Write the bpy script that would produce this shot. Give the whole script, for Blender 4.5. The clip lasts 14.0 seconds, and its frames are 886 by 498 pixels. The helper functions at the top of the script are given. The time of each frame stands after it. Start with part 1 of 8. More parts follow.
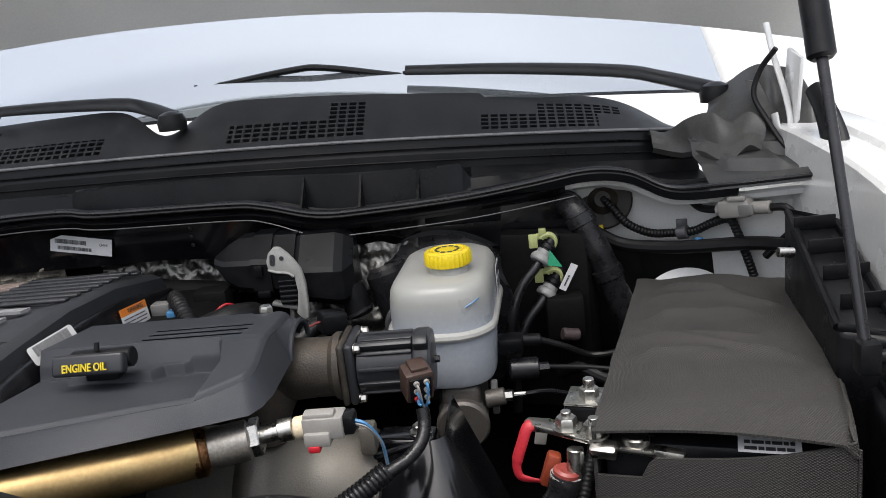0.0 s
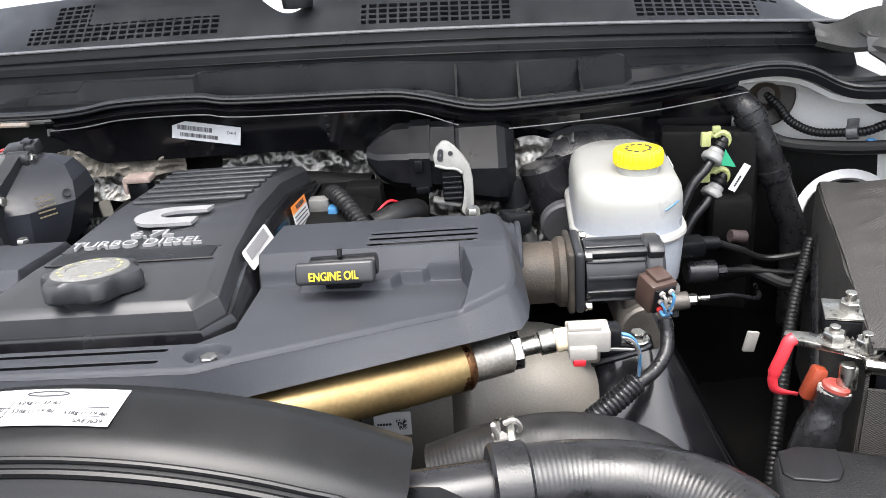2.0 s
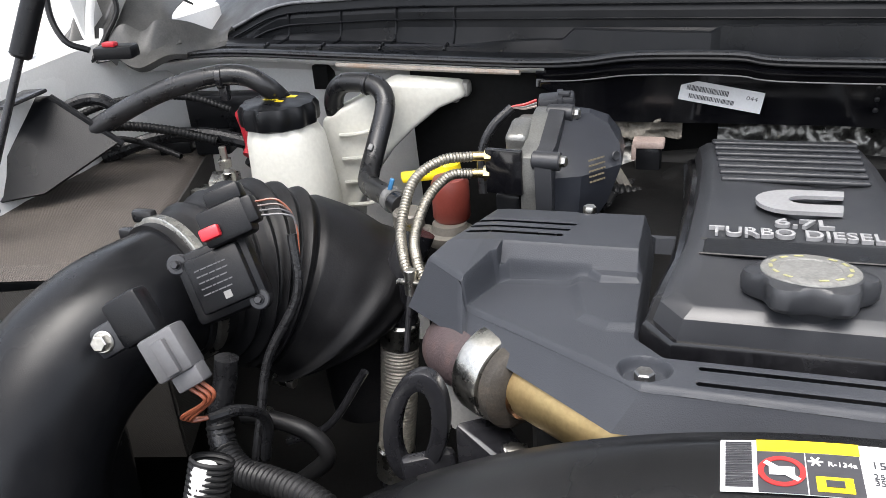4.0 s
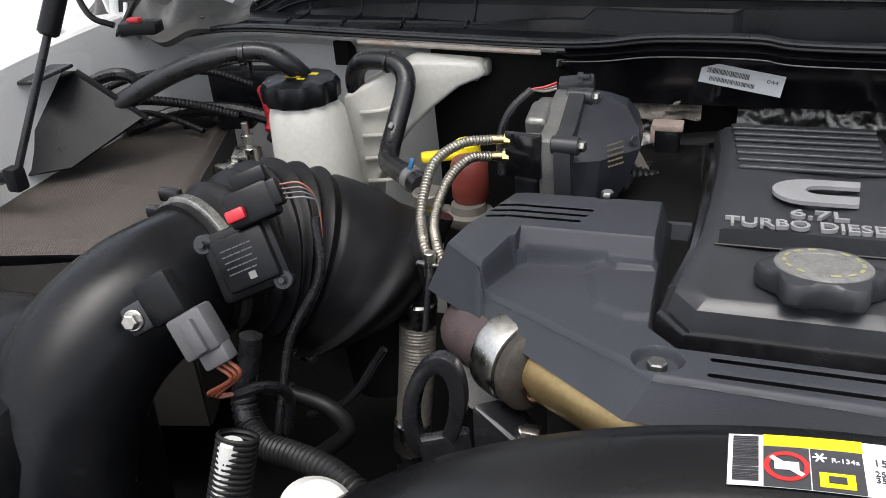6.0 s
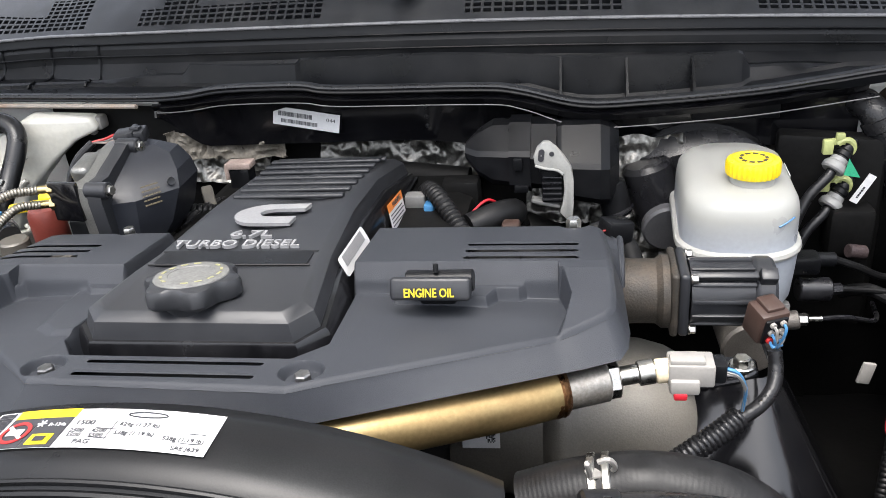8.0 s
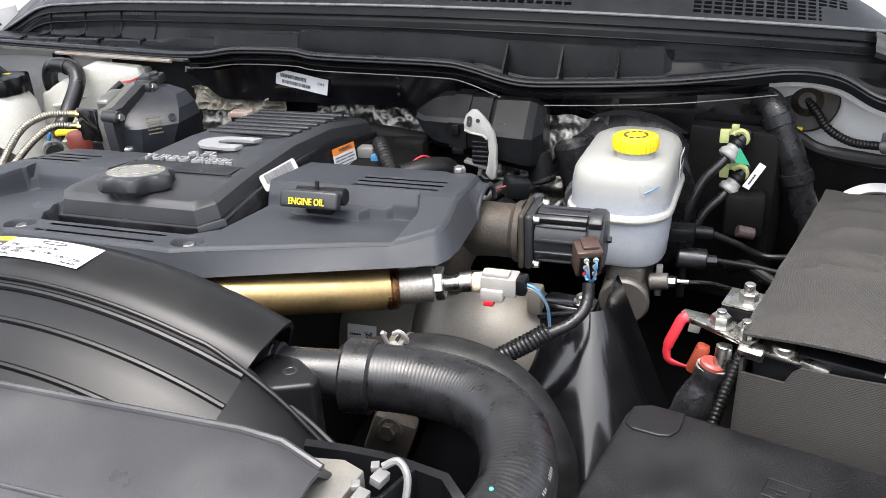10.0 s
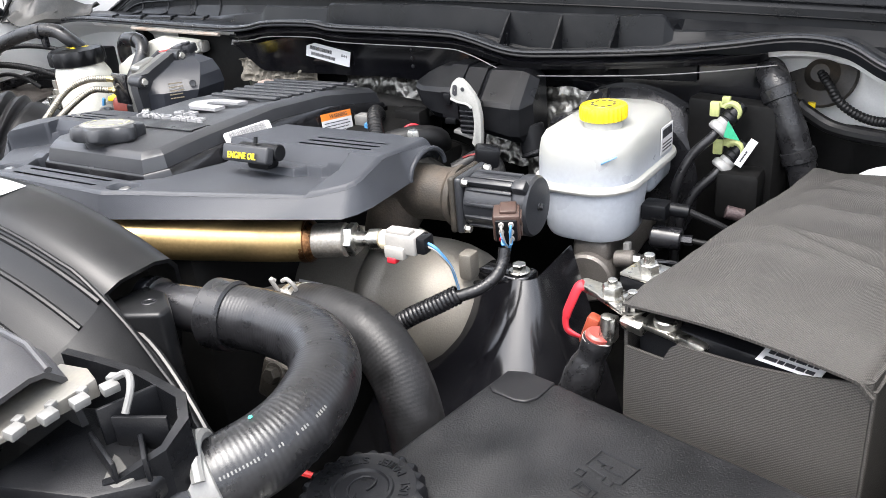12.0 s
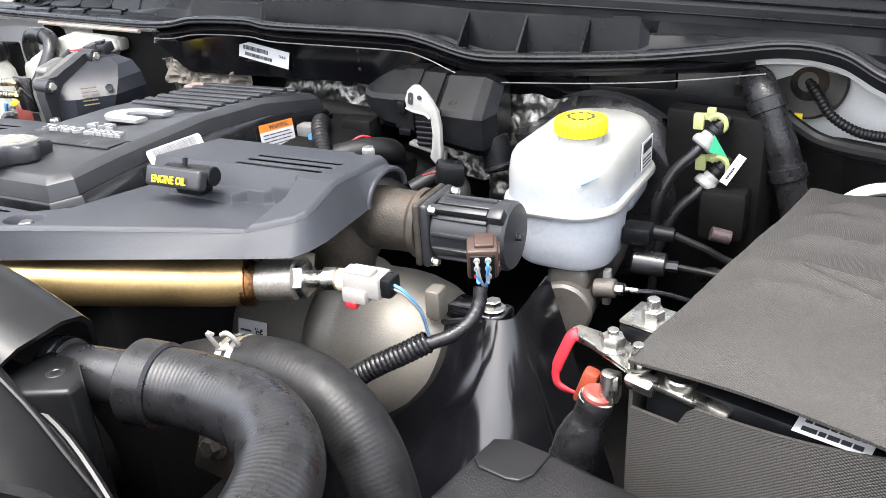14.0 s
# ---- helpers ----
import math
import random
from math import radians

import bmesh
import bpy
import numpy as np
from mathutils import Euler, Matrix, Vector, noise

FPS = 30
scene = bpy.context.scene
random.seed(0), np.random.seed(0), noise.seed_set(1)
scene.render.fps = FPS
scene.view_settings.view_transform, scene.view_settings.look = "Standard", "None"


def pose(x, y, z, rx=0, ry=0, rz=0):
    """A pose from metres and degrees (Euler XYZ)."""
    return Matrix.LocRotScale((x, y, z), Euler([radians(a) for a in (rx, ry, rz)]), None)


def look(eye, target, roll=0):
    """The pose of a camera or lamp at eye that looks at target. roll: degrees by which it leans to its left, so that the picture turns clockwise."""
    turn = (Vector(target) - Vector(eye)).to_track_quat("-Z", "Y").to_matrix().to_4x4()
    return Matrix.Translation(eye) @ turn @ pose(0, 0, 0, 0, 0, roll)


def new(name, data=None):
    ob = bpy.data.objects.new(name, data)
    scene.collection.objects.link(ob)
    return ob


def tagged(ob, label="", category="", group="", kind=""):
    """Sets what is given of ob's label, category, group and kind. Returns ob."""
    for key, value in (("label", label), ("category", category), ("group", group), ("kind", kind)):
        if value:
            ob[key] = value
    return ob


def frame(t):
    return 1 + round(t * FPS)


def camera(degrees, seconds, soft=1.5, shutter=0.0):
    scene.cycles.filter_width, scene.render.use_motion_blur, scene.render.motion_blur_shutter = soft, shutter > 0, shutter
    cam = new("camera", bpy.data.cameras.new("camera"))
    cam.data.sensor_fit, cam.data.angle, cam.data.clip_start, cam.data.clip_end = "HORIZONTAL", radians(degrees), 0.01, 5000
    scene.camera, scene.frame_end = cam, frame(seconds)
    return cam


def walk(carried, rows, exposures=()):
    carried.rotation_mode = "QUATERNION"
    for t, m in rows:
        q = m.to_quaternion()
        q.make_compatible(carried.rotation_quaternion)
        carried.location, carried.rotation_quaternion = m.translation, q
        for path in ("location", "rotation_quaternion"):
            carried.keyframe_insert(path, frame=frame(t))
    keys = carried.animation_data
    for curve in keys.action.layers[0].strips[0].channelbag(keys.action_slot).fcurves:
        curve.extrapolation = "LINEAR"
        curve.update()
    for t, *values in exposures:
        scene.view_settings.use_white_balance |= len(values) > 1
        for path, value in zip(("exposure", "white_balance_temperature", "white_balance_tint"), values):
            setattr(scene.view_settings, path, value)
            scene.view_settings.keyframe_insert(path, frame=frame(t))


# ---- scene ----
cam = camera(57.5, 14.0, soft=0.85)
METRES, EYE, TILT, LEAN, TURN = 2.0, 1.55, -11.0, 0.0, 0.0
PATH = [
    (0, (0.546, 0.241, 1.524), (0.349, 2.162, 1.003), -6.5),
    (0.5, (0.578, 0.293, 1.523), (0.358, 2.199, 0.956), -6.1),
    (1, (0.553, 0.298, 1.537), (0.183, 2.127, 0.819), -6.9),
    (1.5, (0.452, 0.285, 1.543), (0.072, 2.099, 0.791), -6.9),
    (2, (0.3, 0.276, 1.554), (0.177, 2.101, 0.744), -4.9),
    (2.5, (0.163, 0.289, 1.555), (0.038, 2.097, 0.709), -5.5),
    (3, (0.048, 0.317, 1.556), (-0.273, 2.1, 0.711), -5.8),
    (3.5, (-0.018, 0.339, 1.556), (-0.508, 2.08, 0.703), -5.8),
    (3.7, (-0.049, 0.342, 1.552), (-0.594, 2.066, 0.697), -5.2),
    (5.8, (-0.109, 0.339, 1.57), (-0.816, 1.957, 0.631), -4.5),
    (6, (-0.071, 0.336, 1.572), (-0.705, 1.986, 0.635), -4.5),
    (6.5, (0.01, 0.321, 1.578), (-0.34, 2.07, 0.672), -3.0),
    (7, (0.089, 0.315, 1.587), (-0.183, 2.081, 0.689), -3.8),
    (7.5, (0.187, 0.315, 1.596), (-0.099, 2.081, 0.7), -4.5),
    (8, (0.292, 0.311, 1.588), (-0.051, 2.073, 0.707), -5.3),
    (8.2, (0.334, 0.311, 1.581), (-0.034, 2.069, 0.701), -5.2),
    (10.3, (0.576, 0.18, 1.568), (-0.094, 1.873, 0.739), -2.9),
    (10.5, (0.596, 0.188, 1.563), (-0.112, 1.87, 0.744), -3.0),
    (11, (0.668, 0.233, 1.55), (-0.13, 1.877, 0.738), -3.3),
    (11.5, (0.724, 0.266, 1.535), (-0.174, 1.851, 0.709), -4.6),
    (12, (0.779, 0.274, 1.524), (-0.217, 1.801, 0.7), -5.2),
    (12.5, (0.81, 0.288, 1.518), (-0.153, 1.822, 0.671), -4.1),
    (13, (0.792, 0.306, 1.51), (-0.219, 1.81, 0.664), -4.1),
    (13.5, (0.722, 0.314, 1.502), (-0.305, 1.814, 0.668), -4.6),
    (14, (0.696, 0.356, 1.519), (-0.149, 1.955, 0.665), -3.8),
]
EXPOSURE = [(0.0, 1.05), (0.5, 0.75), (1.0, 1.3), (1.5, 2.15), (2.0, 2.37), (2.5, 2.53), (3.0, 2.47), (3.5, 2.29), (4.8, 1.6), (6.0, 1.4), (6.5, 1.7), (7.0, 2.27), (7.5, 2.3), (8.2, 1.92), (10.3, 2.25), (11.0, 2.5), (11.5, 2.69), (12.0, 2.66), (12.5, 1.95), (13.0, 1.7), (13.5, 2.38), (14.0, 2.82)]
walk(cam, [(t, look(eye, target, roll)) for t, eye, target, roll in PATH], EXPOSURE)

# ---- world and light ----
world = bpy.data.worlds.new("sky")
scene.world = world
world.use_nodes = True
wn = world.node_tree.nodes
sky = wn.new("ShaderNodeTexSky")
sky.sky_type, sky.sun_disc = "NISHITA", False
sky.sun_elevation, sky.sun_rotation = radians(75), radians(190)
sky.air_density, sky.dust_density, sky.ozone_density = 1.0, 6.0, 1.0
whiten = wn.new("ShaderNodeHueSaturation")
whiten.inputs["Saturation"].default_value = 0.45
world.node_tree.links.new(sky.outputs[0], whiten.inputs["Color"])
world.node_tree.links.new(whiten.outputs[0], wn["Background"].inputs["Color"])
wn["Background"].inputs["Strength"].default_value = 0.15

sun = new("sun", bpy.data.lights.new("sun", "SUN"))
sun.data.energy, sun.data.angle, sun.data.color = 0.6, radians(45), (0.95, 0.98, 1.0)
sun.matrix_world = look((0.6, -0.7, 8.0), (0, 0.8, 1.2))

# ---- materials ----
MATS = {}


def mat(name, color, rough=0.5, metal=0.0, var=0.15, scale=30.0, bump=0.0, bump_scale=400.0, dirt=None, dirt_amount=0.0, coat=0.0, trans=0.0, sss=0.0, rough_var=0.1, spec=0.5):
    """A surface with colour variation at two scales, grain in the relief and, if wanted, dirt blotches."""
    if name in MATS:
        return MATS[name]
    m = bpy.data.materials.new(name)
    m.use_nodes = True
    nt = m.node_tree
    n, l = nt.nodes, nt.links
    b = n["Principled BSDF"]
    tc = n.new("ShaderNodeTexCoord")
    big = n.new("ShaderNodeTexNoise")
    big.inputs["Scale"].default_value, big.inputs["Detail"].default_value = scale, 6
    fine = n.new("ShaderNodeTexNoise")
    fine.inputs["Scale"].default_value, fine.inputs["Detail"].default_value = bump_scale, 3
    l.new(tc.outputs["Object"], big.inputs["Vector"])
    l.new(tc.outputs["Object"], fine.inputs["Vector"])
    ramp = n.new("ShaderNodeMapRange")
    ramp.inputs["From Min"].default_value, ramp.inputs["From Max"].default_value = 0.3, 0.7
    ramp.inputs["To Min"].default_value, ramp.inputs["To Max"].default_value = 1 - var, 1 + var
    l.new(big.outputs[0], ramp.inputs["Value"])
    mul = n.new("ShaderNodeMix")
    mul.data_type, mul.blend_type = "RGBA", "MULTIPLY"
    mul.inputs["Factor"].default_value = 1.0
    mul.inputs["A"].default_value = (*color, 1)
    l.new(ramp.outputs[0], mul.inputs["B"])
    grain = n.new("ShaderNodeMapRange")
    grain.inputs["From Min"].default_value, grain.inputs["From Max"].default_value = 0.3, 0.7
    grain.inputs["To Min"].default_value, grain.inputs["To Max"].default_value = 1 - 0.9 * var, 1 + 0.9 * var
    l.new(fine.outputs[0], grain.inputs["Value"])
    mul2 = n.new("ShaderNodeMix")
    mul2.data_type, mul2.blend_type = "RGBA", "MULTIPLY"
    mul2.inputs["Factor"].default_value = 1.0
    l.new(mul.outputs["Result"], mul2.inputs["A"])
    l.new(grain.outputs[0], mul2.inputs["B"])
    col = mul2.outputs["Result"]
    if dirt:
        dn = n.new("ShaderNodeTexNoise")
        dn.inputs["Scale"].default_value, dn.inputs["Detail"].default_value, dn.inputs["Roughness"].default_value = scale * 0.5, 10, 0.7
        l.new(tc.outputs["Object"], dn.inputs["Vector"])
        dr = n.new("ShaderNodeMapRange")
        dr.inputs["From Min"].default_value, dr.inputs["From Max"].default_value = 0.48, 0.75
        dr.inputs["To Max"].default_value = dirt_amount
        l.new(dn.outputs[0], dr.inputs["Value"])
        dm = n.new("ShaderNodeMix")
        dm.data_type = "RGBA"
        l.new(dr.outputs[0], dm.inputs["Factor"])
        l.new(col, dm.inputs["A"])
        dm.inputs["B"].default_value = (*dirt, 1)
        col = dm.outputs["Result"]
    l.new(col, b.inputs["Base Color"])
    rr = n.new("ShaderNodeMapRange")
    rr.inputs["From Min"].default_value, rr.inputs["From Max"].default_value = 0.3, 0.7
    rr.inputs["To Min"].default_value, rr.inputs["To Max"].default_value = max(0.02, rough - rough_var), min(1, rough + rough_var)
    l.new(big.outputs[0], rr.inputs["Value"])
    l.new(rr.outputs[0], b.inputs["Roughness"])
    b.inputs["Metallic"].default_value = metal
    b.inputs["Coat Weight"].default_value = coat
    b.inputs["Coat Roughness"].default_value = 0.08
    b.inputs["Transmission Weight"].default_value = trans
    b.inputs["Specular IOR Level"].default_value = spec
    if sss:
        b.inputs["Subsurface Weight"].default_value = sss
        b.inputs["Subsurface Radius"].default_value = (0.02, 0.02, 0.02)
    if bump:
        bp = n.new("ShaderNodeBump")
        bp.inputs["Strength"].default_value = bump
        bp.inputs["Distance"].default_value = 0.001
        l.new(fine.outputs[0], bp.inputs["Height"])
        l.new(bp.outputs[0], b.inputs["Normal"])
    MATS[name] = m
    return m


PLASTIC = mat("cover_plastic", (0.0305, 0.033, 0.039), 0.48, var=0.09, scale=14, bump=0.22, bump_scale=1400, rough_var=0.05, spec=0.22, dirt=(0.075, 0.075, 0.075), dirt_amount=0.10)
PLASTIC_FRONT = mat("filter_cover_plastic", (0.021, 0.022, 0.025), 0.36, var=0.10, scale=22, bump=0.12, bump_scale=1800, dirt=(0.06, 0.06, 0.057), dirt_amount=0.10, rough_var=0.05, spec=0.42)
BLACK = mat("black_plastic", (0.0052, 0.0055, 0.0065), 0.34, var=0.3, bump=0.16, bump_scale=900, dirt=(0.045, 0.043, 0.039), dirt_amount=0.07, spec=0.22)
COWL = mat("cowl_plastic", (0.0055, 0.006, 0.0072), 0.34, var=0.25, scale=18, bump=0.15, bump_scale=900, dirt=(0.06, 0.056, 0.048), dirt_amount=0.12, spec=0.20)
PANEL = mat("cowl_panel_plastic", (0.014, 0.015, 0.0175), 0.42, var=0.15, bump=0.15, bump_scale=900, dirt=(0.10, 0.095, 0.085), dirt_amount=0.16, spec=0.38)
SATIN = mat("satin_black_metal", (0.012, 0.012, 0.014), 0.28, var=0.2, bump=0.05, bump_scale=300, dirt=(0.05, 0.05, 0.045), dirt_amount=0.15)
GLOSS = mat("gloss_black_paint", (0.004, 0.004, 0.005), 0.15, var=0.2, scale=20, dirt=(0.05, 0.05, 0.045), dirt_amount=0.1, coat=0.3)
RUBBER = mat("hose_rubber", (0.009, 0.009, 0.010), 0.31, var=0.3, scale=60, bump=0.10, bump_scale=500, dirt=(0.03, 0.03, 0.029), dirt_amount=0.06, spec=0.5)
SHROUD = mat("shroud_plastic", (0.0062, 0.0064, 0.007), 0.30, var=0.3, scale=9, bump=0.05, bump_scale=900, dirt=(0.04, 0.039, 0.036), dirt_amount=0.10, spec=0.26, rough_var=0.08)
DUCT = mat("duct_plastic", (0.0055, 0.0058, 0.0068), 0.22, var=0.2, scale=18, bump=0.12, bump_scale=1200, dirt=(0.05, 0.049, 0.045), dirt_amount=0.08, spec=0.16)
WHITE = mat("white_paint", (0.72, 0.72, 0.71), 0.25, var=0.04, scale=8, dirt=(0.35, 0.32, 0.27), dirt_amount=0.25, coat=0.4)
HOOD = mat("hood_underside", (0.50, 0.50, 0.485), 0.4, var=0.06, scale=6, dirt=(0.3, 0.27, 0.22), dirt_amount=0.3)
NATURAL = mat("natural_plastic", (0.35, 0.35, 0.332), 0.35, var=0.06, scale=20, bump=0.05, bump_scale=200, sss=0.35, dirt=(0.45, 0.42, 0.34), dirt_amount=0.12)
# paler copy of NATURAL, its colour lifted to offset the raised hood's shade
TANK = mat("tank_plastic", (0.58, 0.57, 0.515), 0.38, var=0.06, scale=14, bump=0.08, bump_scale=200, sss=0.35, dirt=(0.55, 0.49, 0.38), dirt_amount=0.25)
FLUID = mat("filled_plastic", (0.345, 0.368, 0.405), 0.33, var=0.06, scale=14, bump=0.06, bump_scale=200, sss=0.3, dirt=(0.30, 0.29, 0.26), dirt_amount=0.25)


def fluid_level(m, empty, level, spread):
    """Clear plastic above the fluid line, with a soft wavering edge between."""
    n, l = m.node_tree.nodes, m.node_tree.links
    base = n["Principled BSDF"].inputs["Base Color"]
    tc, sep, add = n.new("ShaderNodeTexCoord"), n.new("ShaderNodeSeparateXYZ"), n.new("ShaderNodeMath")
    wav = n.new("ShaderNodeTexNoise")
    wav.inputs["Scale"].default_value = 30
    l.new(tc.outputs["Object"], sep.inputs[0])
    l.new(tc.outputs["Object"], wav.inputs["Vector"])
    add.operation = "MULTIPLY_ADD"
    l.new(wav.outputs[0], add.inputs[0])
    add.inputs[1].default_value = 0.012
    l.new(sep.outputs["Z"], add.inputs[2])
    rg = n.new("ShaderNodeMapRange")
    rg.inputs["From Min"].default_value, rg.inputs["From Max"].default_value = level - spread, level + spread
    l.new(add.outputs[0], rg.inputs["Value"])
    mx = n.new("ShaderNodeMix")
    mx.data_type = "RGBA"
    l.new(rg.outputs[0], mx.inputs["Factor"])
    l.new(base.links[0].from_socket, mx.inputs["A"])
    mx.inputs["B"].default_value = (*empty, 1)
    l.new(mx.outputs["Result"], base)


fluid_level(FLUID, (0.325, 0.325, 0.305), 0.120, 0.016)
YELLOW = mat("yellow_plastic", (0.72, 0.54, 0.012), 0.35, var=0.06, scale=60, bump=0.05)
STEEL = mat("zinc_steel", (0.46, 0.45, 0.42), 0.3, 1.0, var=0.15, scale=80, bump=0.1, dirt=(0.25, 0.2, 0.14), dirt_amount=0.3)
CAST = mat("cast_aluminium", (0.145, 0.135, 0.118), 0.52, 0.35, var=0.12, scale=14, bump=0.22, bump_scale=600, dirt=(0.15, 0.125, 0.09), dirt_amount=0.35)
IRON = mat("brown_cast_iron", (0.038, 0.033, 0.027), 0.6, 0.3, var=0.25, scale=40, bump=0.5, bump_scale=500, dirt=(0.16, 0.10, 0.06), dirt_amount=0.3)
RED = mat("red_rubber", (0.42, 0.015, 0.025), 0.38, var=0.1)
BROWN = mat("brown_connector", (0.05, 0.030, 0.024), 0.4, var=0.1)
WHITECON = mat("white_connector", (0.25, 0.24, 0.225), 0.4, var=0.05, dirt=(0.4, 0.37, 0.3), dirt_amount=0.2)
LABEL = mat("label_paper", (0.62, 0.62, 0.625), 0.45, var=0.04, dirt=(0.5, 0.48, 0.44), dirt_amount=0.15)
INK = mat("label_ink", (0.03, 0.03, 0.035), 0.5, var=0.05)
CONCRETE = mat("concrete", (0.50, 0.495, 0.48), 0.9, var=0.12, scale=1.5, bump=0.4, bump_scale=60, dirt=(0.40, 0.385, 0.35), dirt_amount=0.5)
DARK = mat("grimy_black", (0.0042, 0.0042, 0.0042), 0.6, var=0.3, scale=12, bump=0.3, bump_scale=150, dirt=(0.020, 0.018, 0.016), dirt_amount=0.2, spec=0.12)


GOLD = mat("heat_tinted_steel", (0.39, 0.285, 0.135), 0.42, 0.95, var=0.12, scale=16, bump=0.06, bump_scale=300, dirt=(0.22, 0.12, 0.055), dirt_amount=0.55, rough_var=0.10)


# ---- mesh helpers ----
ORIGIN = {}


def thing(name, at, label, category, group="", kind=""):
    """An Empty at the base of a thing."""
    ob = new(name)
    ob.empty_display_size = 0.02
    ob.location = at
    ORIGIN[ob] = Vector(at)
    return tagged(ob, label, category, group, kind)


def part(name, bm, material, parent=None, label="", smooth=35):
    """Links a bmesh, in world places, as one mesh under a thing or a part."""
    o = ORIGIN.get(parent, Vector((0, 0, 0)))
    bmesh.ops.translate(bm, verts=bm.verts, vec=-o)
    bmesh.ops.recalc_face_normals(bm, faces=bm.faces)
    me = bpy.data.meshes.new(name)
    cosang = math.radians(smooth)
    for f in bm.faces:
        f.smooth = True
    for e in bm.edges:
        if len(e.link_faces) == 2 and e.calc_face_angle(0) > cosang:
            e.smooth = False
    bm.to_mesh(me)
    bm.free()
    for mm in (material if isinstance(material, (list, tuple)) else [material]):
        me.materials.append(mm)
    ob = new(name, me)
    if parent:
        ob.parent = parent
        ORIGIN[ob] = o
    return tagged(ob, label, kind="stuff" if name in ("barcode", "small_print", "print_rows") else "")


def lone(name, bm, material, at, label, category, group="", kind="", smooth=35):
    """A thing that is one mesh, with its origin at its base."""
    bmesh.ops.translate(bm, verts=bm.verts, vec=-Vector(at))
    ob = part(name, bm, material, None, label, smooth)
    ob.location = at
    ORIGIN[ob] = Vector(at)
    return tagged(ob, label, category, group, kind)


def bevelled(bm, width, segments=2, angle=30, edges=None):
    es = edges or [e for e in bm.edges if len(e.link_faces) == 2 and e.calc_face_angle(0) > radians(angle)]
    bmesh.ops.bevel(bm, geom=es, offset=width, segments=segments, affect="EDGES", profile=0.5, clamp_overlap=True)


def join(dst, src):
    me = bpy.data.meshes.new("tmp")
    src.to_mesh(me)
    src.free()
    dst.from_mesh(me)
    bpy.data.meshes.remove(me)
    return dst


def box(c, s, bevel=0.002, m=None, seg=2):
    """A rounded box of size s about c, turned by m about c."""
    bm = bmesh.new()
    bmesh.ops.create_cube(bm, size=1)
    bmesh.ops.scale(bm, vec=s, verts=bm.verts)
    if bevel:
        bevelled(bm, min(bevel, min(s) * 0.45), seg)
    if m:
        bmesh.ops.transform(bm, matrix=m.to_3x3().to_4x4(), verts=bm.verts)
    bmesh.ops.translate(bm, verts=bm.verts, vec=c)
    return bm


def axis_matrix(a, b):
    """Takes local z from 0 to 1 onto the way from a to b (unit scale)."""
    d = Vector(b) - Vector(a)
    return Matrix.Translation(a) @ d.to_track_quat("Z", "Y").to_matrix().to_4x4()


def lathe(profile, m=None, seg=32, arc=360.0, start=0.0, cap=True):
    """Turns (radius, height) pairs about z, then places them by m."""
    bm = bmesh.new()
    full = arc >= 359.9
    n = seg if full else seg + 1
    rings = []
    for r, z in profile:
        ring = []
        for i in range(n):
            a = radians(start + arc * i / seg)
            ring.append(bm.verts.new((r * math.cos(a), r * math.sin(a), z)))
        rings.append(ring)
    for r0, r1 in zip(rings, rings[1:]):
        for i in range(n if full else n - 1):
            j = (i + 1) % n
            bm.faces.new((r0[i], r0[j], r1[j], r1[i]))
    if cap and full:
        for ring in (rings[0], rings[-1]):
            try:
                bm.faces.new(ring)
            except ValueError:
                pass
    if m:
        bmesh.ops.transform(bm, matrix=m, verts=bm.verts)
    return bm


def rod(a, b, r, seg=16, bevel=0.0, r2=None):
    """A cylinder or cone frustum from a to b with softened rims."""
    h = (Vector(b) - Vector(a)).length
    r2 = r if r2 is None else r2
    w = bevel or min(r, r2) * 0.12
    return lathe([(r - w, 0), (r, w), (r2, h - w), (r2 - w, h)], axis_matrix(a, b), seg)


def spline(points, steps=8, closed=False):
    """Catmull-Rom through points."""
    P = [Vector(p) for p in points]
    n = len(P)
    out = []
    for i in range(n if closed else n - 1):
        p1, p2 = P[i], P[(i + 1) % n]
        p0 = P[i - 1] if (i > 0 or closed) else p1 * 2 - p2
        p3 = P[(i + 2) % n] if (i + 2 < n or closed) else p2 * 2 - p1
        for k in range(steps):
            t = k / steps
            out.append(0.5 * ((2 * p1) + (p2 - p0) * t + (2 * p0 - 5 * p1 + 4 * p2 - p3) * t * t + (3 * p1 - p0 - 3 * p2 + p3) * t ** 3))
    if not closed:
        out.append(P[-1])
    return out


def tube(points, r, seg=14, steps=8, caps=True, straight=False, squash=1.0):
    """A hose along a spline; r is a number or a function of (way along in metres, fraction)."""
    P = [Vector(p) for p in points] if straight else spline(points, steps)
    bm = bmesh.new()
    total = sum((b - a).length for a, b in zip(P, P[1:]))
    d = 0.0
    up = None
    rings = []
    for i, p in enumerate(P):
        t = (P[min(i + 1, len(P) - 1)] - P[max(i - 1, 0)]).normalized()
        if i:
            d += (p - P[i - 1]).length
        if up is None:
            up = t.orthogonal().normalized()
        up = (up - t * up.dot(t)).normalized()
        side = t.cross(up)
        rad = r(d, d / total) if callable(r) else r
        rings.append([bm.verts.new(p + (up * math.cos(2 * math.pi * k / seg) + side * squash * math.sin(2 * math.pi * k / seg)) * rad) for k in range(seg)])
    for r0, r1 in zip(rings, rings[1:]):
        for k in range(seg):
            j = (k + 1) % seg
            bm.faces.new((r0[k], r0[j], r1[j], r1[k]))
    if caps:
        bm.faces.new(rings[0])
        bm.faces.new(rings[-1])
    return bm


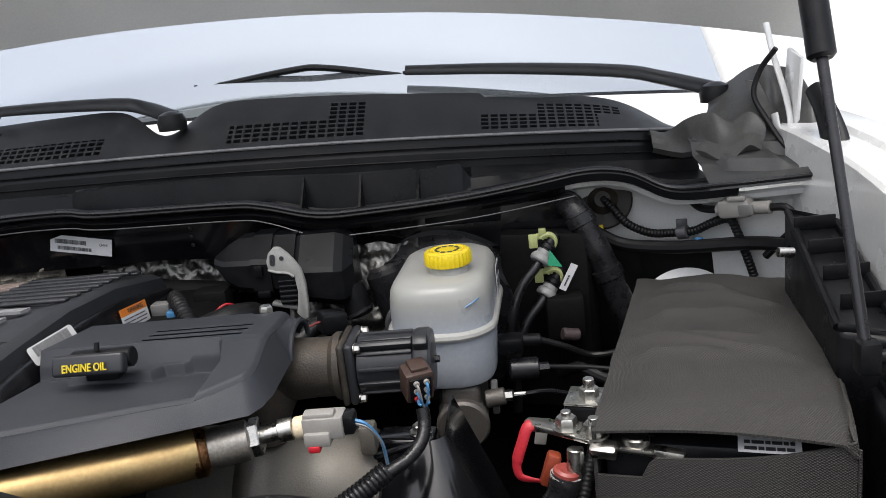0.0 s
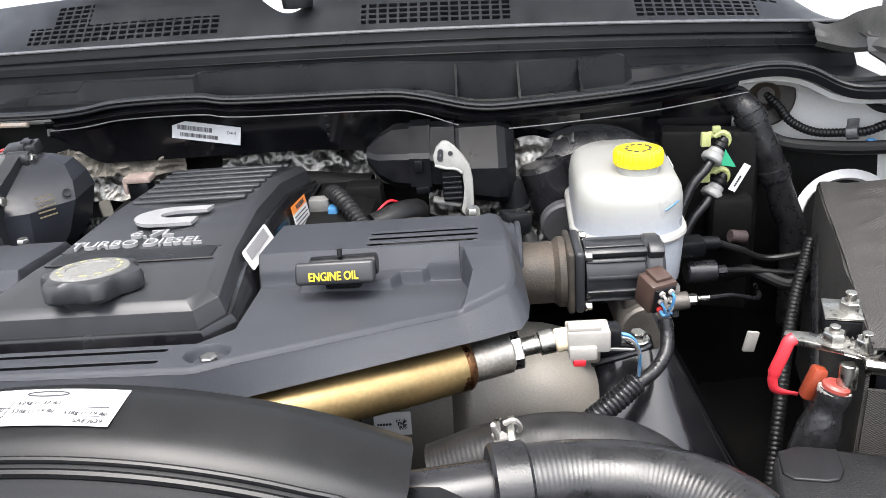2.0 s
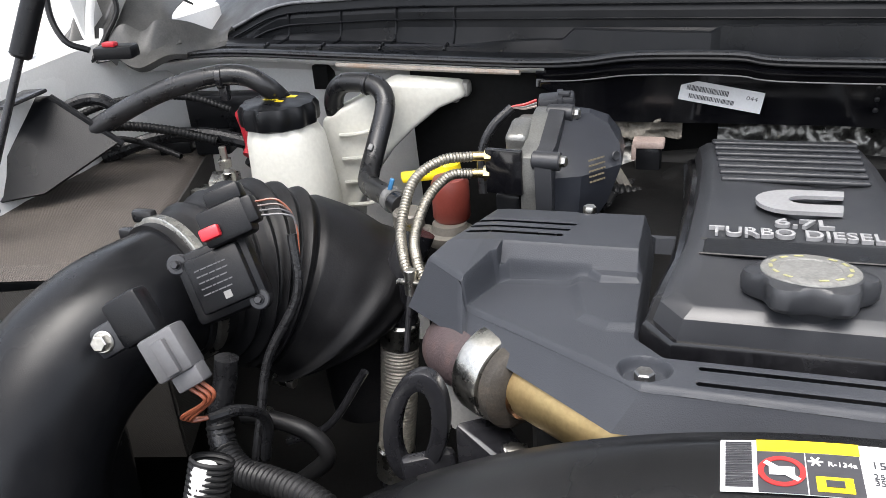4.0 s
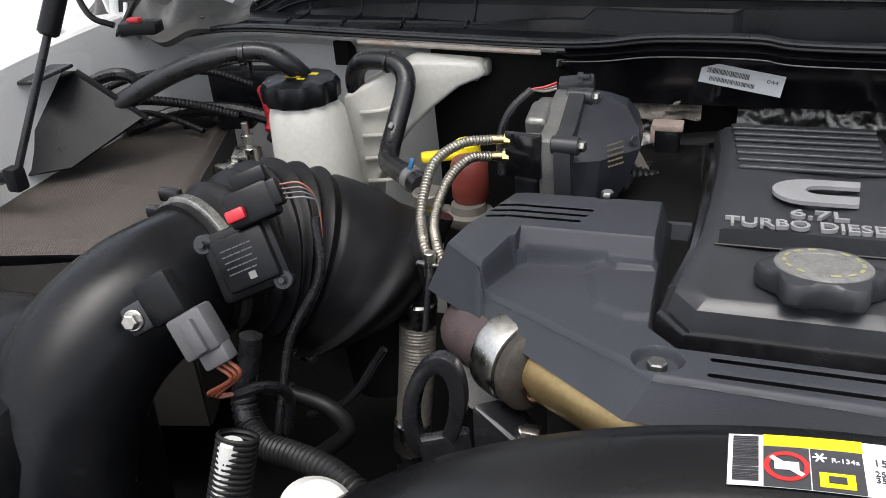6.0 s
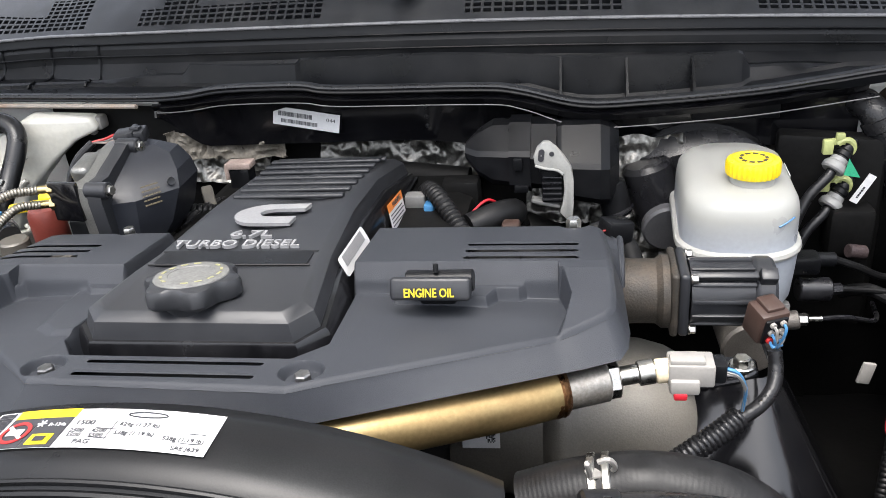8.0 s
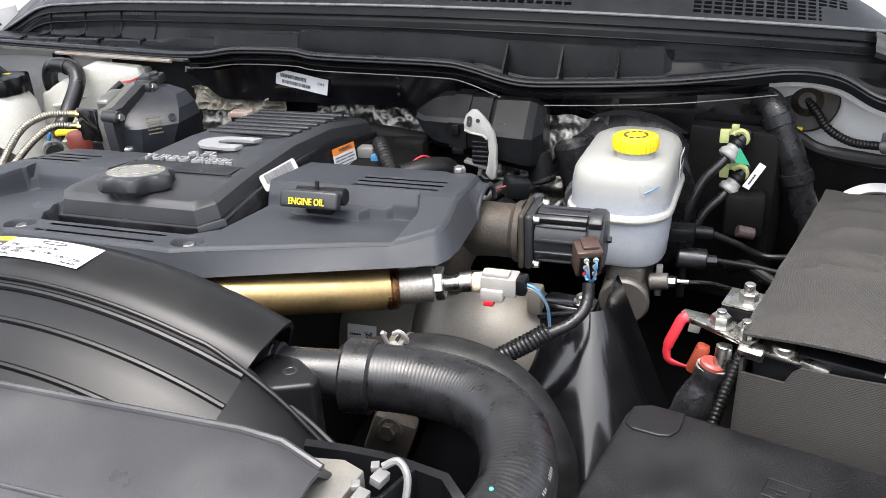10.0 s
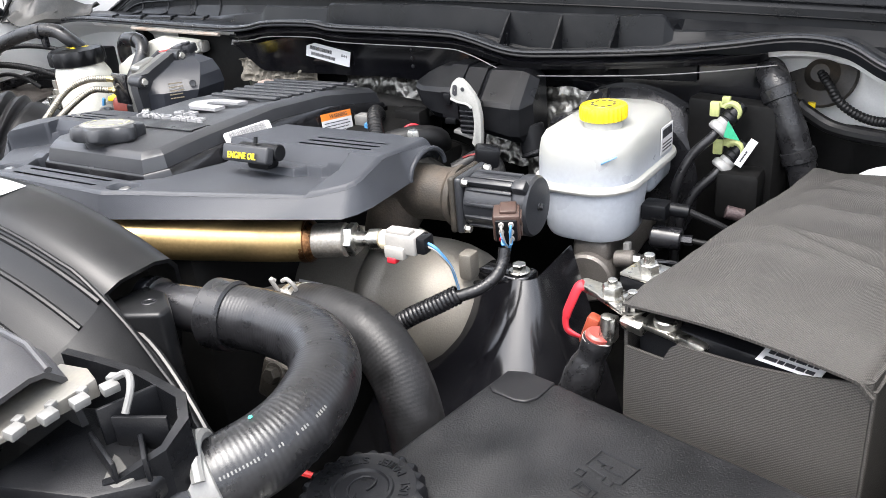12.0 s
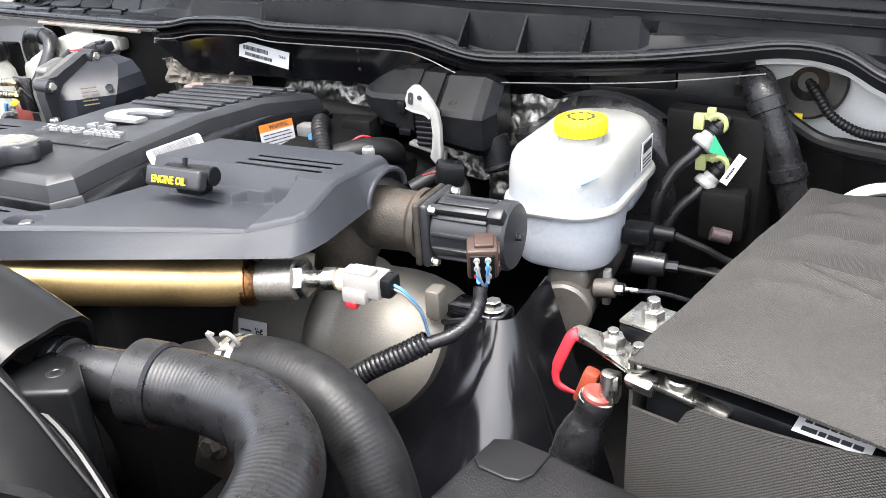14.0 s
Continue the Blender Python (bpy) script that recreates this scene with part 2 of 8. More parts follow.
def corrugated(points, r, pitch=0.005, depth=0.1, seg=12):
    """A split-loom conduit with rings."""
    P = spline(points, 12)
    total = sum((b - a).length for a, b in zip(P, P[1:]))
    n = max(8, int(total / (pitch / 3)))
    acc, out, k = 0.0, [P[0]], 1
    step = total / n
    for a, b in zip(P, P[1:]):
        seglen = (b - a).length
        while k <= n and acc + seglen >= k * step:
            out.append(a.lerp(b, (k * step - acc) / max(seglen, 1e-9)))
            k += 1
        acc += seglen
    bm = bmesh.new()
    up, rings = None, []
    for i, p in enumerate(out):
        t = (out[min(i + 1, len(out) - 1)] - out[max(i - 1, 0)]).normalized()
        up = t.orthogonal().normalized() if up is None else up
        up = (up - t * up.dot(t)).normalized()
        side = t.cross(up)
        rad = r * (1 if i % 3 else 1 - depth)
        rings.append([bm.verts.new(p + (up * math.cos(2 * math.pi * q / seg) + side * math.sin(2 * math.pi * q / seg)) * rad) for q in range(seg)])
    for r0, r1 in zip(rings, rings[1:]):
        for q in range(seg):
            j = (q + 1) % seg
            bm.faces.new((r0[q], r0[j], r1[j], r1[q]))
    return bm


def prism(outline, z0, z1, bevel=0.0, seg=2, inset=0.0):
    """An upright slab over a plan outline; inset draws the top in. z1 may be a function of (x, y)."""
    bm = bmesh.new()
    c = Vector((sum(p[0] for p in outline) / len(outline), sum(p[1] for p in outline) / len(outline)))
    lo = [bm.verts.new((p[0], p[1], z0)) for p in outline]
    hi = []
    for p in outline:
        q = Vector(p[:2])
        q = q + (c - q).normalized() * inset if inset else q
        hi.append(bm.verts.new((q.x, q.y, z1(q.x, q.y) if callable(z1) else z1)))
    bm.faces.new(lo[::-1])
    bm.faces.new(hi)
    n = len(outline)
    for i in range(n):
        j = (i + 1) % n
        bm.faces.new((lo[i], lo[j], hi[j], hi[i]))
    bmesh.ops.recalc_face_normals(bm, faces=bm.faces)
    if bevel:
        bevelled(bm, bevel, seg, 20)
    return bm


def loft(rings, closed=True, caps=True):
    """Skins rows of points."""
    bm = bmesh.new()
    R = [[bm.verts.new(p) for p in ring] for ring in rings]
    n = len(R[0])
    for a, b in zip(R, R[1:]):
        for i in range(n if closed else n - 1):
            j = (i + 1) % n
            bm.faces.new((a[i], a[j], b[j], b[i]))
    if closed and caps:
        bm.faces.new(R[0])
        bm.faces.new(R[-1])
    return bm


def thicken(bm, depth):
    """Gives a sheet thickness against its normals."""
    bmesh.ops.recalc_face_normals(bm, faces=bm.faces)
    bmesh.ops.solidify(bm, geom=bm.faces[:], thickness=depth)
    return bm


def rounded_rect(cx, cy, hx, hy, r, n=6, turn=0.0):
    pts = []
    for k, (sx, sy) in enumerate(((1, 1), (-1, 1), (-1, -1), (1, -1))):
        for i in range(n + 1):
            a = radians(90 * k + 90 * i / n)
            pts.append(Vector((sx * (hx - r) + r * math.cos(a), sy * (hy - r) + r * math.sin(a))))
    c, s = math.cos(radians(turn)), math.sin(radians(turn))
    return [(cx + p.x * c - p.y * s, cy + p.x * s + p.y * c) for p in pts]


def bolt(at, r=0.0065, h=0.006, axis=(0, 0, 1), flange=1.5):
    """A hex flange bolt head."""
    a = Vector(at)
    d = Vector(axis).normalized()
    bm = rod(a, a + d * h * 0.35, r * flange, 16)
    return join(bm, lathe([(r, 0), (r, h * 0.9), (r * 0.82, h * 1.05)], axis_matrix(a + d * h * 0.3, a + d * h * 2), 6))


# ---- setting: ground, body panels, firewall ----
def flat_sheet(x0, x1, y0, y1, z, nx=1, ny=1):
    bm = bmesh.new()
    bmesh.ops.create_grid(bm, x_segments=nx, y_segments=ny, size=0.5)
    bmesh.ops.scale(bm, vec=(x1 - x0, y1 - y0, 1), verts=bm.verts)
    bmesh.ops.translate(bm, vec=((x0 + x1) / 2, (y0 + y1) / 2, z), verts=bm.verts)
    return bm


tagged(part("ground", flat_sheet(-400, 400, -400, 400, 0.0), CONCRETE), "pale worn concrete yard under an overcast sky", "ground", kind="structure")

# bay floor and closing panels; the dark slab is added to block ground light
tagged(part("underbody", box((0, 0.86, 0.84), (1.70, 1.34, 0.03), 0.005), DARK), "dark grimy slab standing for the underbody, added to block light from below", "underbody", kind="structure")


def cowl_y(x):
    return 1.344 + 0.20 * (max(x, -0.5) - 0.22) ** 2 + 0.10 * max(0.0, -0.5 - x)


def edge_z(x):
    """Height of the grille panel's front edge: crowned in the middle."""
    return 1.398 - (0.07 if x > 0 else 0.042) * x * x - 0.35 * max(0.0, -0.70 - x)


def fw_y(x):
    return 1.36 - 0.10 * x * x


def smooth(a, b, x):
    t = min(1, max(0, (x - a) / (b - a)))
    return t * t * (3 - 2 * t)


# firewall
def firewall_mesh():
    rows = []
    for i in range(49):
        x = -0.445 + 1.045 * i / 48
        rows.append([(x, fw_y(x) + 0.02 * noise.noise((x * 6, z * 6, 0)), z) for z in [0.62 + 0.70 * k / 24 for k in range(25)]])
    return thicken(loft(rows, closed=False), 0.02)


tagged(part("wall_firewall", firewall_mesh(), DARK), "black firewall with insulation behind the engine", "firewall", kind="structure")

# ---- cowl tray: a long black moulding with steps, under the windscreen ----
LIP = [(-0.95, 1.335, 1.300), (-0.80, 1.318, 1.328), (-0.70, 1.306, 1.337), (-0.55, 1.300, 1.333), (-0.442, 1.295, 1.330), (-0.288, 1.280, 1.328), (-0.2145, 1.265, 1.333), (-0.152, 1.250, 1.343), (-0.05, 1.236, 1.346), (0.0, 1.235, 1.340), (0.17, 1.235, 1.336), (0.22, 1.232, 1.331), (0.29, 1.226, 1.315), (0.36, 1.228, 1.314), (0.48, 1.238, 1.318), (0.56, 1.246, 1.325), (0.633, 1.246, 1.334), (0.685, 1.250, 1.326), (0.735, 1.234, 1.304), (0.797, 1.190, 1.312), (0.848, 1.160, 1.320), (0.886, 1.130, 1.328)]
LIPS = spline(LIP, 8)


def lip_at(x):
    for a, b in zip(LIPS, LIPS[1:]):
        if a.x <= x <= b.x:
            return a.lerp(b, (x - a.x) / max(1e-6, b.x - a.x))
    return LIPS[0] if x < LIPS[0].x else LIPS[-1]


def tray_section(x):
    """Back to front, from the grille panel's front edge to the sealing lip."""
    yc = cowl_y(x)
    lip = lip_at(x)
    low = smooth(-0.076, -0.062, x) - smooth(0.472, 0.486, x)      # the raised middle shelf
    mid = smooth(-0.252, -0.232, x) * (1 - smooth(-0.076, -0.062, x))  # the lower step beside it
    z_sh = 1.333 + 0.010 * smooth(-0.42, -0.26, x) * (1 - smooth(-0.076, -0.062, x)) + (0.032 - 0.012 * smooth(0.10, 0.45, x)) * low + 0.014 * mid
    z_sh -= 0.030 * smooth(0.5, 0.8, x)
    ys = min(lip.y + 0.072 - 0.017 * smooth(0.05, 0.25, x) - 0.006 * low, yc - 0.036)
    z_fl = min(1.325, lip.z - 0.004) + 0.004 * (1 - low)
    back = min(1.338, z_sh - 0.005)
    return [
        (x, yc - 0.010, edge_z(x) - 0.002), (x, yc - 0.013, edge_z(x) - 0.016), (x, yc - 0.016, edge_z(x) - 0.022), (x, yc - 0.018, max(back, edge_z(x) - 0.042)), (x, max(ys + 0.014, yc - 0.03), back), (x, ys + 0.011, back),
        (x, ys + 0.007, z_sh - 0.002), (x, ys + 0.003, z_sh + 0.001), (x, ys - 0.001, z_sh - 0.001), (x, ys - 0.007, z_fl + 0.004), (x, ys - 0.011, z_fl), (x, lip.y + 0.018, z_fl + 0.001), (x, lip.y + 0.013, lip.z + 0.001), (x, lip.y + 0.010, lip.z + 0.005), (x, lip.y, lip.z + 0.003), (x, lip.y - 0.003, lip.z - 0.002), (x, lip.y, lip.z - 0.004 - 0.008 * smooth(0.5, 0.6, x)),
    ]


cowl = thing("cowl_tray", (0, 1.27, 1.30), "long dusty black plastic cowl tray below the windscreen", "cowl tray")
xs = [-0.93 + 1.73 * i / 346 for i in range(347)]
part("tray", thicken(loft([tray_section(x) for x in xs], closed=False), 0.003), COWL, cowl, smooth=18)
for x in (0.267, 0.343, 0.418):
    l = lip_at(x)
    sec = tray_section(x)
    pts = [sec[8][1:], (l.y + 0.010, l.z + 0.004), (sec[8][1], sec[10][2] - 0.001)]
    bm = bmesh.new()
    a = [bm.verts.new((x - 0.0015, y, z)) for y, z in pts]
    b = [bm.verts.new((x + 0.0015, y, z)) for y, z in pts]
    bm.faces.new(a), bm.faces.new(b[::-1])
    for i in range(3):
        bm.faces.new((a[i], a[(i + 1) % 3], b[(i + 1) % 3], b[i]))
    part("rib", bm, COWL, cowl)
for x in (-0.68, -0.59, -0.50, -0.406):
    part("rib", tube([Vector(p) + Vector((0, -0.001, 0.001)) for p in tray_section(x)[1:11]], 0.0022, 6, 3), COWL, cowl)
for dz, dy in ((-0.014, 0.0165), (-0.031, 0.020)):
    bead = []
    for i in range(41):
        x = -0.84 + 1.62 * i / 40
        bead.append((x, cowl_y(x) - dy, edge_z(x) + dz))
    part("wall_bead", tube(bead, 0.0016, 6, 2), COWL, cowl)
part("sealing_lip", tube([p + Vector((0, -0.001, 0.003)) for p in LIPS[::2]], 0.0028, 8, 3), RUBBER, cowl, "rubber sealing strip along the front edge")

# beam under the cowl
def beam_rows():
    rows = []
    for i in range(91):
        x = -0.27 + 0.875 * i / 90
        l = lip_at(x)
        end = smooth(0.50, 0.66, x)
        y = 1.284 - 0.02 * end
        z1 = l.z - 0.012
        z0 = 1.262 - 0.02 * smooth(0.05, 0.3, x) + 0.04 * smooth(-0.2, -0.27, x)
        rows.append([(x, l.y + 0.012, z1 + 0.006), (x, l.y + 0.006, z1), (x, l.y + 0.010, z1 - 0.006), (x, y, z1 - 0.014), (x, y + 0.002, z0), (x, y + 0.04, z0 - 0.006)])
    return rows


beam = lone("cowl_beam", thicken(loft(beam_rows(), closed=False), 0.003), GLOSS, (0.15, 1.284, 1.24), "gloss black painted cowl crossbeam", "crossbeam")

# cowl grille panel
def grille_pt(u, v):
    """u along x, v from front edge (0) to the windscreen (1)."""
    dip = math.exp(-((u - 0.045) / 0.05) ** 2) + math.exp(-((u - 0.80) / 0.07) ** 2)  # scoops for the wiper pivots
    wide = smooth(-0.48, -0.80, u)  # the corner cover runs further back
    return Vector((u, cowl_y(u) - 0.012 + (0.085 - 0.035 * dip + 0.10 * wide) * v, edge_z(u) + (0.066 - 0.05 * u * u - 0.040 * dip + 0.06 * wide) * v - 0.004 * v * v))


GRILLES = [(-0.72, -0.43, 0.10, 0.42), (-0.52, -0.43, 0.42, 0.78), (-0.335, -0.045, 0.10, 0.42), (-0.30, -0.24, 0.42, 0.82), (0.147, 0.342, 0.10, 0.44), (0.288, 0.342, 0.44, 0.84), (0.50, 0.665, 0.10, 0.46), (0.585, 0.70, 0.46, 0.76)]


def in_grille(x, v):
    return any(a <= x <= b and c <= v <= d for a, b, c, d in GRILLES)


panel = thing("cowl_grille_panel", (0, 1.40, 1.39), "dark grey plastic cowl panel with air grilles", "cowl panel")
NX, NV = 534, 33
bm = bmesh.new()
X0, X1 = -0.94, 0.84
grid = [[bm.verts.new(grille_pt(X0 + (X1 - X0) * i / NX, k / NV)) for k in range(NV + 1)] for i in range(NX + 1)]
for i in range(NX):
    for k in range(NV):
        xm, vm = X0 + (X1 - X0) * (i + 0.5) / NX, (k + 0.5) / NV
        hole = in_grille(xm, vm) and i % 4 != 0 and k % 3 != 0
        if not hole:
            bm.faces.new((grid[i][k], grid[i + 1][k], grid[i + 1][k + 1], grid[i][k + 1]))
part("panel", thicken(bm, 0.006), PANEL, panel)
part("front_edge", tube([grille_pt(X0 + (X1 - X0) * i / 40, 0) + Vector((0, -0.002, 0.0)) for i in range(41)], 0.0022, 8, 2), mat("edge_strip", (0.16, 0.16, 0.165), 0.3), panel, "pale worn front edge strip")
# dark sheet under the slots: its colour stands in for the shade below
part("plenum_shade", thicken(loft([[grille_pt(X0 + (X1 - X0) * i / 40, v) + Vector((0, 0.012, -0.022)) for v in (0, 0.5, 1)] for i in range(41)], closed=False), 0.003), DARK, panel)

# windscreen and frame
def screen_pt(u, v):
    return Vector((u, cowl_y(u * 0.9) + 0.070 + 0.72 * v - 0.02 * u * u * v, 1.440 - 0.06 * u * u + 0.43 * v))


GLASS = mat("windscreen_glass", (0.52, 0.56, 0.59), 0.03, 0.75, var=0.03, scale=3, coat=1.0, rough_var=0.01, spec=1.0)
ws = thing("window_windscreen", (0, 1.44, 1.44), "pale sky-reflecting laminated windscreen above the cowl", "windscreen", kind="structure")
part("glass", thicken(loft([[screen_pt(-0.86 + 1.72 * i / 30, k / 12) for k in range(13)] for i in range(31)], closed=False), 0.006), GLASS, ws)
for s in (-1, 1):
    part("frame", tube([screen_pt(s * (0.885 + 0.002 * k), k / 6) for k in range(7)], 0.03, 10, 3, squash=0.6), WHITE, ws, "white painted pillar")

# fenders and inner panels
def fender_rows(s):
    rows = []
    for i in range(30):
        y = 0.30 + 1.25 * i / 29
        xi = 0.808 + 0.062 * smooth(0.5, 1.1, y) - 0.01 * smooth(1.2, 1.5, y)
        z = 1.318 + 0.05 * smooth(0.45, 1.3, y)
        rows.append([(s * (xi - 0.005), y, 0.70), (s * (xi - 0.004), y, z - 0.05), (s * xi, y, z - 0.004), (s * (xi + 0.004), y, z), (s * (xi + 0.04), y, z + 0.002), (s * (xi + 0.045), y, z + 0.008), (s * (xi + 0.075), y, z + 0.010), (s * (xi + 0.11), y, z - 0.005), (s * (xi + 0.15), y, z - 0.06), (s * (xi + 0.17), y, z - 0.25), (s * (xi + 0.17), y, 0.55)])
    return rows


for s, nm in ((-1, "fender_west"), (1, "fender_east")):
    tagged(part(nm, thicken(loft(fender_rows(s), closed=False), 0.002), WHITE), "white painted truck fender with an inner flange", "fender", kind="structure")

# white cowl side shelf and inner panel by the bulkhead grommet
def side_panel(s):
    rows = []
    for i in range(25):
        x = 0.585 + 0.295 * i / 24 if s > 0 else -0.26 - 0.62 * i / 24
        l = lip_at(x)
        y = l.y
        if s > 0:
            yp = max(1.318 - 0.115 * smooth(0.70, 0.88, x), y + 0.03)
            rows.append([(x, y + 0.024, l.z - 0.014), (x, y + 0.020, l.z - 0.016), (x, y + 0.022, l.z - 0.020), (x, yp - 0.012, l.z - 0.024), (x, yp - 0.003, l.z - 0.034), (x, yp, l.z - 0.060), (x, yp + 0.002, 1.20), (x, yp + 0.004, 1.13)])
            continue
        rows.append([(x, y + 0.004, l.z - 0.004), (x, y + 0.010, l.z - 0.010), (x, y + 0.055, l.z - 0.020), (x, y + 0.074, l.z - 0.036), (x, y + 0.081, l.z - 0.07), (x, y + 0.086, 1.10), (x, y + 0.09, 0.85)])
    return thicken(loft(rows, closed=False), 0.002)


for s, nm in ((-1, "wall_dash_west"), (1, "wall_dash_east")):
    tagged(part(nm, side_panel(s), WHITE), "white painted bulkhead panel below the cowl", "bulkhead", kind="structure")

# dark sheet added over the low part of the east bulkhead panel
def liner_rows():
    rows = []
    for i in range(25):
        x = 0.585 + 0.295 * i / 24
        y = max(1.318 - 0.115 * smooth(0.70, 0.88, x), lip_at(x).y + 0.03) - 0.006
        rows.append([(x, y + 0.012 * noise.noise((x * 14, z * 12, 3)), z) for z in (1.150, 1.10, 1.05, 1.0, 0.95, 0.90, 0.84)])
    return rows


tagged(part("wall_dark_sheet", thicken(loft(liner_rows(), closed=False), 0.003), DARK), "plain dark sheet added below the bulkhead panel", "liner", kind="structure")

# hood, raised
hood = thing("hood", (0, 1.50, 1.52), "raised white hood with a ribbed underside", "hood")


def hood_pt(u, v):
    rise = 0.90 * v
    return Vector((u * (1 - 0.05 * v), 1.50 - 0.14 * u * u - 0.66 * v, 1.578 - 0.13 * u * u + rise + 0.10 * v * (1 - v)))


part("outer_skin", thicken(loft([[hood_pt(-0.95 + 1.90 * i / 24, k / 12) + Vector((0, 0.02, 0.03)) for k in range(13)] for i in range(25)], closed=False), 0.004), WHITE, hood)
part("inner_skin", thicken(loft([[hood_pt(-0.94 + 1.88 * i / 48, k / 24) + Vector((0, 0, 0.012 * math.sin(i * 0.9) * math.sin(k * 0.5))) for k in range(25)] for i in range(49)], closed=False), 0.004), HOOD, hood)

# ---- front: radiator support, shroud, front panel ----
shroud = thing("fan_shroud", (0.03, 0.63, 1.0), "black plastic radiator fan shroud with a service label", "fan shroud")
SC = (0.03, 0.815)  # centre of the arc: x and z


def shroud_pt(a, r, y):
    return Vector((SC[0] + r * math.sin(a), y, SC[1] + r * math.cos(a)))


prof = [(0.36, 0.705), (0.455, 0.690), (0.478, 0.682), (0.490, 0.672), (0.496, 0.655), (0.495, 0.62), (0.488, 0.606), (0.474, 0.598), (0.455, 0.575), (0.440, 0.545), (0.428, 0.535), (0.30, 0.53)]
rows = [[shroud_pt(radians(a), r, y) for r, y in prof] for a in range(-60, 27, 2)]
part("ring", thicken(loft(rows, closed=False), 0.004), SHROUD, shroud)

TOPCOVER = mat("radiator_cover_plastic", (0.030, 0.030, 0.033), 0.36, var=0.12, scale=20, bump=0.10, bump_scale=900, dirt=(0.09, 0.088, 0.08), dirt_amount=0.25)
front = thing("radiator_top_cover", (0, 0.40, 1.10), "smooth dark grey plastic cover over the radiator support", "radiator cover")
rows = []
for i in range(31):
    x = -0.40 + 0.77 * i / 30
    e = smooth(0.33, 0.39, abs(x))
    z = 1.302 - 0.012 * e
    rows.append([(x, 0.500, 1.20), (x, 0.498 - 0.01 * e, z - 0.012), (x, 0.488 - 0.01 * e, z - 0.002), (x, 0.470, z), (x, 0.42, z - 0.006), (x, 0.36, z - 0.02), (x, 0.30, z - 0.05), (x, 0.26, z - 0.12), (x, 0.25, 0.9)])
part("shell", thicken(loft(rows, closed=False), 0.004), TOPCOVER, front)
part("rear_lip", tube([Vector(r[2]) + Vector((0, 0.001, 0.0005)) for r in rows], 0.0024, 8, 1), TOPCOVER, front, "rounded rear lip")
part("crease", tube([Vector(r[4]) + Vector((0, 0, 0.0002)) for r in rows], 0.0014, 8, 1), TOPCOVER, front, "moulded crease")
tagged(part("wall_front", box((0, 0.22, 0.80), (1.7, 0.03, 0.7), 0.005), DARK), "dark grille opening and bumper", "grille", kind="structure")

# ---- engine ----
block = thing("engine_block", (0, 1.0, 0.64), "dark grimy inline engine block under the cover", "engine")
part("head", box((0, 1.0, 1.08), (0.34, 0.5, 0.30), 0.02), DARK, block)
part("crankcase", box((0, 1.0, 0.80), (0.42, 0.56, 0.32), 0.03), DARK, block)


# ---- shape helpers for moulded plastic ----
def poly_distance(X, Y, poly):
    """Signed distance to a polygon, positive inside."""
    P = np.array(poly, float)
    best = np.full(X.shape, 1e9)
    inside = np.zeros(X.shape, bool)
    for a, b in zip(P, np.roll(P, -1, 0)):
        d = b - a
        t = np.clip(((X - a[0]) * d[0] + (Y - a[1]) * d[1]) / max(d @ d, 1e-12), 0, 1)
        best = np.minimum(best, np.hypot(X - a[0] - t * d[0], Y - a[1] - t * d[1]))
        if a[1] != b[1]:
            inside ^= ((a[1] > Y) != (b[1] > Y)) & (X < (b[0] - a[0]) * (Y - a[1]) / (b[1] - a[1]) + a[0])
    return np.where(inside, best, -best)


def step_in(dist, wall):
    t = np.clip(dist / wall + 0.5, 0, 1)
    return t * t * (3 - 2 * t)


def height_sheet(x0, x1, y0, y1, step, height):
    """A fine grid lifted by height(X, Y)."""
    nx, ny = int((x1 - x0) / step) + 1, int((y1 - y0) / step) + 1
    X, Y = np.meshgrid(np.linspace(x0, x1, nx), np.linspace(y0, y1, ny), indexing="ij")
    Z = height(X, Y)
    me = bpy.data.meshes.new("sheet")
    idx = np.arange(nx * ny).reshape(nx, ny)
    quads = np.stack([idx[:-1, :-1], idx[1:, :-1], idx[1:, 1:], idx[:-1, 1:]], -1).reshape(-1, 4)
    me.from_pydata(np.stack([X, Y, Z], -1).reshape(-1, 3).tolist(), [], quads.tolist())
    bm = bmesh.new()
    bm.from_mesh(me)
    bpy.data.meshes.remove(me)
    return bm


def trim(bm, outline):
    """Cuts a sheet to a convex outline that runs anticlockwise."""
    n = len(outline)
    for i in range(n):
        a, b = Vector((*outline[i], 0)), Vector((*outline[(i + 1) % n], 0))
        out = Vector(((b - a).y, -(b - a).x, 0)).normalized()
        bmesh.ops.bisect_plane(bm, geom=bm.verts[:] + bm.edges[:] + bm.faces[:], plane_co=a, plane_no=out, clear_outer=True, dist=1e-6)
    return bm


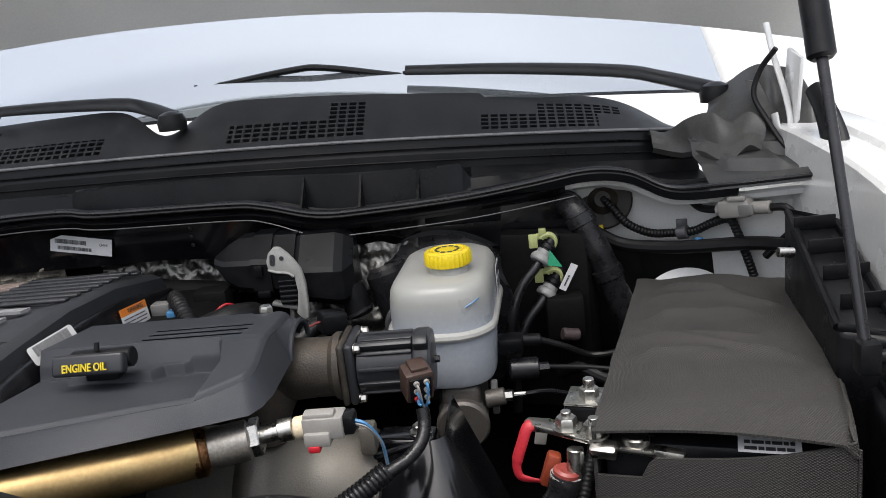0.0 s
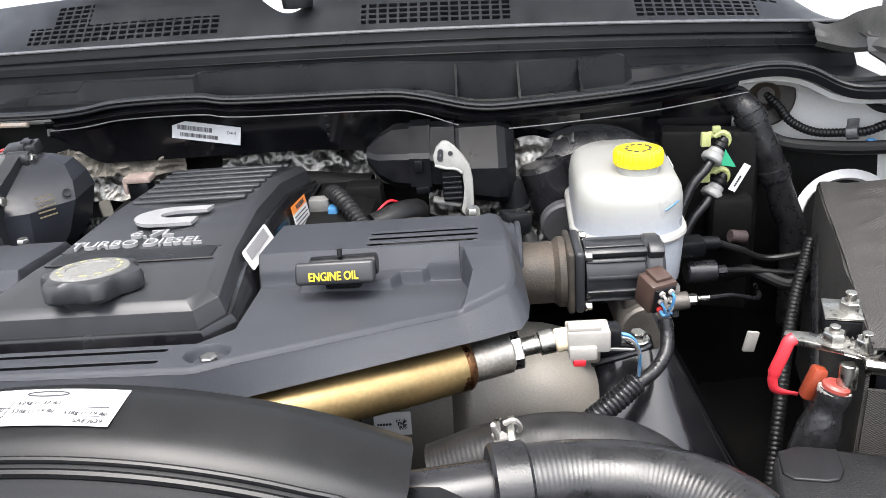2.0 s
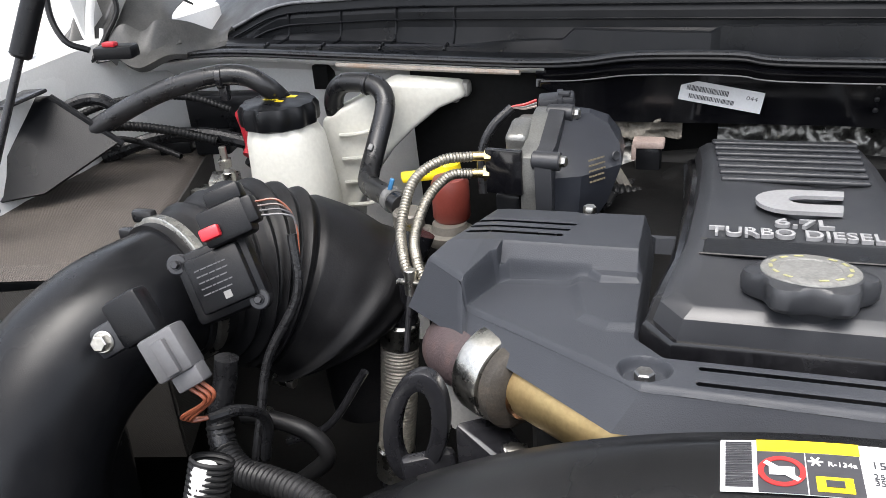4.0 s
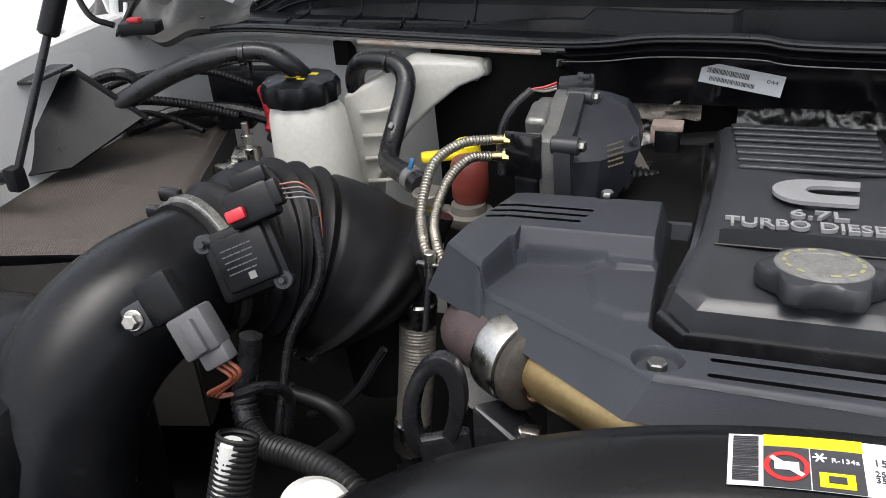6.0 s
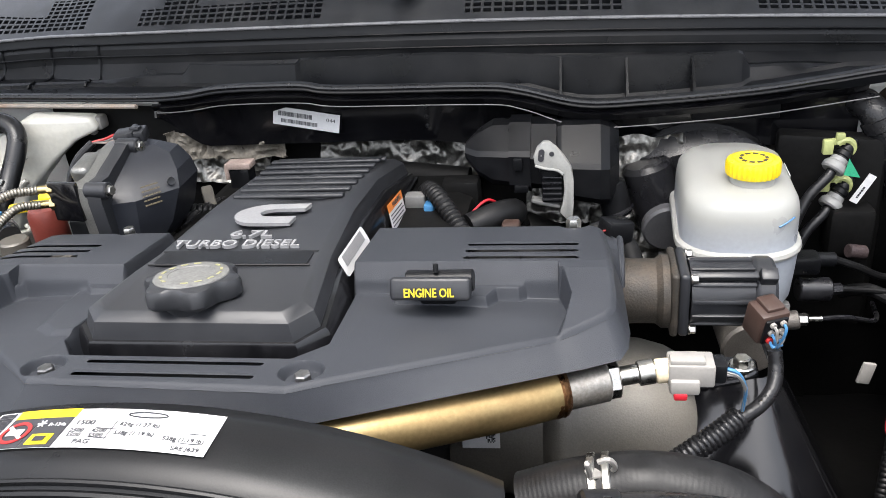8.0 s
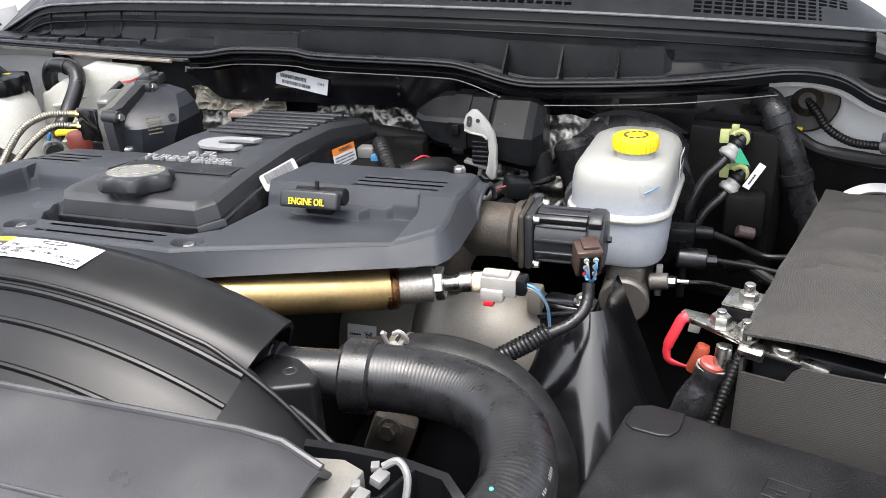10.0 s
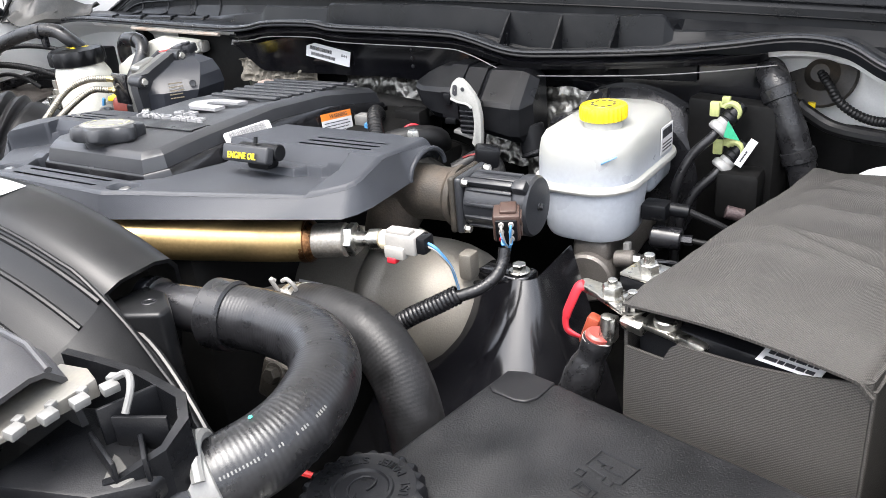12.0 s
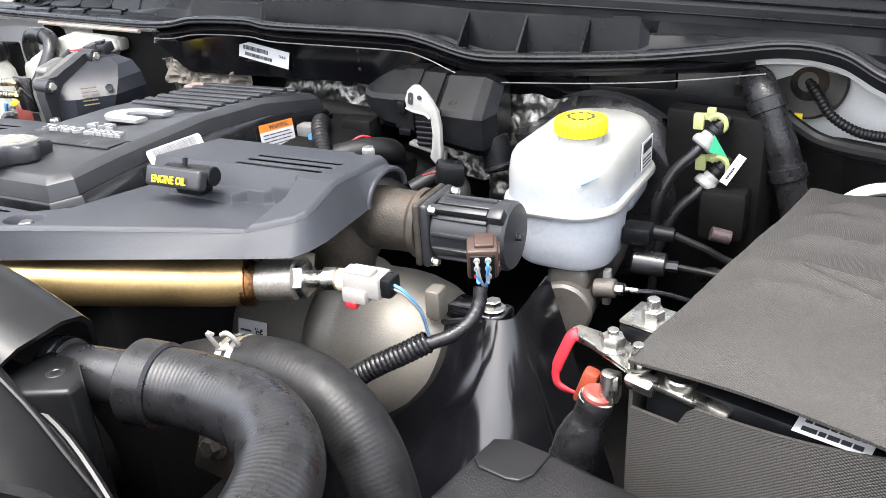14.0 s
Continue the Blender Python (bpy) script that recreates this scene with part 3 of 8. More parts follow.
def letters(text, width, depth, m, height=None, bold=0.0):
    """Raised lettering, width metres wide, centred on m's origin, face along m's z."""
    c = bpy.data.curves.new("text", "FONT")
    c.body, c.align_x, c.align_y, c.extrude, c.offset = text, "CENTER", "CENTER", 0.5, bold
    c.resolution_u = 3
    ob = new("text", c)
    me = bpy.data.meshes.new_from_object(ob.evaluated_get(bpy.context.evaluated_depsgraph_get()))
    bm = bmesh.new()
    bm.from_mesh(me)
    bpy.data.objects.remove(ob), bpy.data.curves.remove(c), bpy.data.meshes.remove(me)
    xs_, ys_ = [v.co.x for v in bm.verts], [v.co.y for v in bm.verts]
    cx, cy = (max(xs_) + min(xs_)) / 2, (max(ys_) + min(ys_)) / 2
    sx = width / (max(xs_) - min(xs_))
    sy = height / (max(ys_) - min(ys_)) if height else sx
    for v in bm.verts:
        v.co = Vector(((v.co.x - cx) * sx, (v.co.y - cy) * sy, v.co.z * depth))
    bmesh.ops.transform(bm, matrix=m, verts=bm.verts)
    return bm


def slab(cx, cy, sx, sy, m, thick=0.0004):
    """A thin flat bar on a label, in the label's own plane."""
    bm = bmesh.new()
    bmesh.ops.create_cube(bm, size=1)
    bmesh.ops.scale(bm, vec=(sx, sy, thick), verts=bm.verts)
    bmesh.ops.translate(bm, vec=(cx, cy, thick / 2), verts=bm.verts)
    bmesh.ops.transform(bm, matrix=m, verts=bm.verts)
    return bm


def barcode(m, x0, y0, w, h, n=18, seed=1):
    rnd = random.Random(seed)
    bm = bmesh.new()
    x = 0.0
    while x < w:
        a = w / n * rnd.uniform(0.25, 0.7)
        join(bm, slab(x0 + x + a / 2, y0, a, h, m))
        x += a + w / n * rnd.uniform(0.25, 0.6)
    return bm


def lines(m, x0, y0, w, rows, gap, h, seed=1):
    """Bars in place of small print."""
    rnd = random.Random(seed)
    bm = bmesh.new()
    for r in range(rows):
        x = 0.0
        while x < w * 0.92:
            a = min(w - x, rnd.uniform(0.08, 0.25) * w)
            join(bm, slab(x0 + x + a / 2, y0 - r * gap, a, h, m))
            x += a + w * 0.03
    return bm


def plane_at(origin, right, up):
    """A frame with x along right, y along up."""
    r = Vector(right).normalized()
    u = Vector(up)
    u = (u - r * u.dot(r)).normalized()
    n = r.cross(u)
    return Matrix(((r.x, u.x, n.x, origin[0]), (r.y, u.y, n.y, origin[1]), (r.z, u.z, n.z, origin[2]), (0, 0, 0, 1)))


SILVER = mat("chrome_letters", (0.30, 0.30, 0.305), 0.40, 0.35, var=0.08)
YTEXT = mat("yellow_print", (0.55, 0.42, 0.012), 0.45, var=0.05)
ORANGE = mat("orange_print", (0.75, 0.22, 0.03), 0.45, var=0.05)
REDP = mat("red_print", (0.38, 0.02, 0.02), 0.45, var=0.05)
BLUE = mat("blue_wire", (0.05, 0.18, 0.36), 0.4, var=0.1)
COPPER = mat("orange_wire", (0.18, 0.05, 0.024), 0.4, var=0.1)
GREY = mat("grey_plastic", (0.075, 0.075, 0.08), 0.42, var=0.1, dirt=(0.1, 0.1, 0.09), dirt_amount=0.3)
PALE = mat("pale_grey_lever", (0.14, 0.14, 0.136), 0.4, var=0.08, dirt=(0.3, 0.28, 0.25), dirt_amount=0.3)
FOIL = mat("crinkled_foil", (0.20, 0.195, 0.18), 0.36, 0.9, var=0.3, scale=30, bump=0.5, bump_scale=260, dirt=(0.02, 0.018, 0.016), dirt_amount=0.9)
TAPE = mat("black_tape", (0.010, 0.010, 0.011), 0.30, var=0.2, scale=90, bump=0.6, bump_scale=220, spec=0.35)
LOOM = mat("conduit", (0.0075, 0.0075, 0.008), 0.46, var=0.2, spec=0.28)
RUST = mat("rusty_purple_iron", (0.058, 0.041, 0.042), 0.6, 0.2, var=0.25, scale=40, bump=0.5, bump_scale=500, dirt=(0.20, 0.09, 0.04), dirt_amount=0.4)
LINE = mat("corrugated_steel", (0.30, 0.28, 0.24), 0.42, 1.0, var=0.15, scale=200, bump=0.4, bump_scale=900)
# brighter copy of LINE; the raised colour stands in for light low in the bay
BRAID = mat("braided_steel", (0.50, 0.47, 0.41), 0.48, 0.7, var=0.15, scale=200, bump=0.4, bump_scale=900)
AMBER = mat("heat_blued_weld", (0.22, 0.11, 0.05), 0.35, 1.0, var=0.3, scale=90, bump=0.6, bump_scale=400)

mat("dull_bolt", (0.20, 0.20, 0.20), 0.35, 0.9, var=0.2, scale=80, dirt=(0.05, 0.045, 0.04), dirt_amount=0.4)
mat("latch_grey", (0.12, 0.12, 0.117), 0.45, var=0.08, dirt=(0.2, 0.19, 0.16), dirt_amount=0.3)

# ---- engine cover ----
cover = thing("engine_cover", (0, 0.86, 1.243), "dark grey moulded plastic engine cover with cooling slots", "engine cover")
RIM = [(-0.112, 0.994), (-0.249, 0.992), (-0.273, 0.872), (-0.222, 0.822), (-0.098, 0.727), (0.097, 0.722), (0.286, 0.820), (0.310, 0.836), (0.3150, 0.8445), (0.3165, 0.855), (0.314, 0.93), (0.309, 0.985), (0.300, 0.993)]
WING_L = [(-0.116, 1.02), (-0.30, 1.02), (-0.30, 0.86), (-0.273, 0.852), (-0.240, 0.828), (-0.232, 0.834), (-0.222, 0.880), (-0.212, 0.890), (-0.150, 0.890), (-0.140, 0.880), (-0.112, 0.880)]
WING_R = [(0.34, 1.02), (0.098, 1.02), (0.096, 0.888), (0.135, 0.888), (0.140, 0.868), (0.215, 0.868), (0.222, 0.882), (0.240, 0.882), (0.246, 0.888), (0.274, 0.888), (0.281, 0.860), (0.273, 0.812), (0.30, 0.79), (0.35, 0.80)]
STEP_L = [(-0.16, 0.875), (-0.145, 0.815), (-0.125, 0.80), (-0.10, 0.80), (-0.10, 0.90), (-0.16, 0.90)]
GAP = [(-0.104, 0.79), (-0.086, 0.768), (0.086, 0.768), (0.105, 0.79), (0.098, 0.90), (0.098, 1.05), (-0.112, 1.05), (-0.108, 0.90)]
SLOTS = [(-0.257 + k * 0.001, -0.170 - k * 0.003, 0.953 - k * 0.015) for k in range(3)] + [(0.193, 0.287, 0.941 - k * 0.0162) for k in range(3)] + [(-0.066, 0.068, 0.757), (-0.067, 0.068, 0.738)]
BOLTS = [(-0.097, 0.749), (0.1005, 0.7475)]


def cover_height(X, Y):
    z = 1.2705 + 0.010 * np.clip((0.80 - Y) / 0.08, 0, 1) - 0.012 * np.clip((Y - 0.80) / 0.08, 0, 1) - 0.06 * np.clip(-0.11 - X, 0, 1) - 0.03 * np.clip(X - 0.12, 0, 1)
    wl = step_in(poly_distance(X, Y, WING_L), 0.0045)
    zl = 1.2805 - 0.13 * np.clip(Y - 0.90, 0, 1) - 0.10 * np.clip(-0.235 - X, 0, 1) - 1.4 * np.clip(0.9005 - Y, 0, 0.0105) * (X > -0.219)
    z = z + wl * (zl - z)
    wr = step_in(poly_distance(X, Y, WING_R), 0.0045)
    zr = 1.2825 - 0.12 * np.clip(Y - 0.90, 0, 1) - 1.5 * np.clip(0.8990 - Y, 0, 0.011) * (X < 0.272) - 0.24 * np.clip(0.888 - Y, 0, 0.075) * (X >= 0.272)
    z = z + wr * (zr - z)
    z = z + 0.004 * step_in(poly_distance(X, Y, STEP_L), 0.010) * (1 - wl)
    z = z - 0.030 * step_in(poly_distance(X, Y, GAP), 0.006)
    for a, b, y in SLOTS:
        d = np.maximum(np.maximum(a + 0.002 - X, X - b + 0.002), 0)
        z = z - 0.0006 * step_in(0.0036 - np.hypot(d, Y - y), 0.0016)
    for bx, by in BOLTS:
        z = z - 0.008 * step_in(0.0145 - np.hypot(X - bx, Y - by), 0.004)
    z = z - 0.022 * step_in(0.013 - np.hypot(X - 0.283, (Y - 0.997)), 0.004) - 0.016 * step_in(0.011 - np.hypot(X + 0.165, Y - 0.998), 0.004)
    # fine groove and softened rim
    rim = poly_distance(X, Y, RIM)
    return z - 0.004 * (1 - np.clip(rim / 0.005, 0, 1)) ** 2


FOOT = [(-0.112, 1.000, 1.243), (-0.256, 0.998, 1.243), (-0.291, 0.866, 1.232), (-0.210, 0.795, 1.244), (-0.112, 0.714, 1.254), (0.098, 0.714, 1.254), (0.292, 0.797, 1.248), (0.318, 0.812, 1.246), (0.3245, 0.828, 1.2455), (0.327, 0.850, 1.245), (0.324, 0.93, 1.245), (0.320, 0.988, 1.245), (0.304, 1.0, 1.245)]


def cover_skirt():
    """The sloping side facet, from the rim of the top down to the foot."""
    rows = [[], [], [], []]
    n = len(RIM)
    for i in range(n):
        A, B, C, D = Vector(RIM[i]), Vector(RIM[(i + 1) % n]), Vector(FOOT[i]), Vector(FOOT[(i + 1) % n])
        k = max(2, int((B - A).length / 0.004))
        for q in range(k):
            f = q / k
            # ease the corners
            a, c = A.lerp(B, f), C.lerp(D, f)
            z = float(cover_height(np.array([a.x]), np.array([a.y]))[0])
            if c.x > 0.31 and abs(c.y - 0.957) < 0.034:
                c.z += 0.024 * math.sqrt(1 - ((c.y - 0.957) / 0.034) ** 2)  # arch over the pipe
            mid = Vector((a.x, a.y, z)).lerp(c, 0.12)
            rows[0].append((a.x, a.y, z))
            rows[1].append((mid.x, mid.y, mid.z - 0.001))
            rows[2].append(tuple(c))
            rows[3].append((c.x * 0.985, c.y + 0.004, c.z + 0.001))
    return loft(rows, True, False)


def cover_shell():
    bm = trim(height_sheet(-0.30, 0.34, 0.715, 1.0, 0.0009, cover_height), RIM)
    open_slots = [f for f in bm.faces for a, b, y in SLOTS if abs((c := f.calc_center_median()).y - y) < 0.0026 and math.hypot(max(a + 0.002 - c.x, c.x - b + 0.002, 0), c.y - y) < 0.0028]
    bmesh.ops.delete(bm, geom=list(set(open_slots)), context="FACES")
    return join(bm, cover_skirt())


part("shell", cover_shell(), PLASTIC, cover, smooth=29)
part("pipe_arch", tube([(0.3235, 0.957 - 0.034 * math.cos(radians(a)), 1.245 + 0.024 * math.sin(radians(a))) for a in range(0, 181, 12)], 0.0028, 8, 2), PLASTIC, cover)
for bx, by in BOLTS:
    part("bolt", join(bolt((bx, by, 1.2655), 0.0062, 0.007), lathe([(0.0125, 0), (0.0125, 0.0015), (0.007, 0.0018)], Matrix.Translation((bx, by, 1.265)), 24)), MATS["dull_bolt"], cover, "zinc-plated hex bolt with washer")
part("stud", bolt((0.283, 0.995, 1.255), 0.007, 0.016), STEEL, cover)
part("stud", bolt((-0.165, 0.998, 1.258), 0.006, 0.010), STEEL, cover)

# filter cover
fcover = thing("filter_housing_cover", (0, 0.95, 1.25), "black ribbed filter housing cover with silver lettering", "filter cover")


FPLAN = [(-0.088, 0.802), (-0.074, 0.7865), (0.074, 0.7865), (0.088, 0.802), (0.0815, 0.86), (0.0755, 0.90), (0.0700, 1.0), (0.0690, 1.10), (0.0740, 1.205), (-0.0740, 1.205), (-0.0690, 1.10), (-0.0700, 1.0), (-0.0755, 0.90), (-0.0815, 0.86)]


def filter_rings(levels):
    """Rings round the plan: (front offset, side offset, drop below the top; None: down to the cover)."""
    rings = []
    for of, os, drop in levels:
        ring = []
        for x, y in FPLAN:
            sx = 1 if x > 0 else -1
            py = y - of * (1.0 if y < 0.79 else 0.55 if y < 0.81 else 0) + (of * 0.5 if y > 1.2 else 0) + 0.009 * (y < 0.81)
            px = x + sx * (of * 0.9 if y < 0.79 else os * 1.6)
            ring.append((px, py, 1.236 if drop is None else filter_top(py) - drop))
        rings.append(ring)
    return rings


def filter_shell():
    bm = loft(filter_rings([(0.0080, 0.0055, 0.0205), (0.0076, 0.0053, 0.0180), (0.0044, 0.0030, 0.0058), (-0.0020, -0.0020, 0.0006), (-0.0040, -0.0040, 0.0)]))
    bevelled(bm, 0.0014, 3, 18)
    return bm


def filter_top(y):
    return 1.295 - 0.0015 * smooth(0.86, 0.90, y) * (1 - smooth(0.90, 0.91, y)) - 0.09 * max(0, y - 0.97) - 0.25 * max(0, y - 1.16) - 0.12 * max(0, 0.806 - y)


part("shell", filter_shell(), PLASTIC_FRONT, fcover, smooth=25)
rim = loft(filter_rings([(0.0125, 0.0125, None), (0.0125, 0.0120, 0.0365), (0.0112, 0.0095, 0.0215), (0.0098, 0.0080, 0.0192), (0.0060, 0.0040, 0.0190)]))
bevelled(rim, 0.0016, 3, 18)
part("lower_rim", rim, mat("glossy_rim", (0.006, 0.006, 0.007), 0.20, var=0.4, scale=40, dirt=(0.05, 0.05, 0.05), dirt_amount=0.12, spec=0.45), fcover, "glossy black lower rim")
# recessed band
band = [(x * (1 - 0.35 * (y - 0.884)), y, filter_top(y) + 0.0001) for x, y in rounded_rect(0.0, 0.884, 0.0675, 0.0135, 0.005, 5)]
part("band", tube(band + band[:1], 0.0009, 6, 2, caps=False), BLACK, fcover, "recessed matt band")
bm = bmesh.new()
bm.faces.new([bm.verts.new((x, y, z + 0.0002)) for x, y, z in band])
part("band_panel", thicken(bm, 0.0006), BLACK, fcover)
for k in range(8):
    y = 1.028 + k * 0.0215
    w = 0.058 + 0.0012 * k
    part("rib", box((0.0, y, filter_top(y) + 0.001), (2 * w, 0.010, 0.0042), 0.002, pose(0, 0, 0, -5), 3), PLASTIC_FRONT, fcover)
MT = plane_at((-0.007, 0.909, filter_top(0.909) + 0.0002), (1, 0, 0), (0, 1, -0.0))
part("lettering", letters("TURBO DIESEL", 0.117, 0.003, MT, 0.0125, 0.012), SILVER, fcover, "raised silver lettering")
part("lettering", letters("6.7L", 0.040, 0.003, plane_at((0.0, 0.929, filter_top(0.929)), (1, 0, 0), (0, 1, 0)), 0.0125, 0.012), SILVER, fcover, "raised silver lettering")
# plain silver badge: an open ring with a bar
bm = bmesh.new()
outer = [(0.031 - 0.0, 0.998), (0.0, 0.998)] + [(-0.004 + 0.028 * math.cos(radians(a)), 0.973 + 0.025 * math.sin(radians(a))) for a in range(100, 261, 16)] + [(0.0, 0.948), (0.031, 0.948), (0.031, 0.963), (0.010, 0.963)] + [(0.006 + 0.014 * math.cos(radians(a)), 0.973 + 0.010 * math.sin(radians(a))) for a in range(250, 99, -25)] + [(0.010, 0.983), (0.031, 0.983)]
lo = [bm.verts.new((x + 0.12 * (y - 0.973), y, filter_top(y) - 0.001)) for x, y in outer]
hi = [bm.verts.new((x + 0.12 * (y - 0.973), y, filter_top(y) + 0.0022)) for x, y in outer]
bm.faces.new(hi)
for i in range(len(outer)):
    j = (i + 1) % len(outer)
    bm.faces.new((lo[i], lo[j], hi[j], hi[i]))
part("badge", bm, SILVER, fcover, "silver badge plate")
MS = plane_at((0.0898, 0.937, 1.2750), (0.02, 1, -0.04), (-0.46, 0, 1))
part("barcode_label", thicken(loft([[MS @ Vector((x, y, 0)) for x, y in rounded_rect(0, -0.001, hx, 0.0095 * hx / 0.0375, 0.004 * hx / 0.0375, 4)] for hx in (0.0375, 0.001)], True, False), 0.0004), LABEL, fcover, "white barcode sticker")
part("barcode", barcode(MS @ Matrix.Translation((0, 0, 0.0004)), -0.030, 0.002, 0.058, 0.010, 34, 4), mat("faded_ink", (0.22, 0.22, 0.225), 0.5), fcover)
MO = plane_at((0.0925, 1.096, 1.2425), (0.02, 1, -0.12), (-0.16, 0, 1))
part("warning_label", slab(0, -0.004, 0.062, 0.020, MO), LABEL, fcover, "white and orange warning sticker")
part("warning_band", slab(0, 0.0105, 0.062, 0.009, MO), ORANGE, fcover)
part("lettering", letters("WARNING", 0.036, 0.0004, MO @ Matrix.Translation((0.004, 0.0105, 0.0006)), 0.0055), INK, fcover)
part("small_print", lines(MO @ Matrix.Translation((0, 0, 0.0004)), -0.026, 0.002, 0.052, 4, 0.004, 0.0012, 5), INK, fcover)

# oil filler cap
cap = thing("oil_filler_cap", (-0.006, 0.819, 1.294), "black lobed oil filler cap with a pale worn top", "oil cap")
bm = bmesh.new()
rings = []
for r, z, lob in ((0.024, 1.287, 0), (0.026, 1.2945, 0.0), (0.0335, 1.2952, 0.0034), (0.0355, 1.298, 0.0040), (0.0358, 1.3065, 0.0040), (0.0345, 1.3100, 0.0034), (0.032, 1.3115, 0.0016), (0.0275, 1.3120, 0.0)):
    rings.append([(-0.006 + (r + lob * math.cos(6 * k * 2 * math.pi / 98)) * math.cos(k * 2 * math.pi / 98), 0.819 + (r + lob * math.cos(6 * k * 2 * math.pi / 98)) * math.sin(k * 2 * math.pi / 98), z) for k in range(98)])
part("grip", loft(rings), PLASTIC_FRONT, cap)
part("disc", lathe([(0.029, 0), (0.0285, 0.0012), (0.027, 0.002), (0.018, 0.0022), (0.0175, 0.0016), (0.001, 0.0016)], Matrix.Translation((-0.006, 0.819, 1.3115)), 48), mat("worn_disc", (0.13, 0.13, 0.125), 0.6, 0.0, var=0.25, scale=120, bump=0.2, dirt=(0.08, 0.08, 0.08), dirt_amount=0.5), cap, "pale worn disc with a printed ring")
for k in range(14):
    a0 = k * 2 * math.pi / 14
    if k % 7 != 3:
        m = Matrix.Translation((-0.006 + 0.0228 * math.cos(a0), 0.819 + 0.0228 * math.sin(a0), 1.3137)) @ pose(0, 0, 0, 0, 0, math.degrees(a0) + 90)
        part("print", slab(0, 0, 0.0056, 0.0022, m, 0.0003), mat("faded_yellow", (0.26, 0.25, 0.12), 0.45), cap)
cap.rotation_euler.x = radians(-8)  # it leans back a little

# dipstick handle with the lettering
dip = thing("dipstick_handle", (0.178, 0.862, 1.266), "black dipstick handle with yellow ENGINE OIL lettering", "dipstick")
MD = plane_at((0.175, 0.8398, 1.2867), (1, 0, 0.01), (0, 0.42, 1))
part("grip", box((0.175, 0.8475, 1.2855), (0.063, 0.012, 0.0180), 0.003, pose(0, 0, 0, -23), 3), PLASTIC_FRONT, dip)
part("stem", rod((0.153, 0.862, 1.284), (0.207, 0.862, 1.285), 0.0088, 20), BLACK, dip)
part("peg", rod((0.178, 0.858, 1.294), (0.178, 0.860, 1.3005), 0.0022, 10), BLACK, dip)
part("base", box((0.178, 0.864, 1.272), (0.030, 0.018, 0.012), 0.003), BLACK, dip)
part("lettering", letters("ENGINE OIL", 0.0390, 0.0012, MD @ Matrix.Translation((0, -0.0005, 0.0012)), 0.0069, 0.015), YTEXT, dip, "yellow lettering")

# ---- fluid reservoir and master cylinder ----
def ring_rr(cx, cy, hx, hy, r, z):
    return [(x, y, z) for x, y in rounded_rect(cx, cy, hx, hy, r, 8)]


resv = thing("brake_fluid_reservoir", (0.455, 1.12, 1.112), "translucent white brake fluid reservoir with a yellow cap", "fluid reservoir")
def tank_ring(cx, cy, hx, hy, r, z):
    return [(x, y, z) for x, y in rounded_rect(cx, cy, hx, hy, r, 8, -3.0)]


part("lower_tank", loft([tank_ring(0.452, 1.103, 0.042, 0.036, 0.03, 1.139), tank_ring(0.452, 1.104, 0.050, 0.044, 0.038, 1.1415), tank_ring(0.452, 1.106, 0.053, 0.049, 0.042, 1.147), tank_ring(0.452, 1.107, 0.055, 0.052, 0.044, 1.170), tank_ring(0.452, 1.109, 0.057, 0.056, 0.045, 1.203)]), FLUID, resv)
part("rear_tank", box((0.462, 1.200, 1.186), (0.085, 0.085, 0.045), 0.014, None, 3), FLUID, resv)
part("seam", loft([tank_ring(0.451, 1.152, 0.058, 0.096, 0.044, 1.1980), tank_ring(0.451, 1.152, 0.0620, 0.1015, 0.048, 1.1995), tank_ring(0.451, 1.152, 0.0630, 0.1027, 0.049, 1.2025), tank_ring(0.451, 1.152, 0.0620, 0.1015, 0.048, 1.2060), tank_ring(0.451, 1.152, 0.058, 0.097, 0.044, 1.2085)]), NATURAL, resv, "moulded seam flange")
part("top_tank", loft([tank_ring(0.451, 1.152, 0.058, 0.097, 0.044, 1.2075), tank_ring(0.451, 1.152, 0.0575, 0.0965, 0.044, 1.2140), tank_ring(0.451, 1.152, 0.0575, 0.0965, 0.044, 1.2280), tank_ring(0.4515, 1.152, 0.0570, 0.0960, 0.044, 1.2400), tank_ring(0.4515, 1.152, 0.0552, 0.0942, 0.043, 1.2500), tank_ring(0.4515, 1.152, 0.0515, 0.0905, 0.041, 1.2565), tank_ring(0.4515, 1.152, 0.044, 0.083, 0.035, 1.2605), tank_ring(0.4515, 1.152, 0.02, 0.05, 0.02, 1.2625)]), FLUID, resv)
part("neck", lathe([(0.023, 0), (0.0215, 0.003), (0.0215, 0.018)], Matrix.Translation((0.461, 1.113, 1.258)), 40), NATURAL, resv)
bm = bmesh.new()
rings = []
for r, z, lob in ((0.0235, 1.266, 0), (0.0255, 1.267, 0.0006), (0.0262, 1.270, 0.0006), (0.0262, 1.279, 0.0006), (0.0250, 1.2818, 0.0003), (0.0205, 1.2828, 0), (0.0195, 1.2815, 0), (0.0185, 1.2815, 0), (0.0175, 1.2828, 0), (0.001, 1.2830, 0)):
    rings.append([(0.461 + (r + lob * math.cos(30 * q * 2 * math.pi / 180)) * math.cos(q * 2 * math.pi / 180), 1.113 + (r + lob * math.cos(30 * q * 2 * math.pi / 180)) * math.sin(q * 2 * math.pi / 180), z + 0.004) for q in range(180)])
rcap = part("cap", loft(rings), YELLOW, resv, "ribbed yellow screw cap")
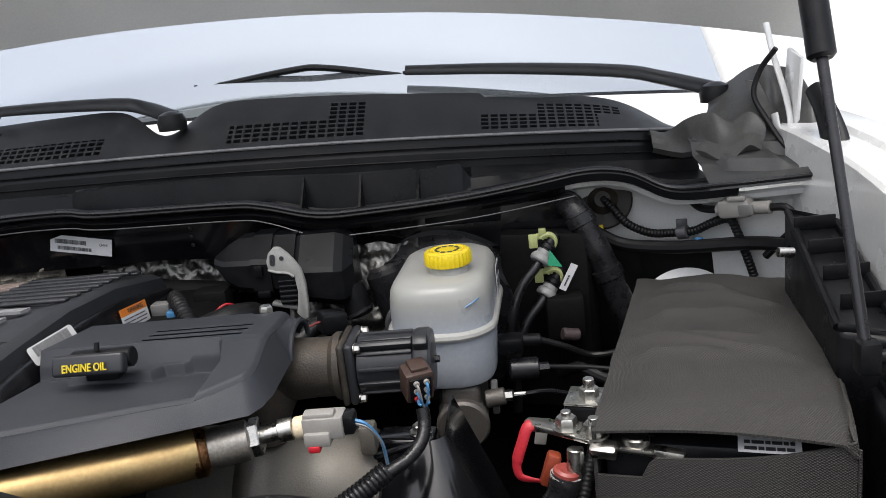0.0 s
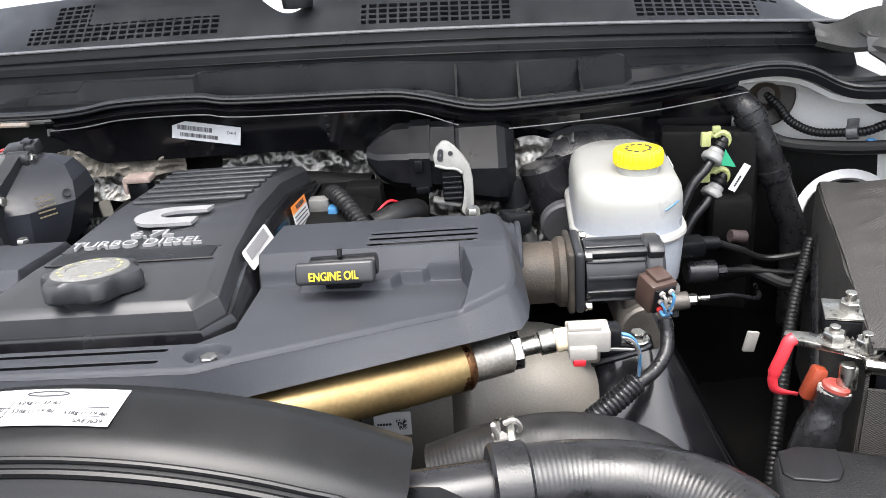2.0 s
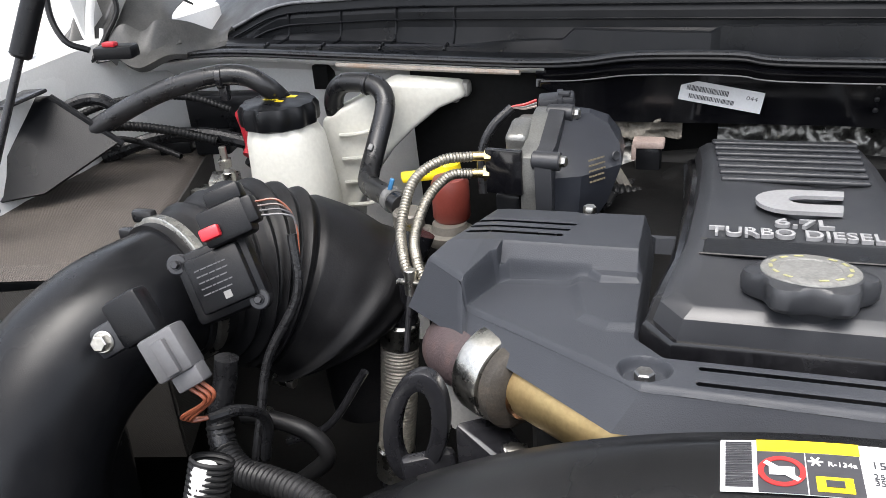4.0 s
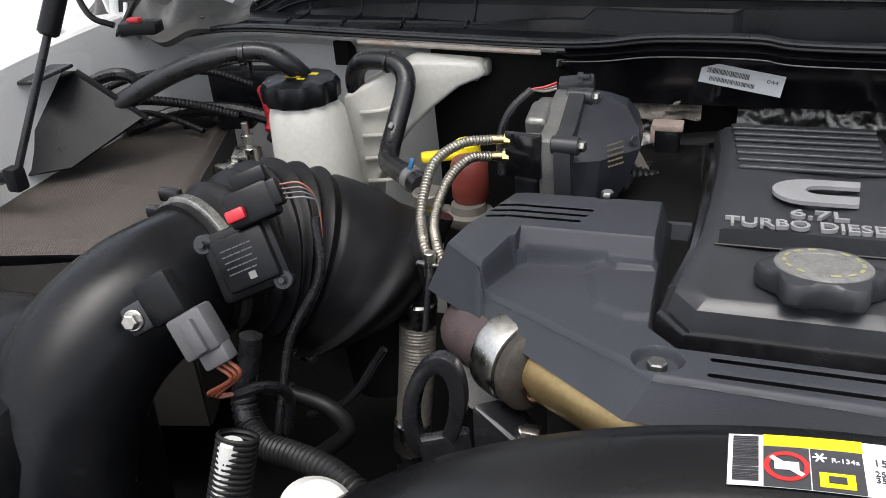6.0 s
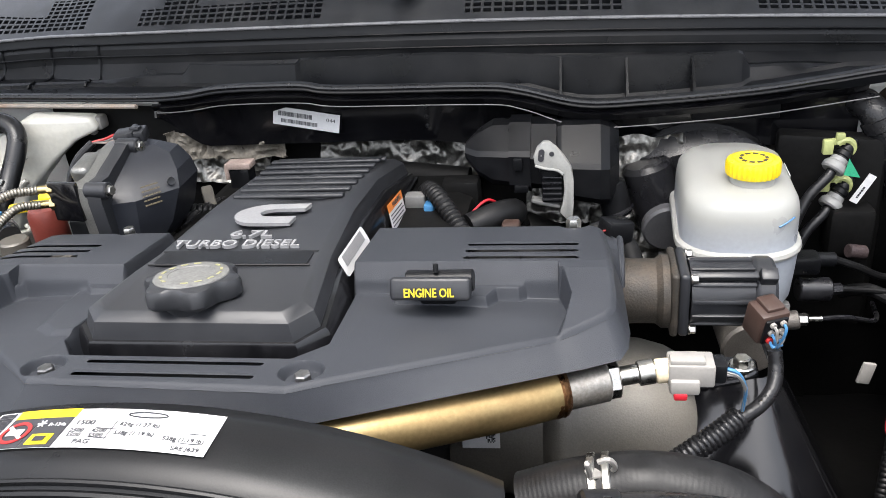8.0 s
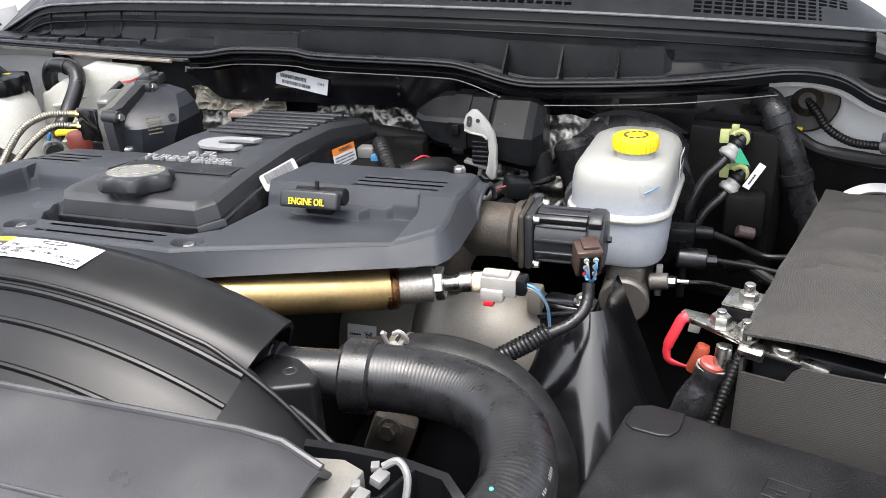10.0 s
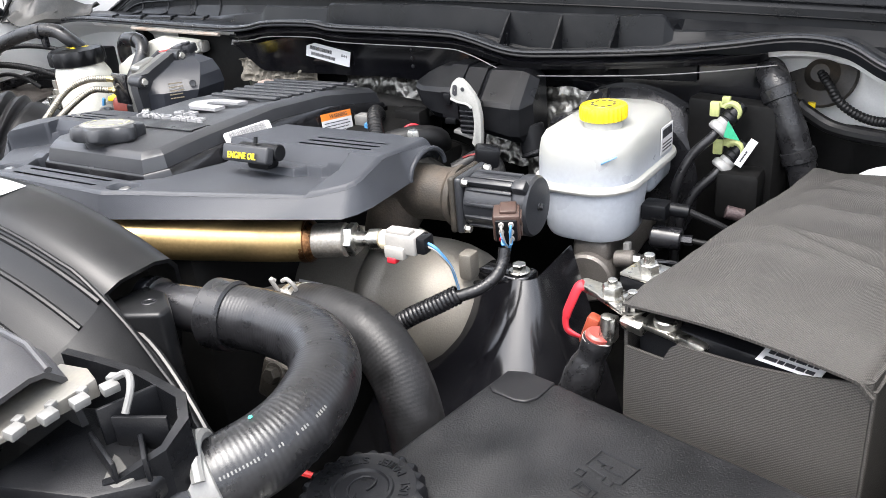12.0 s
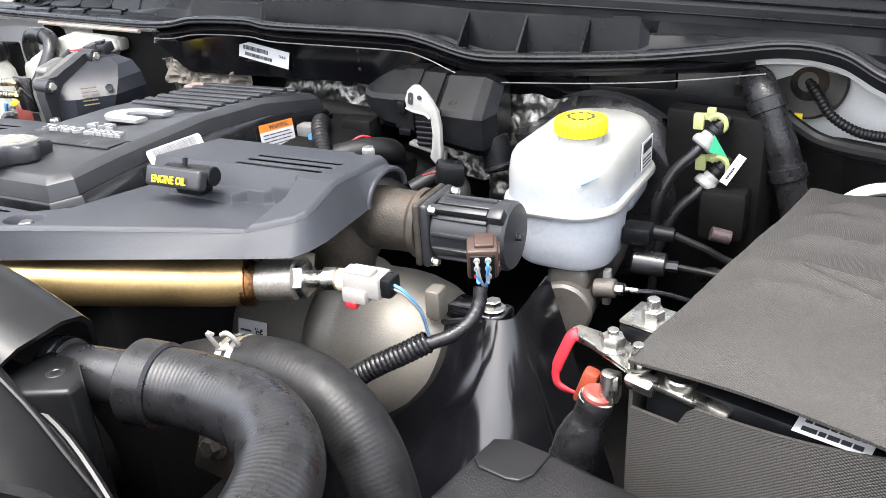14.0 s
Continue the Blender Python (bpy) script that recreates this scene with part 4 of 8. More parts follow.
for k in range(10):
    a0 = k * 36
    m = Matrix.Translation((0.461, 1.113, 1.2868)) @ pose(0, 0, 0, 0, 0, a0)
    part("print", slab(0.0125, 0, 0.003, 0.005, m, 0.0006), INK, rcap)
MR = plane_at((0.5115, 1.185, 1.230), (0.05, 1, 0), (0, 0, 1))
part("barcode_label", slab(0, 0, 0.038, 0.032, MR, 0.0008), LABEL, resv, "white barcode sticker")
part("barcode", barcode(MR @ Matrix.Translation((0, 0, 0.0008)), -0.015, 0.008, 0.030, 0.010, 14, 2), INK, resv)
part("small_print", lines(MR @ Matrix.Translation((0, 0, 0.0008)), -0.015, -0.004, 0.03, 3, 0.004, 0.0016, 8), INK, resv)
part("ink_mark", tube([(0.479, 1.0578, 1.2355), (0.487, 1.0608, 1.2395), (0.494, 1.0655, 1.2425)], 0.0009, 6, 4), BLUE, resv, "blue felt-pen mark")

mc = thing("master_cylinder", (0.462, 1.10, 1.05), "grey-brown cast brake master cylinder with bright fittings", "master cylinder")
MCB = mat("grey_brown_cast", (0.12, 0.11, 0.10), 0.5, 0.5, var=0.15, scale=40, bump=0.4, bump_scale=700, dirt=(0.07, 0.06, 0.05), dirt_amount=0.4)
part("body", lathe([(0.027, 0), (0.030, 0.003), (0.030, 0.008), (0.029, 0.009), (0.029, 0.16), (0.026, 0.2)], axis_matrix((0.463, 1.052, 1.097), (0.455, 1.3, 1.097)), 40), MCB, mc)
part("boss", box((0.462, 1.095, 1.124), (0.044, 0.06, 0.032), 0.008, None, 3), MCB, mc)
part("port", rod((0.49, 1.075, 1.118), (0.512, 1.075, 1.121), 0.010, 18), MCB, mc)
part("line_nut", join(lathe([(0.0065, 0), (0.0065, 0.010), (0.0045, 0.012)], axis_matrix((0.510, 1.075, 1.121), (0.53, 1.075, 1.122)), 6), rod((0.520, 1.075, 1.1215), (0.535, 1.075, 1.122), 0.003, 10)), STEEL, mc, "zinc-plated line nut")
part("brake_line", tube([(0.533, 1.075, 1.122), (0.56, 1.08, 1.121), (0.60, 1.11, 1.10), (0.62, 1.18, 1.08)], 0.0026, 8), SATIN, mc)
part("strut", box((0.500, 1.085, 1.116), (0.008, 0.010, 0.04), 0.002), PALE, mc)
part("level_plug", join(box((0.522, 1.118, 1.166), (0.030, 0.026, 0.020), 0.004), rod((0.532, 1.125, 1.166), (0.556, 1.13, 1.163), 0.008, 14)), BLACK, mc, "black level sensor plug")
part("sensor", join(rod((0.518, 1.115, 1.135), (0.552, 1.118, 1.133), 0.013, 20), lathe([(0.006, 0), (0.006, 0.012)], axis_matrix((0.552, 1.118, 1.133), (0.57, 1.12, 1.133)), 6)), SATIN, mc)
part("cable", tube([(0.556, 1.13, 1.163), (0.585, 1.14, 1.148), (0.62, 1.15, 1.13), (0.67, 1.14, 1.14)], 0.0042, 10), LOOM, mc)
part("cable", tube([(0.556, 1.12, 1.133), (0.60, 1.13, 1.125), (0.66, 1.13, 1.12), (0.69, 1.13, 1.15)], 0.0035, 10), LOOM, mc)
booster = thing("brake_booster", (0.40, 1.27, 1.1), "black round brake booster with a pale pressed cap", "brake booster")
part("can", rod((0.43, 1.25, 1.14), (0.43, 1.33, 1.14), 0.125, 40, 0.02), SATIN, booster)
part("canister", rod((0.366, 1.245, 1.235), (0.388, 1.240, 1.155), 0.030, 28, 0.006), SATIN, booster)
part("end_cap", rod((0.392, 1.207, 1.163), (0.391, 1.222, 1.166), 0.031, 30, 0.003), GREY, booster, "grey pressed end cap")

# ---- exhaust gas valve ----
valve = thing("exhaust_gas_valve", (0.40, 0.955, 1.19), "black ribbed exhaust gas valve motor on a brown pipe flange", "valve")
part("pipe", lathe([(0.030, 0), (0.0305, 0.01), (0.029, 0.03), (0.029, 0.048), (0.033, 0.053), (0.033, 0.059)], axis_matrix((0.306, 0.957, 1.222), (0.4, 0.957, 1.222)), 36), IRON, valve)
part("elbow", tube([(0.315, 0.957, 1.222), (0.295, 0.955, 1.215), (0.28, 0.945, 1.19), (0.275, 0.94, 1.16)], 0.030, 20, 8), IRON, valve)
part("flange", box((0.3685, 0.955, 1.223), (0.007, 0.058, 0.061), 0.006, None, 3), IRON, valve)
part("flange", box((0.3765, 0.955, 1.223), (0.009, 0.058, 0.061), 0.005, None, 3), PLASTIC_FRONT, valve)
part("motor", lathe([(0.0285, 0), (0.0290, 0.002), (0.0275, 0.012), (0.0275, 0.052), (0.0300, 0.054), (0.0312, 0.057), (0.0312, 0.067), (0.0290, 0.070), (0.008, 0.071)], axis_matrix((0.382, 0.955, 1.223), (0.6, 0.957, 1.221)), 48), PLASTIC_FRONT, valve)
for a in range(0, 360, 30):
    y, z = 0.955 + 0.0285 * math.cos(radians(a + 20)), 1.223 + 0.0285 * math.sin(radians(a + 20))
    part("rib", box((0.409, y, z), (0.052, 0.004, 0.004), 0.001, pose(0, 0, 0, a + 20)), PLASTIC_FRONT, valve)
part("clamp_rail", box((0.409, 0.934, 1.249), (0.054, 0.006, 0.007), 0.001, pose(0, 0, 0, 35)), PLASTIC_FRONT, valve)
part("end_lug", box((0.444, 0.934, 1.249), (0.014, 0.012, 0.012), 0.002, pose(0, 0, 0, 35)), PLASTIC_FRONT, valve)
for dy in (-1, 1):
    for dz in (-1, 1):
        part("bolt", bolt((0.3808, 0.955 + dy * 0.0235, 1.223 + dz * 0.0250), 0.0040, 0.005, (1, 0, 0), 1.2), STEEL, valve)
part("bolt", bolt((0.4525, 0.956, 1.222), 0.0035, 0.004, (1, 0, 0), 1.2), SATIN, valve)
PL = pose(0.4395, 0.9115, 1.2205, 12, 0, 24) @ Matrix.Scale(0.9, 4)  # the plug's own axes: its wires leave along -y


def on_plug(bm):
    bmesh.ops.transform(bm, matrix=PL, verts=bm.verts)
    return bm


shell = join(box((0, 0, 0), (0.029, 0.026, 0.033), 0.003), box((0.002, 0.002, 0.0175), (0.018, 0.020, 0.005), 0.0015))
join(shell, join(box((0.0148, 0.001, 0.006), (0.003, 0.018, 0.010), 0.001), box((0.0148, 0.001, -0.009), (0.003, 0.018, 0.008), 0.001)))
plug = part("connector", on_plug(shell), BROWN, valve, "brown electrical connector")
part("seal", on_plug(box((0, -0.0135, -0.001), (0.023, 0.004, 0.027), 0.0015)), BLACK, plug)
for k in range(6):
    x, z = -0.0052 + 0.0104 * (k % 2), 0.0085 - 0.0090 * (k // 2)
    part("pin", on_plug(rod((x, -0.0145, z), (x, -0.0185, z), 0.0030, 10)), WHITECON if k != 4 else REDP, plug)
    part("wire", tube([PL @ Vector(p) for p in ((x, -0.017, z), (x * 0.9, -0.0225, z - 0.003), (x * 0.5 + 0.001, -0.0215, -0.013), (0.002, -0.017, -0.024))], 0.0013, 6, 6), BLUE if k % 3 else WHITECON, plug)

har = thing("wiring_harness", (0.39, 0.86, 1.13), "taped black wiring harness with blue and white wires", "harness")
part("loom", tube([(0.4445, 0.894, 1.202), (0.4455, 0.888, 1.190), (0.442, 0.876, 1.178), (0.428, 0.862, 1.168), (0.40, 0.846, 1.160)], 0.0060, 12), TAPE, har)
part("wrap", corrugated([(0.414, 0.853, 1.166), (0.395, 0.842, 1.156), (0.372, 0.832, 1.144), (0.352, 0.828, 1.128), (0.335, 0.835, 1.10)], 0.0098, 0.0042, 0.10, 16), TAPE, har, "string-wound split conduit")

# ---- gold pipe with sensor ----
gpipe = thing("exhaust_gas_pipe", (0.05, 0.74, 1.19), "gold heat-tinted steel exhaust gas pipe with welded ends", "exhaust pipe")
part("pipe", tube([(-0.185, 0.795, 1.224), (-0.13, 0.754, 1.231), (-0.06, 0.716, 1.234), (0.0, 0.700, 1.234), (0.05, 0.708, 1.232), (0.10, 0.731, 1.2275), (0.20, 0.7795, 1.220), (0.245, 0.8015, 1.217), (0.268, 0.8135, 1.2165)], 0.0208, 32, 12), GOLD, gpipe)
part("weld", lathe([(0.0212, -0.006), (0.0214, -0.003), (0.0208, 0.000), (0.0216, 0.0015), (0.0205, 0.004), (0.0175, 0.007)], axis_matrix((0.271, 0.8150, 1.2157), (0.312, 0.830, 1.217)), 28), AMBER, gpipe, "brown weld bead")
part("fitting", lathe([(0.0165, 0), (0.0168, 0.002), (0.0168, 0.036), (0.014, 0.038), (0.006, 0.04)], axis_matrix((0.273, 0.8160, 1.2155), (0.312, 0.830, 1.217)), 32), mat("dull_steel", (0.34, 0.32, 0.29), 0.5, 1.0, var=0.2, scale=60, bump=0.08, dirt=(0.22, 0.15, 0.09), dirt_amount=0.4), gpipe, "bright machined fitting")
sens = thing("exhaust_sensor", (0.345, 0.835, 1.20), "exhaust temperature sensor with a pale grey connector", "sensor")
part("hex_nut", lathe([(0.0150, 0), (0.0162, 0.001), (0.0162, 0.008), (0.0150, 0.009)], axis_matrix((0.309, 0.830, 1.217), (0.35, 0.837, 1.221)), 6), STEEL, sens)
part("barrel", lathe([(0.0075, 0), (0.0075, 0.014), (0.0098, 0.015), (0.0098, 0.026), (0.0075, 0.027), (0.0075, 0.032)], axis_matrix((0.318, 0.8315, 1.2177), (0.35, 0.837, 1.221)), 24), STEEL, sens)
part("boot", rod((0.345, 0.836, 1.220), (0.357, 0.837, 1.221), 0.0095, 20), mat("cream_boot", (0.62, 0.52, 0.36), 0.5), sens)
con = part("connector", join(join(box((0.371, 0.837, 1.222), (0.034, 0.022, 0.019), 0.002), box((0.368, 0.834, 1.2325), (0.026, 0.012, 0.005), 0.0015)), box((0.366, 0.828, 1.214), (0.022, 0.012, 0.012), 0.002)), WHITECON, sens, "pale grey connector shell")
part("tab", box((0.363, 0.825, 1.2065), (0.010, 0.008, 0.006), 0.0015), RED, con, "red locking tab")
part("seal", box((0.391, 0.838, 1.222), (0.012, 0.018, 0.017), 0.003), BLACK, con)
for k, mm in ((0, BLUE), (1, WHITECON)):
    part("wire", tube([(0.396, 0.836, 1.224 - 0.003 * k), (0.406, 0.836, 1.219 - 0.002 * k), (0.414, 0.845, 1.198), (0.415, 0.853, 1.172)], 0.0016, 6), mm, con)

# ---- castings below the pipe ----
cast = thing("turbo_housing", (0.25, 0.96, 1.0), "dull grey cast compressor housing with a paper label", "turbo housing")
part("volute", lathe([(0.05, 0), (0.066, 0.004), (0.074, 0.012), (0.076, 0.022), (0.0765, 0.110), (0.080, 0.114), (0.0845, 0.120), (0.086, 0.127), (0.0845, 0.134), (0.080, 0.140), (0.0775, 0.146), (0.078, 0.18), (0.076, 0.20), (0.070, 0.222), (0.060, 0.240), (0.046, 0.252), (0.028, 0.259), (0.008, 0.261)], pose(0.145, 0.955, 1.083, 0, 90, 0), 56), CAST, cast)
part("lug", box((0.385, 0.925, 1.160), (0.016, 0.02, 0.03), 0.004), CAST, cast)
ML = plane_at((0.200, 0.8800, 1.115), (1, 0.03, 0), (0, 0.25, 1))
part("label", slab(0, 0, 0.034, 0.022, ML, 0.0006), LABEL, cast, "cream paper part label")
bm = bmesh.new()
rnd = random.Random(5)
for i in range(8):
    for k in range(8):
        if rnd.random() < 0.5:
            join(bm, slab(0.004 + i * 0.0012, -0.005 + k * 0.0012, 0.0011, 0.0011, ML @ Matrix.Translation((0, 0, 0.0007))))
part("print", join(bm, lines(ML @ Matrix.Translation((0, 0, 0.0007)), -0.014, 0.0, 0.014, 1, 0.004, 0.002, 3)), INK, cast)

tower = thing("shock_tower", (0.44, 1.02, 0.80), "gloss black painted shock absorber tower with a flange bolt", "shock tower")
def tower_edge(n, y0, bow, x0, x1, z0, rise, turn):
    """A softly bowed front with a rounded corner, then the side running back."""
    out = []
    for i in range(n):
        x = x0 + (x1 - x0) * i / (n - 1)
        f = (x1 - x) / (x1 - x0)
        out.append(Vector((x, y0 + bow * f * f, z0 - rise * f ** 1.15)))
    for a in range(15, 91, 15):
        out.append(Vector((x1 + turn * math.sin(radians(a)), y0 + turn * (1 - math.cos(radians(a))), z0)))
    return out + [Vector((x1 + turn, y0 + turn + d, z0)) for d in (0.02, 0.05, 0.08)]


top = tower_edge(24, 0.925, 0.050, 0.296, 0.440, 1.152, 0.058, 0.018)
low = tower_edge(24, 0.855, 0.060, 0.268, 0.446, 1.070, 0.062, 0.055)
part("cone", thicken(loft([[a, a.lerp(b, 0.03), a.lerp(b, 0.5), b, a.lerp(b, 1.5), a.lerp(b, 2.1)] for a, b in zip(top, low)], closed=False), 0.003), GLOSS, tower)
part("gusset", prism([(0.385, 0.938), (0.434, 0.930), (0.446, 0.938), (0.448, 0.962), (0.390, 0.968)], 1.135, 1.150, 0.005, 3), GLOSS, tower)
part("web", prism([(0.442, 0.934), (0.449, 0.937), (0.463, 0.952), (0.460, 0.960), (0.44, 0.960)], 0.96, lambda x, y: 1.149 - 4.0 * max(0, x - 0.447), 0.004), GLOSS, tower)
part("bolt", bolt((0.432, 0.947, 1.150), 0.0078, 0.007), STEEL, tower)
part("edge_flange", tube([p + Vector((0, 0, 0.0015)) for p in top[:24:3]], 0.003, 8), SATIN, tower)
part("foot", box((0.47, 0.83, 0.99), (0.09, 0.06, 0.05), 0.008, pose(0, 0, 0, 25, 0, -20)), GREY, tower)

# ---- hoses at the front ----
hose = thing("upper_radiator_hose", (0.46, 0.53, 1.0), "thick black rubber upper radiator hose with pale print", "radiator hose")
HP = [(0.296, 0.668, 1.216), (0.345, 0.675, 1.214), (0.393, 0.668, 1.213), (0.430, 0.640, 1.212), (0.447, 0.598, 1.209), (0.446, 0.562, 1.205), (0.429, 0.524, 1.200), (0.400, 0.488, 1.192), (0.37, 0.455, 1.18)]
part("hose", tube(HP, lambda d, f: 0.0262 + 0.00007 * math.sin(d * 2 * math.pi / 0.0034), 32, 60), RUBBER, hose)
part("collar", lathe([(0.0275, 0), (0.0295, 0.002), (0.0295, 0.022), (0.0272, 0.024)], axis_matrix((0.290, 0.667, 1.216), (0.345, 0.675, 1.214)), 36), RUBBER, hose)
part("pipe", join(rod((0.225, 0.655, 1.218), (0.300, 0.669, 1.216), 0.0195, 28), rod((0.222, 0.654, 1.218), (0.236, 0.657, 1.218), 0.0235, 28)), SATIN, hose)
part("pipe_ring", lathe([(0.0205, 0), (0.0225, 0.001), (0.0225, 0.006), (0.0205, 0.007)], axis_matrix((0.232, 0.6565, 1.218), (0.300, 0.669, 1.216)), 28), SATIN, hose)
part("ink_dot", lathe([(0.0016, 0), (0.0012, 0.0008), (0.0002, 0.001)], axis_matrix((0.4405, 0.5560, 1.2308), (0.437, 0.555, 1.26)), 10), mat("green_dot", (0.05, 0.55, 0.40), 0.5), hose)
HS = spline(HP, 20)
bm = bmesh.new()
rnd = random.Random(9)
i = 84
while i < 124:
    p, q = HS[i], HS[min(i + 1, len(HS) - 1)]
    t = (q - p).normalized()
    side = t.cross(Vector((0, 0, 1))).normalized()
    n = (-side * 0.82 + Vector((0, 0, 1)) * 0.57).normalized()
    if rnd.random() < 0.85:
        join(bm, slab(0, 0, 0.0011, 0.0028 * rnd.uniform(0.6, 1), plane_at(p + n * 0.0265, t, n.cross(t))))
    i += rnd.choice((1, 1, 1, 2))
part("print", bm, mat("hose_print", (0.13, 0.13, 0.125), 0.6), hose, "faded pale print along the hose")
clampm = axis_matrix((0.430, 0.526, 1.200), (0.424, 0.517, 1.198))
part("spring_clamp", join(lathe([(0.0272, -0.003), (0.0287, -0.002), (0.0287, 0.012), (0.0272, 0.013)], clampm, 36), tube([(0.418, 0.538, 1.222), (0.423, 0.530, 1.230), (0.430, 0.520, 1.233), (0.437, 0.512, 1.228), (0.444, 0.506, 1.219)], 0.0042, 8)), PALE, hose, "pale grey spring clamp")
part("spigot", rod((0.405, 0.494, 1.192), (0.36, 0.44, 1.17), 0.0245, 28), SATIN, hose)

lhose = thing("coolant_hose", (0.47, 0.70, 0.82), "black rubber coolant hose with a white spring clip", "coolant hose")
part("hose", tube([(0.250, 0.750, 1.160), (0.292, 0.752, 1.174), (0.340, 0.752, 1.181), (0.386, 0.747, 1.174), (0.420, 0.737, 1.150), (0.442, 0.725, 1.108), (0.450, 0.717, 1.045), (0.450, 0.71, 0.82)], lambda d, f: 0.0255 + 0.00007 * math.sin(d * 2 * math.pi / 0.0034), 28, 50), mat("matte_hose_rubber", (0.008, 0.008, 0.0085), 0.46, var=0.3, scale=60, bump=0.10, bump_scale=500, dirt=(0.03, 0.03, 0.029), dirt_amount=0.10, spec=0.26), lhose)
CX = Matrix.Translation((0.302, 0.744, 1.2005)) @ pose(0, 0, 0, 0, 0, 20)
ears = [tube([CX @ Vector((x, 0, -0.004)), CX @ Vector((x * 1.3, -0.004, 0.006)), CX @ Vector((x * 1.1 - 0.004, -0.006, 0.015)), CX @ Vector((x * 0.5 - 0.006, -0.003, 0.012))], 0.0020, 8, 4) for x in (-0.007, 0.007)]
part("clip", join(join(ears[0], ears[1]), box((0.302, 0.745, 1.1995), (0.020, 0.010, 0.003), 0.0015, pose(0, 0, 0, 0, 0, 20))), WHITECON, lhose, "white spring clip")
for d in (0.0, 0.010):
    part("clip_band", lathe([(0.0262, 0), (0.0274, 0.001), (0.0274, 0.005), (0.0262, 0.006)], axis_matrix((0.296 + d, 0.752, 1.1748 + d * 0.15), (0.345, 0.752, 1.182)), 32), STEEL, lhose, "spring clamp band")

# ---- fan shroud details ----
def crest(x, y):
    return SC[1] + math.sqrt(max(1e-6, 0.4957 ** 2 - (x - SC[0]) ** 2)) + 0.0005


def on_shroud(bm, lift=0.0):
    for v in bm.verts:
        v.co.z = crest(v.co.x, v.co.y) + v.co.z + lift
    return bm


def patch(x0, x1, y0, y1, lift, slant=0.0):
    bm = bmesh.new()
    n = 16
    A = [[bm.verts.new((x0 + (x1 - x0) * i / n + slant * (y - y0), y, 0.0)) for y in (y0, (y0 + y1) / 2, y1)] for i in range(n + 1)]
    for i in range(n):
        for k in range(2):
            bm.faces.new((A[i][k], A[i + 1][k], A[i + 1][k + 1], A[i][k + 1]))
    return on_shroud(thicken(bm, 0.0003), lift)


serv = thing("service_label", (0.015, 0.64, 1.31), "white and yellow air conditioning service label on the shroud", "label")
part("paper", patch(-0.056, 0.090, 0.6235, 0.6575, 0.0004), LABEL, serv)
part("warning_strip", patch(-0.041, 0.000, 0.6500, 0.6575, 0.0008), YELLOW, serv)
part("picture_panel", patch(-0.041, -0.022, 0.6235, 0.6495, 0.0008), INK, serv)
part("picture_panel", patch(-0.0215, -0.0005, 0.6235, 0.6495, 0.0008), INK, serv)
part("prohibition_ring", on_shroud(lathe([(0.0095, 0), (0.0095, 0.0004), (0.0072, 0.0004), (0.0072, 0)], Matrix.Translation((-0.0315, 0.6365, 0)), 28, cap=False), 0.0010), REDP, serv, "red prohibition ring")
part("picture", on_shroud(join(slab(-0.0315, 0.6365, 0.010, 0.005, pose(0, 0, 0, 0, 0, 0)), slab(0, 0, 0.017, 0.0022, pose(-0.0315, 0.6365, 0, 0, 0, -40))), 0.0012), LABEL, serv)
part("manual_square", patch(-0.0185, -0.0045, 0.6255, 0.6345, 0.0012), YELLOW, serv)
part("manual_picture", on_shroud(slab(-0.0115, 0.630, 0.007, 0.004, pose(0, 0, 0)), 0.0014), INK, serv)
part("snow_mark", on_shroud(join(join(slab(-0.018, 0.6435, 0.006, 0.0008, pose(0, 0, 0)), slab(0, 0, 0.006, 0.0008, pose(-0.018, 0.6435, 0, 0, 0, 60))), slab(0, 0, 0.006, 0.0008, pose(-0.018, 0.6435, 0, 0, 0, 120))), 0.0012), LABEL, serv)
part("barcode", on_shroud(barcode(pose(-0.0485, 0.6405, 0, 0, 0, 90), -0.0145, 0, 0.029, 0.011, 22, 7), 0.0008), INK, serv)
for txt, x, y, w in (("R-134a", -0.0075, 0.643, 0.011), ("1500", 0.010, 0.6445, 0.011), ("2500", 0.008, 0.6375, 0.009), ("4500", 0.022, 0.6375, 0.009), ("3500", 0.008, 0.6335, 0.009), ("5500", 0.022, 0.6335, 0.009), ("PAG", 0.016, 0.6280, 0.010), ("624g (1.37 lb)", 0.044, 0.643, 0.024), ("538g (1.19 lb)", 0.044, 0.6355, 0.024), ("538g (1.19 lb)", 0.074, 0.6335, 0.024), ("SAE J639", 0.078, 0.6265, 0.016)):
    part("lettering", on_shroud(letters(txt, w, 0.0003, pose(x, y, 0)), 0.0010), LABEL if txt == "R-134a" else INK, serv)
part("oval_mark", on_shroud(tube([(0.045 + 0.012 * math.cos(radians(a)), 0.652 + 0.0022 * math.sin(radians(a)), 0) for a in range(0, 361, 20)], 0.0004, 5, 2, False), 0.0010), INK, serv)
part("rules", on_shroud(join(join(slab(0.052, 0.6395, 0.066, 0.0003, pose(0, 0, 0)), slab(0.052, 0.6315, 0.066, 0.0003, pose(0, 0, 0))), slab(0.029, 0.637, 0.0003, 0.018, pose(0, 0, 0))), 0.0009), INK, serv)

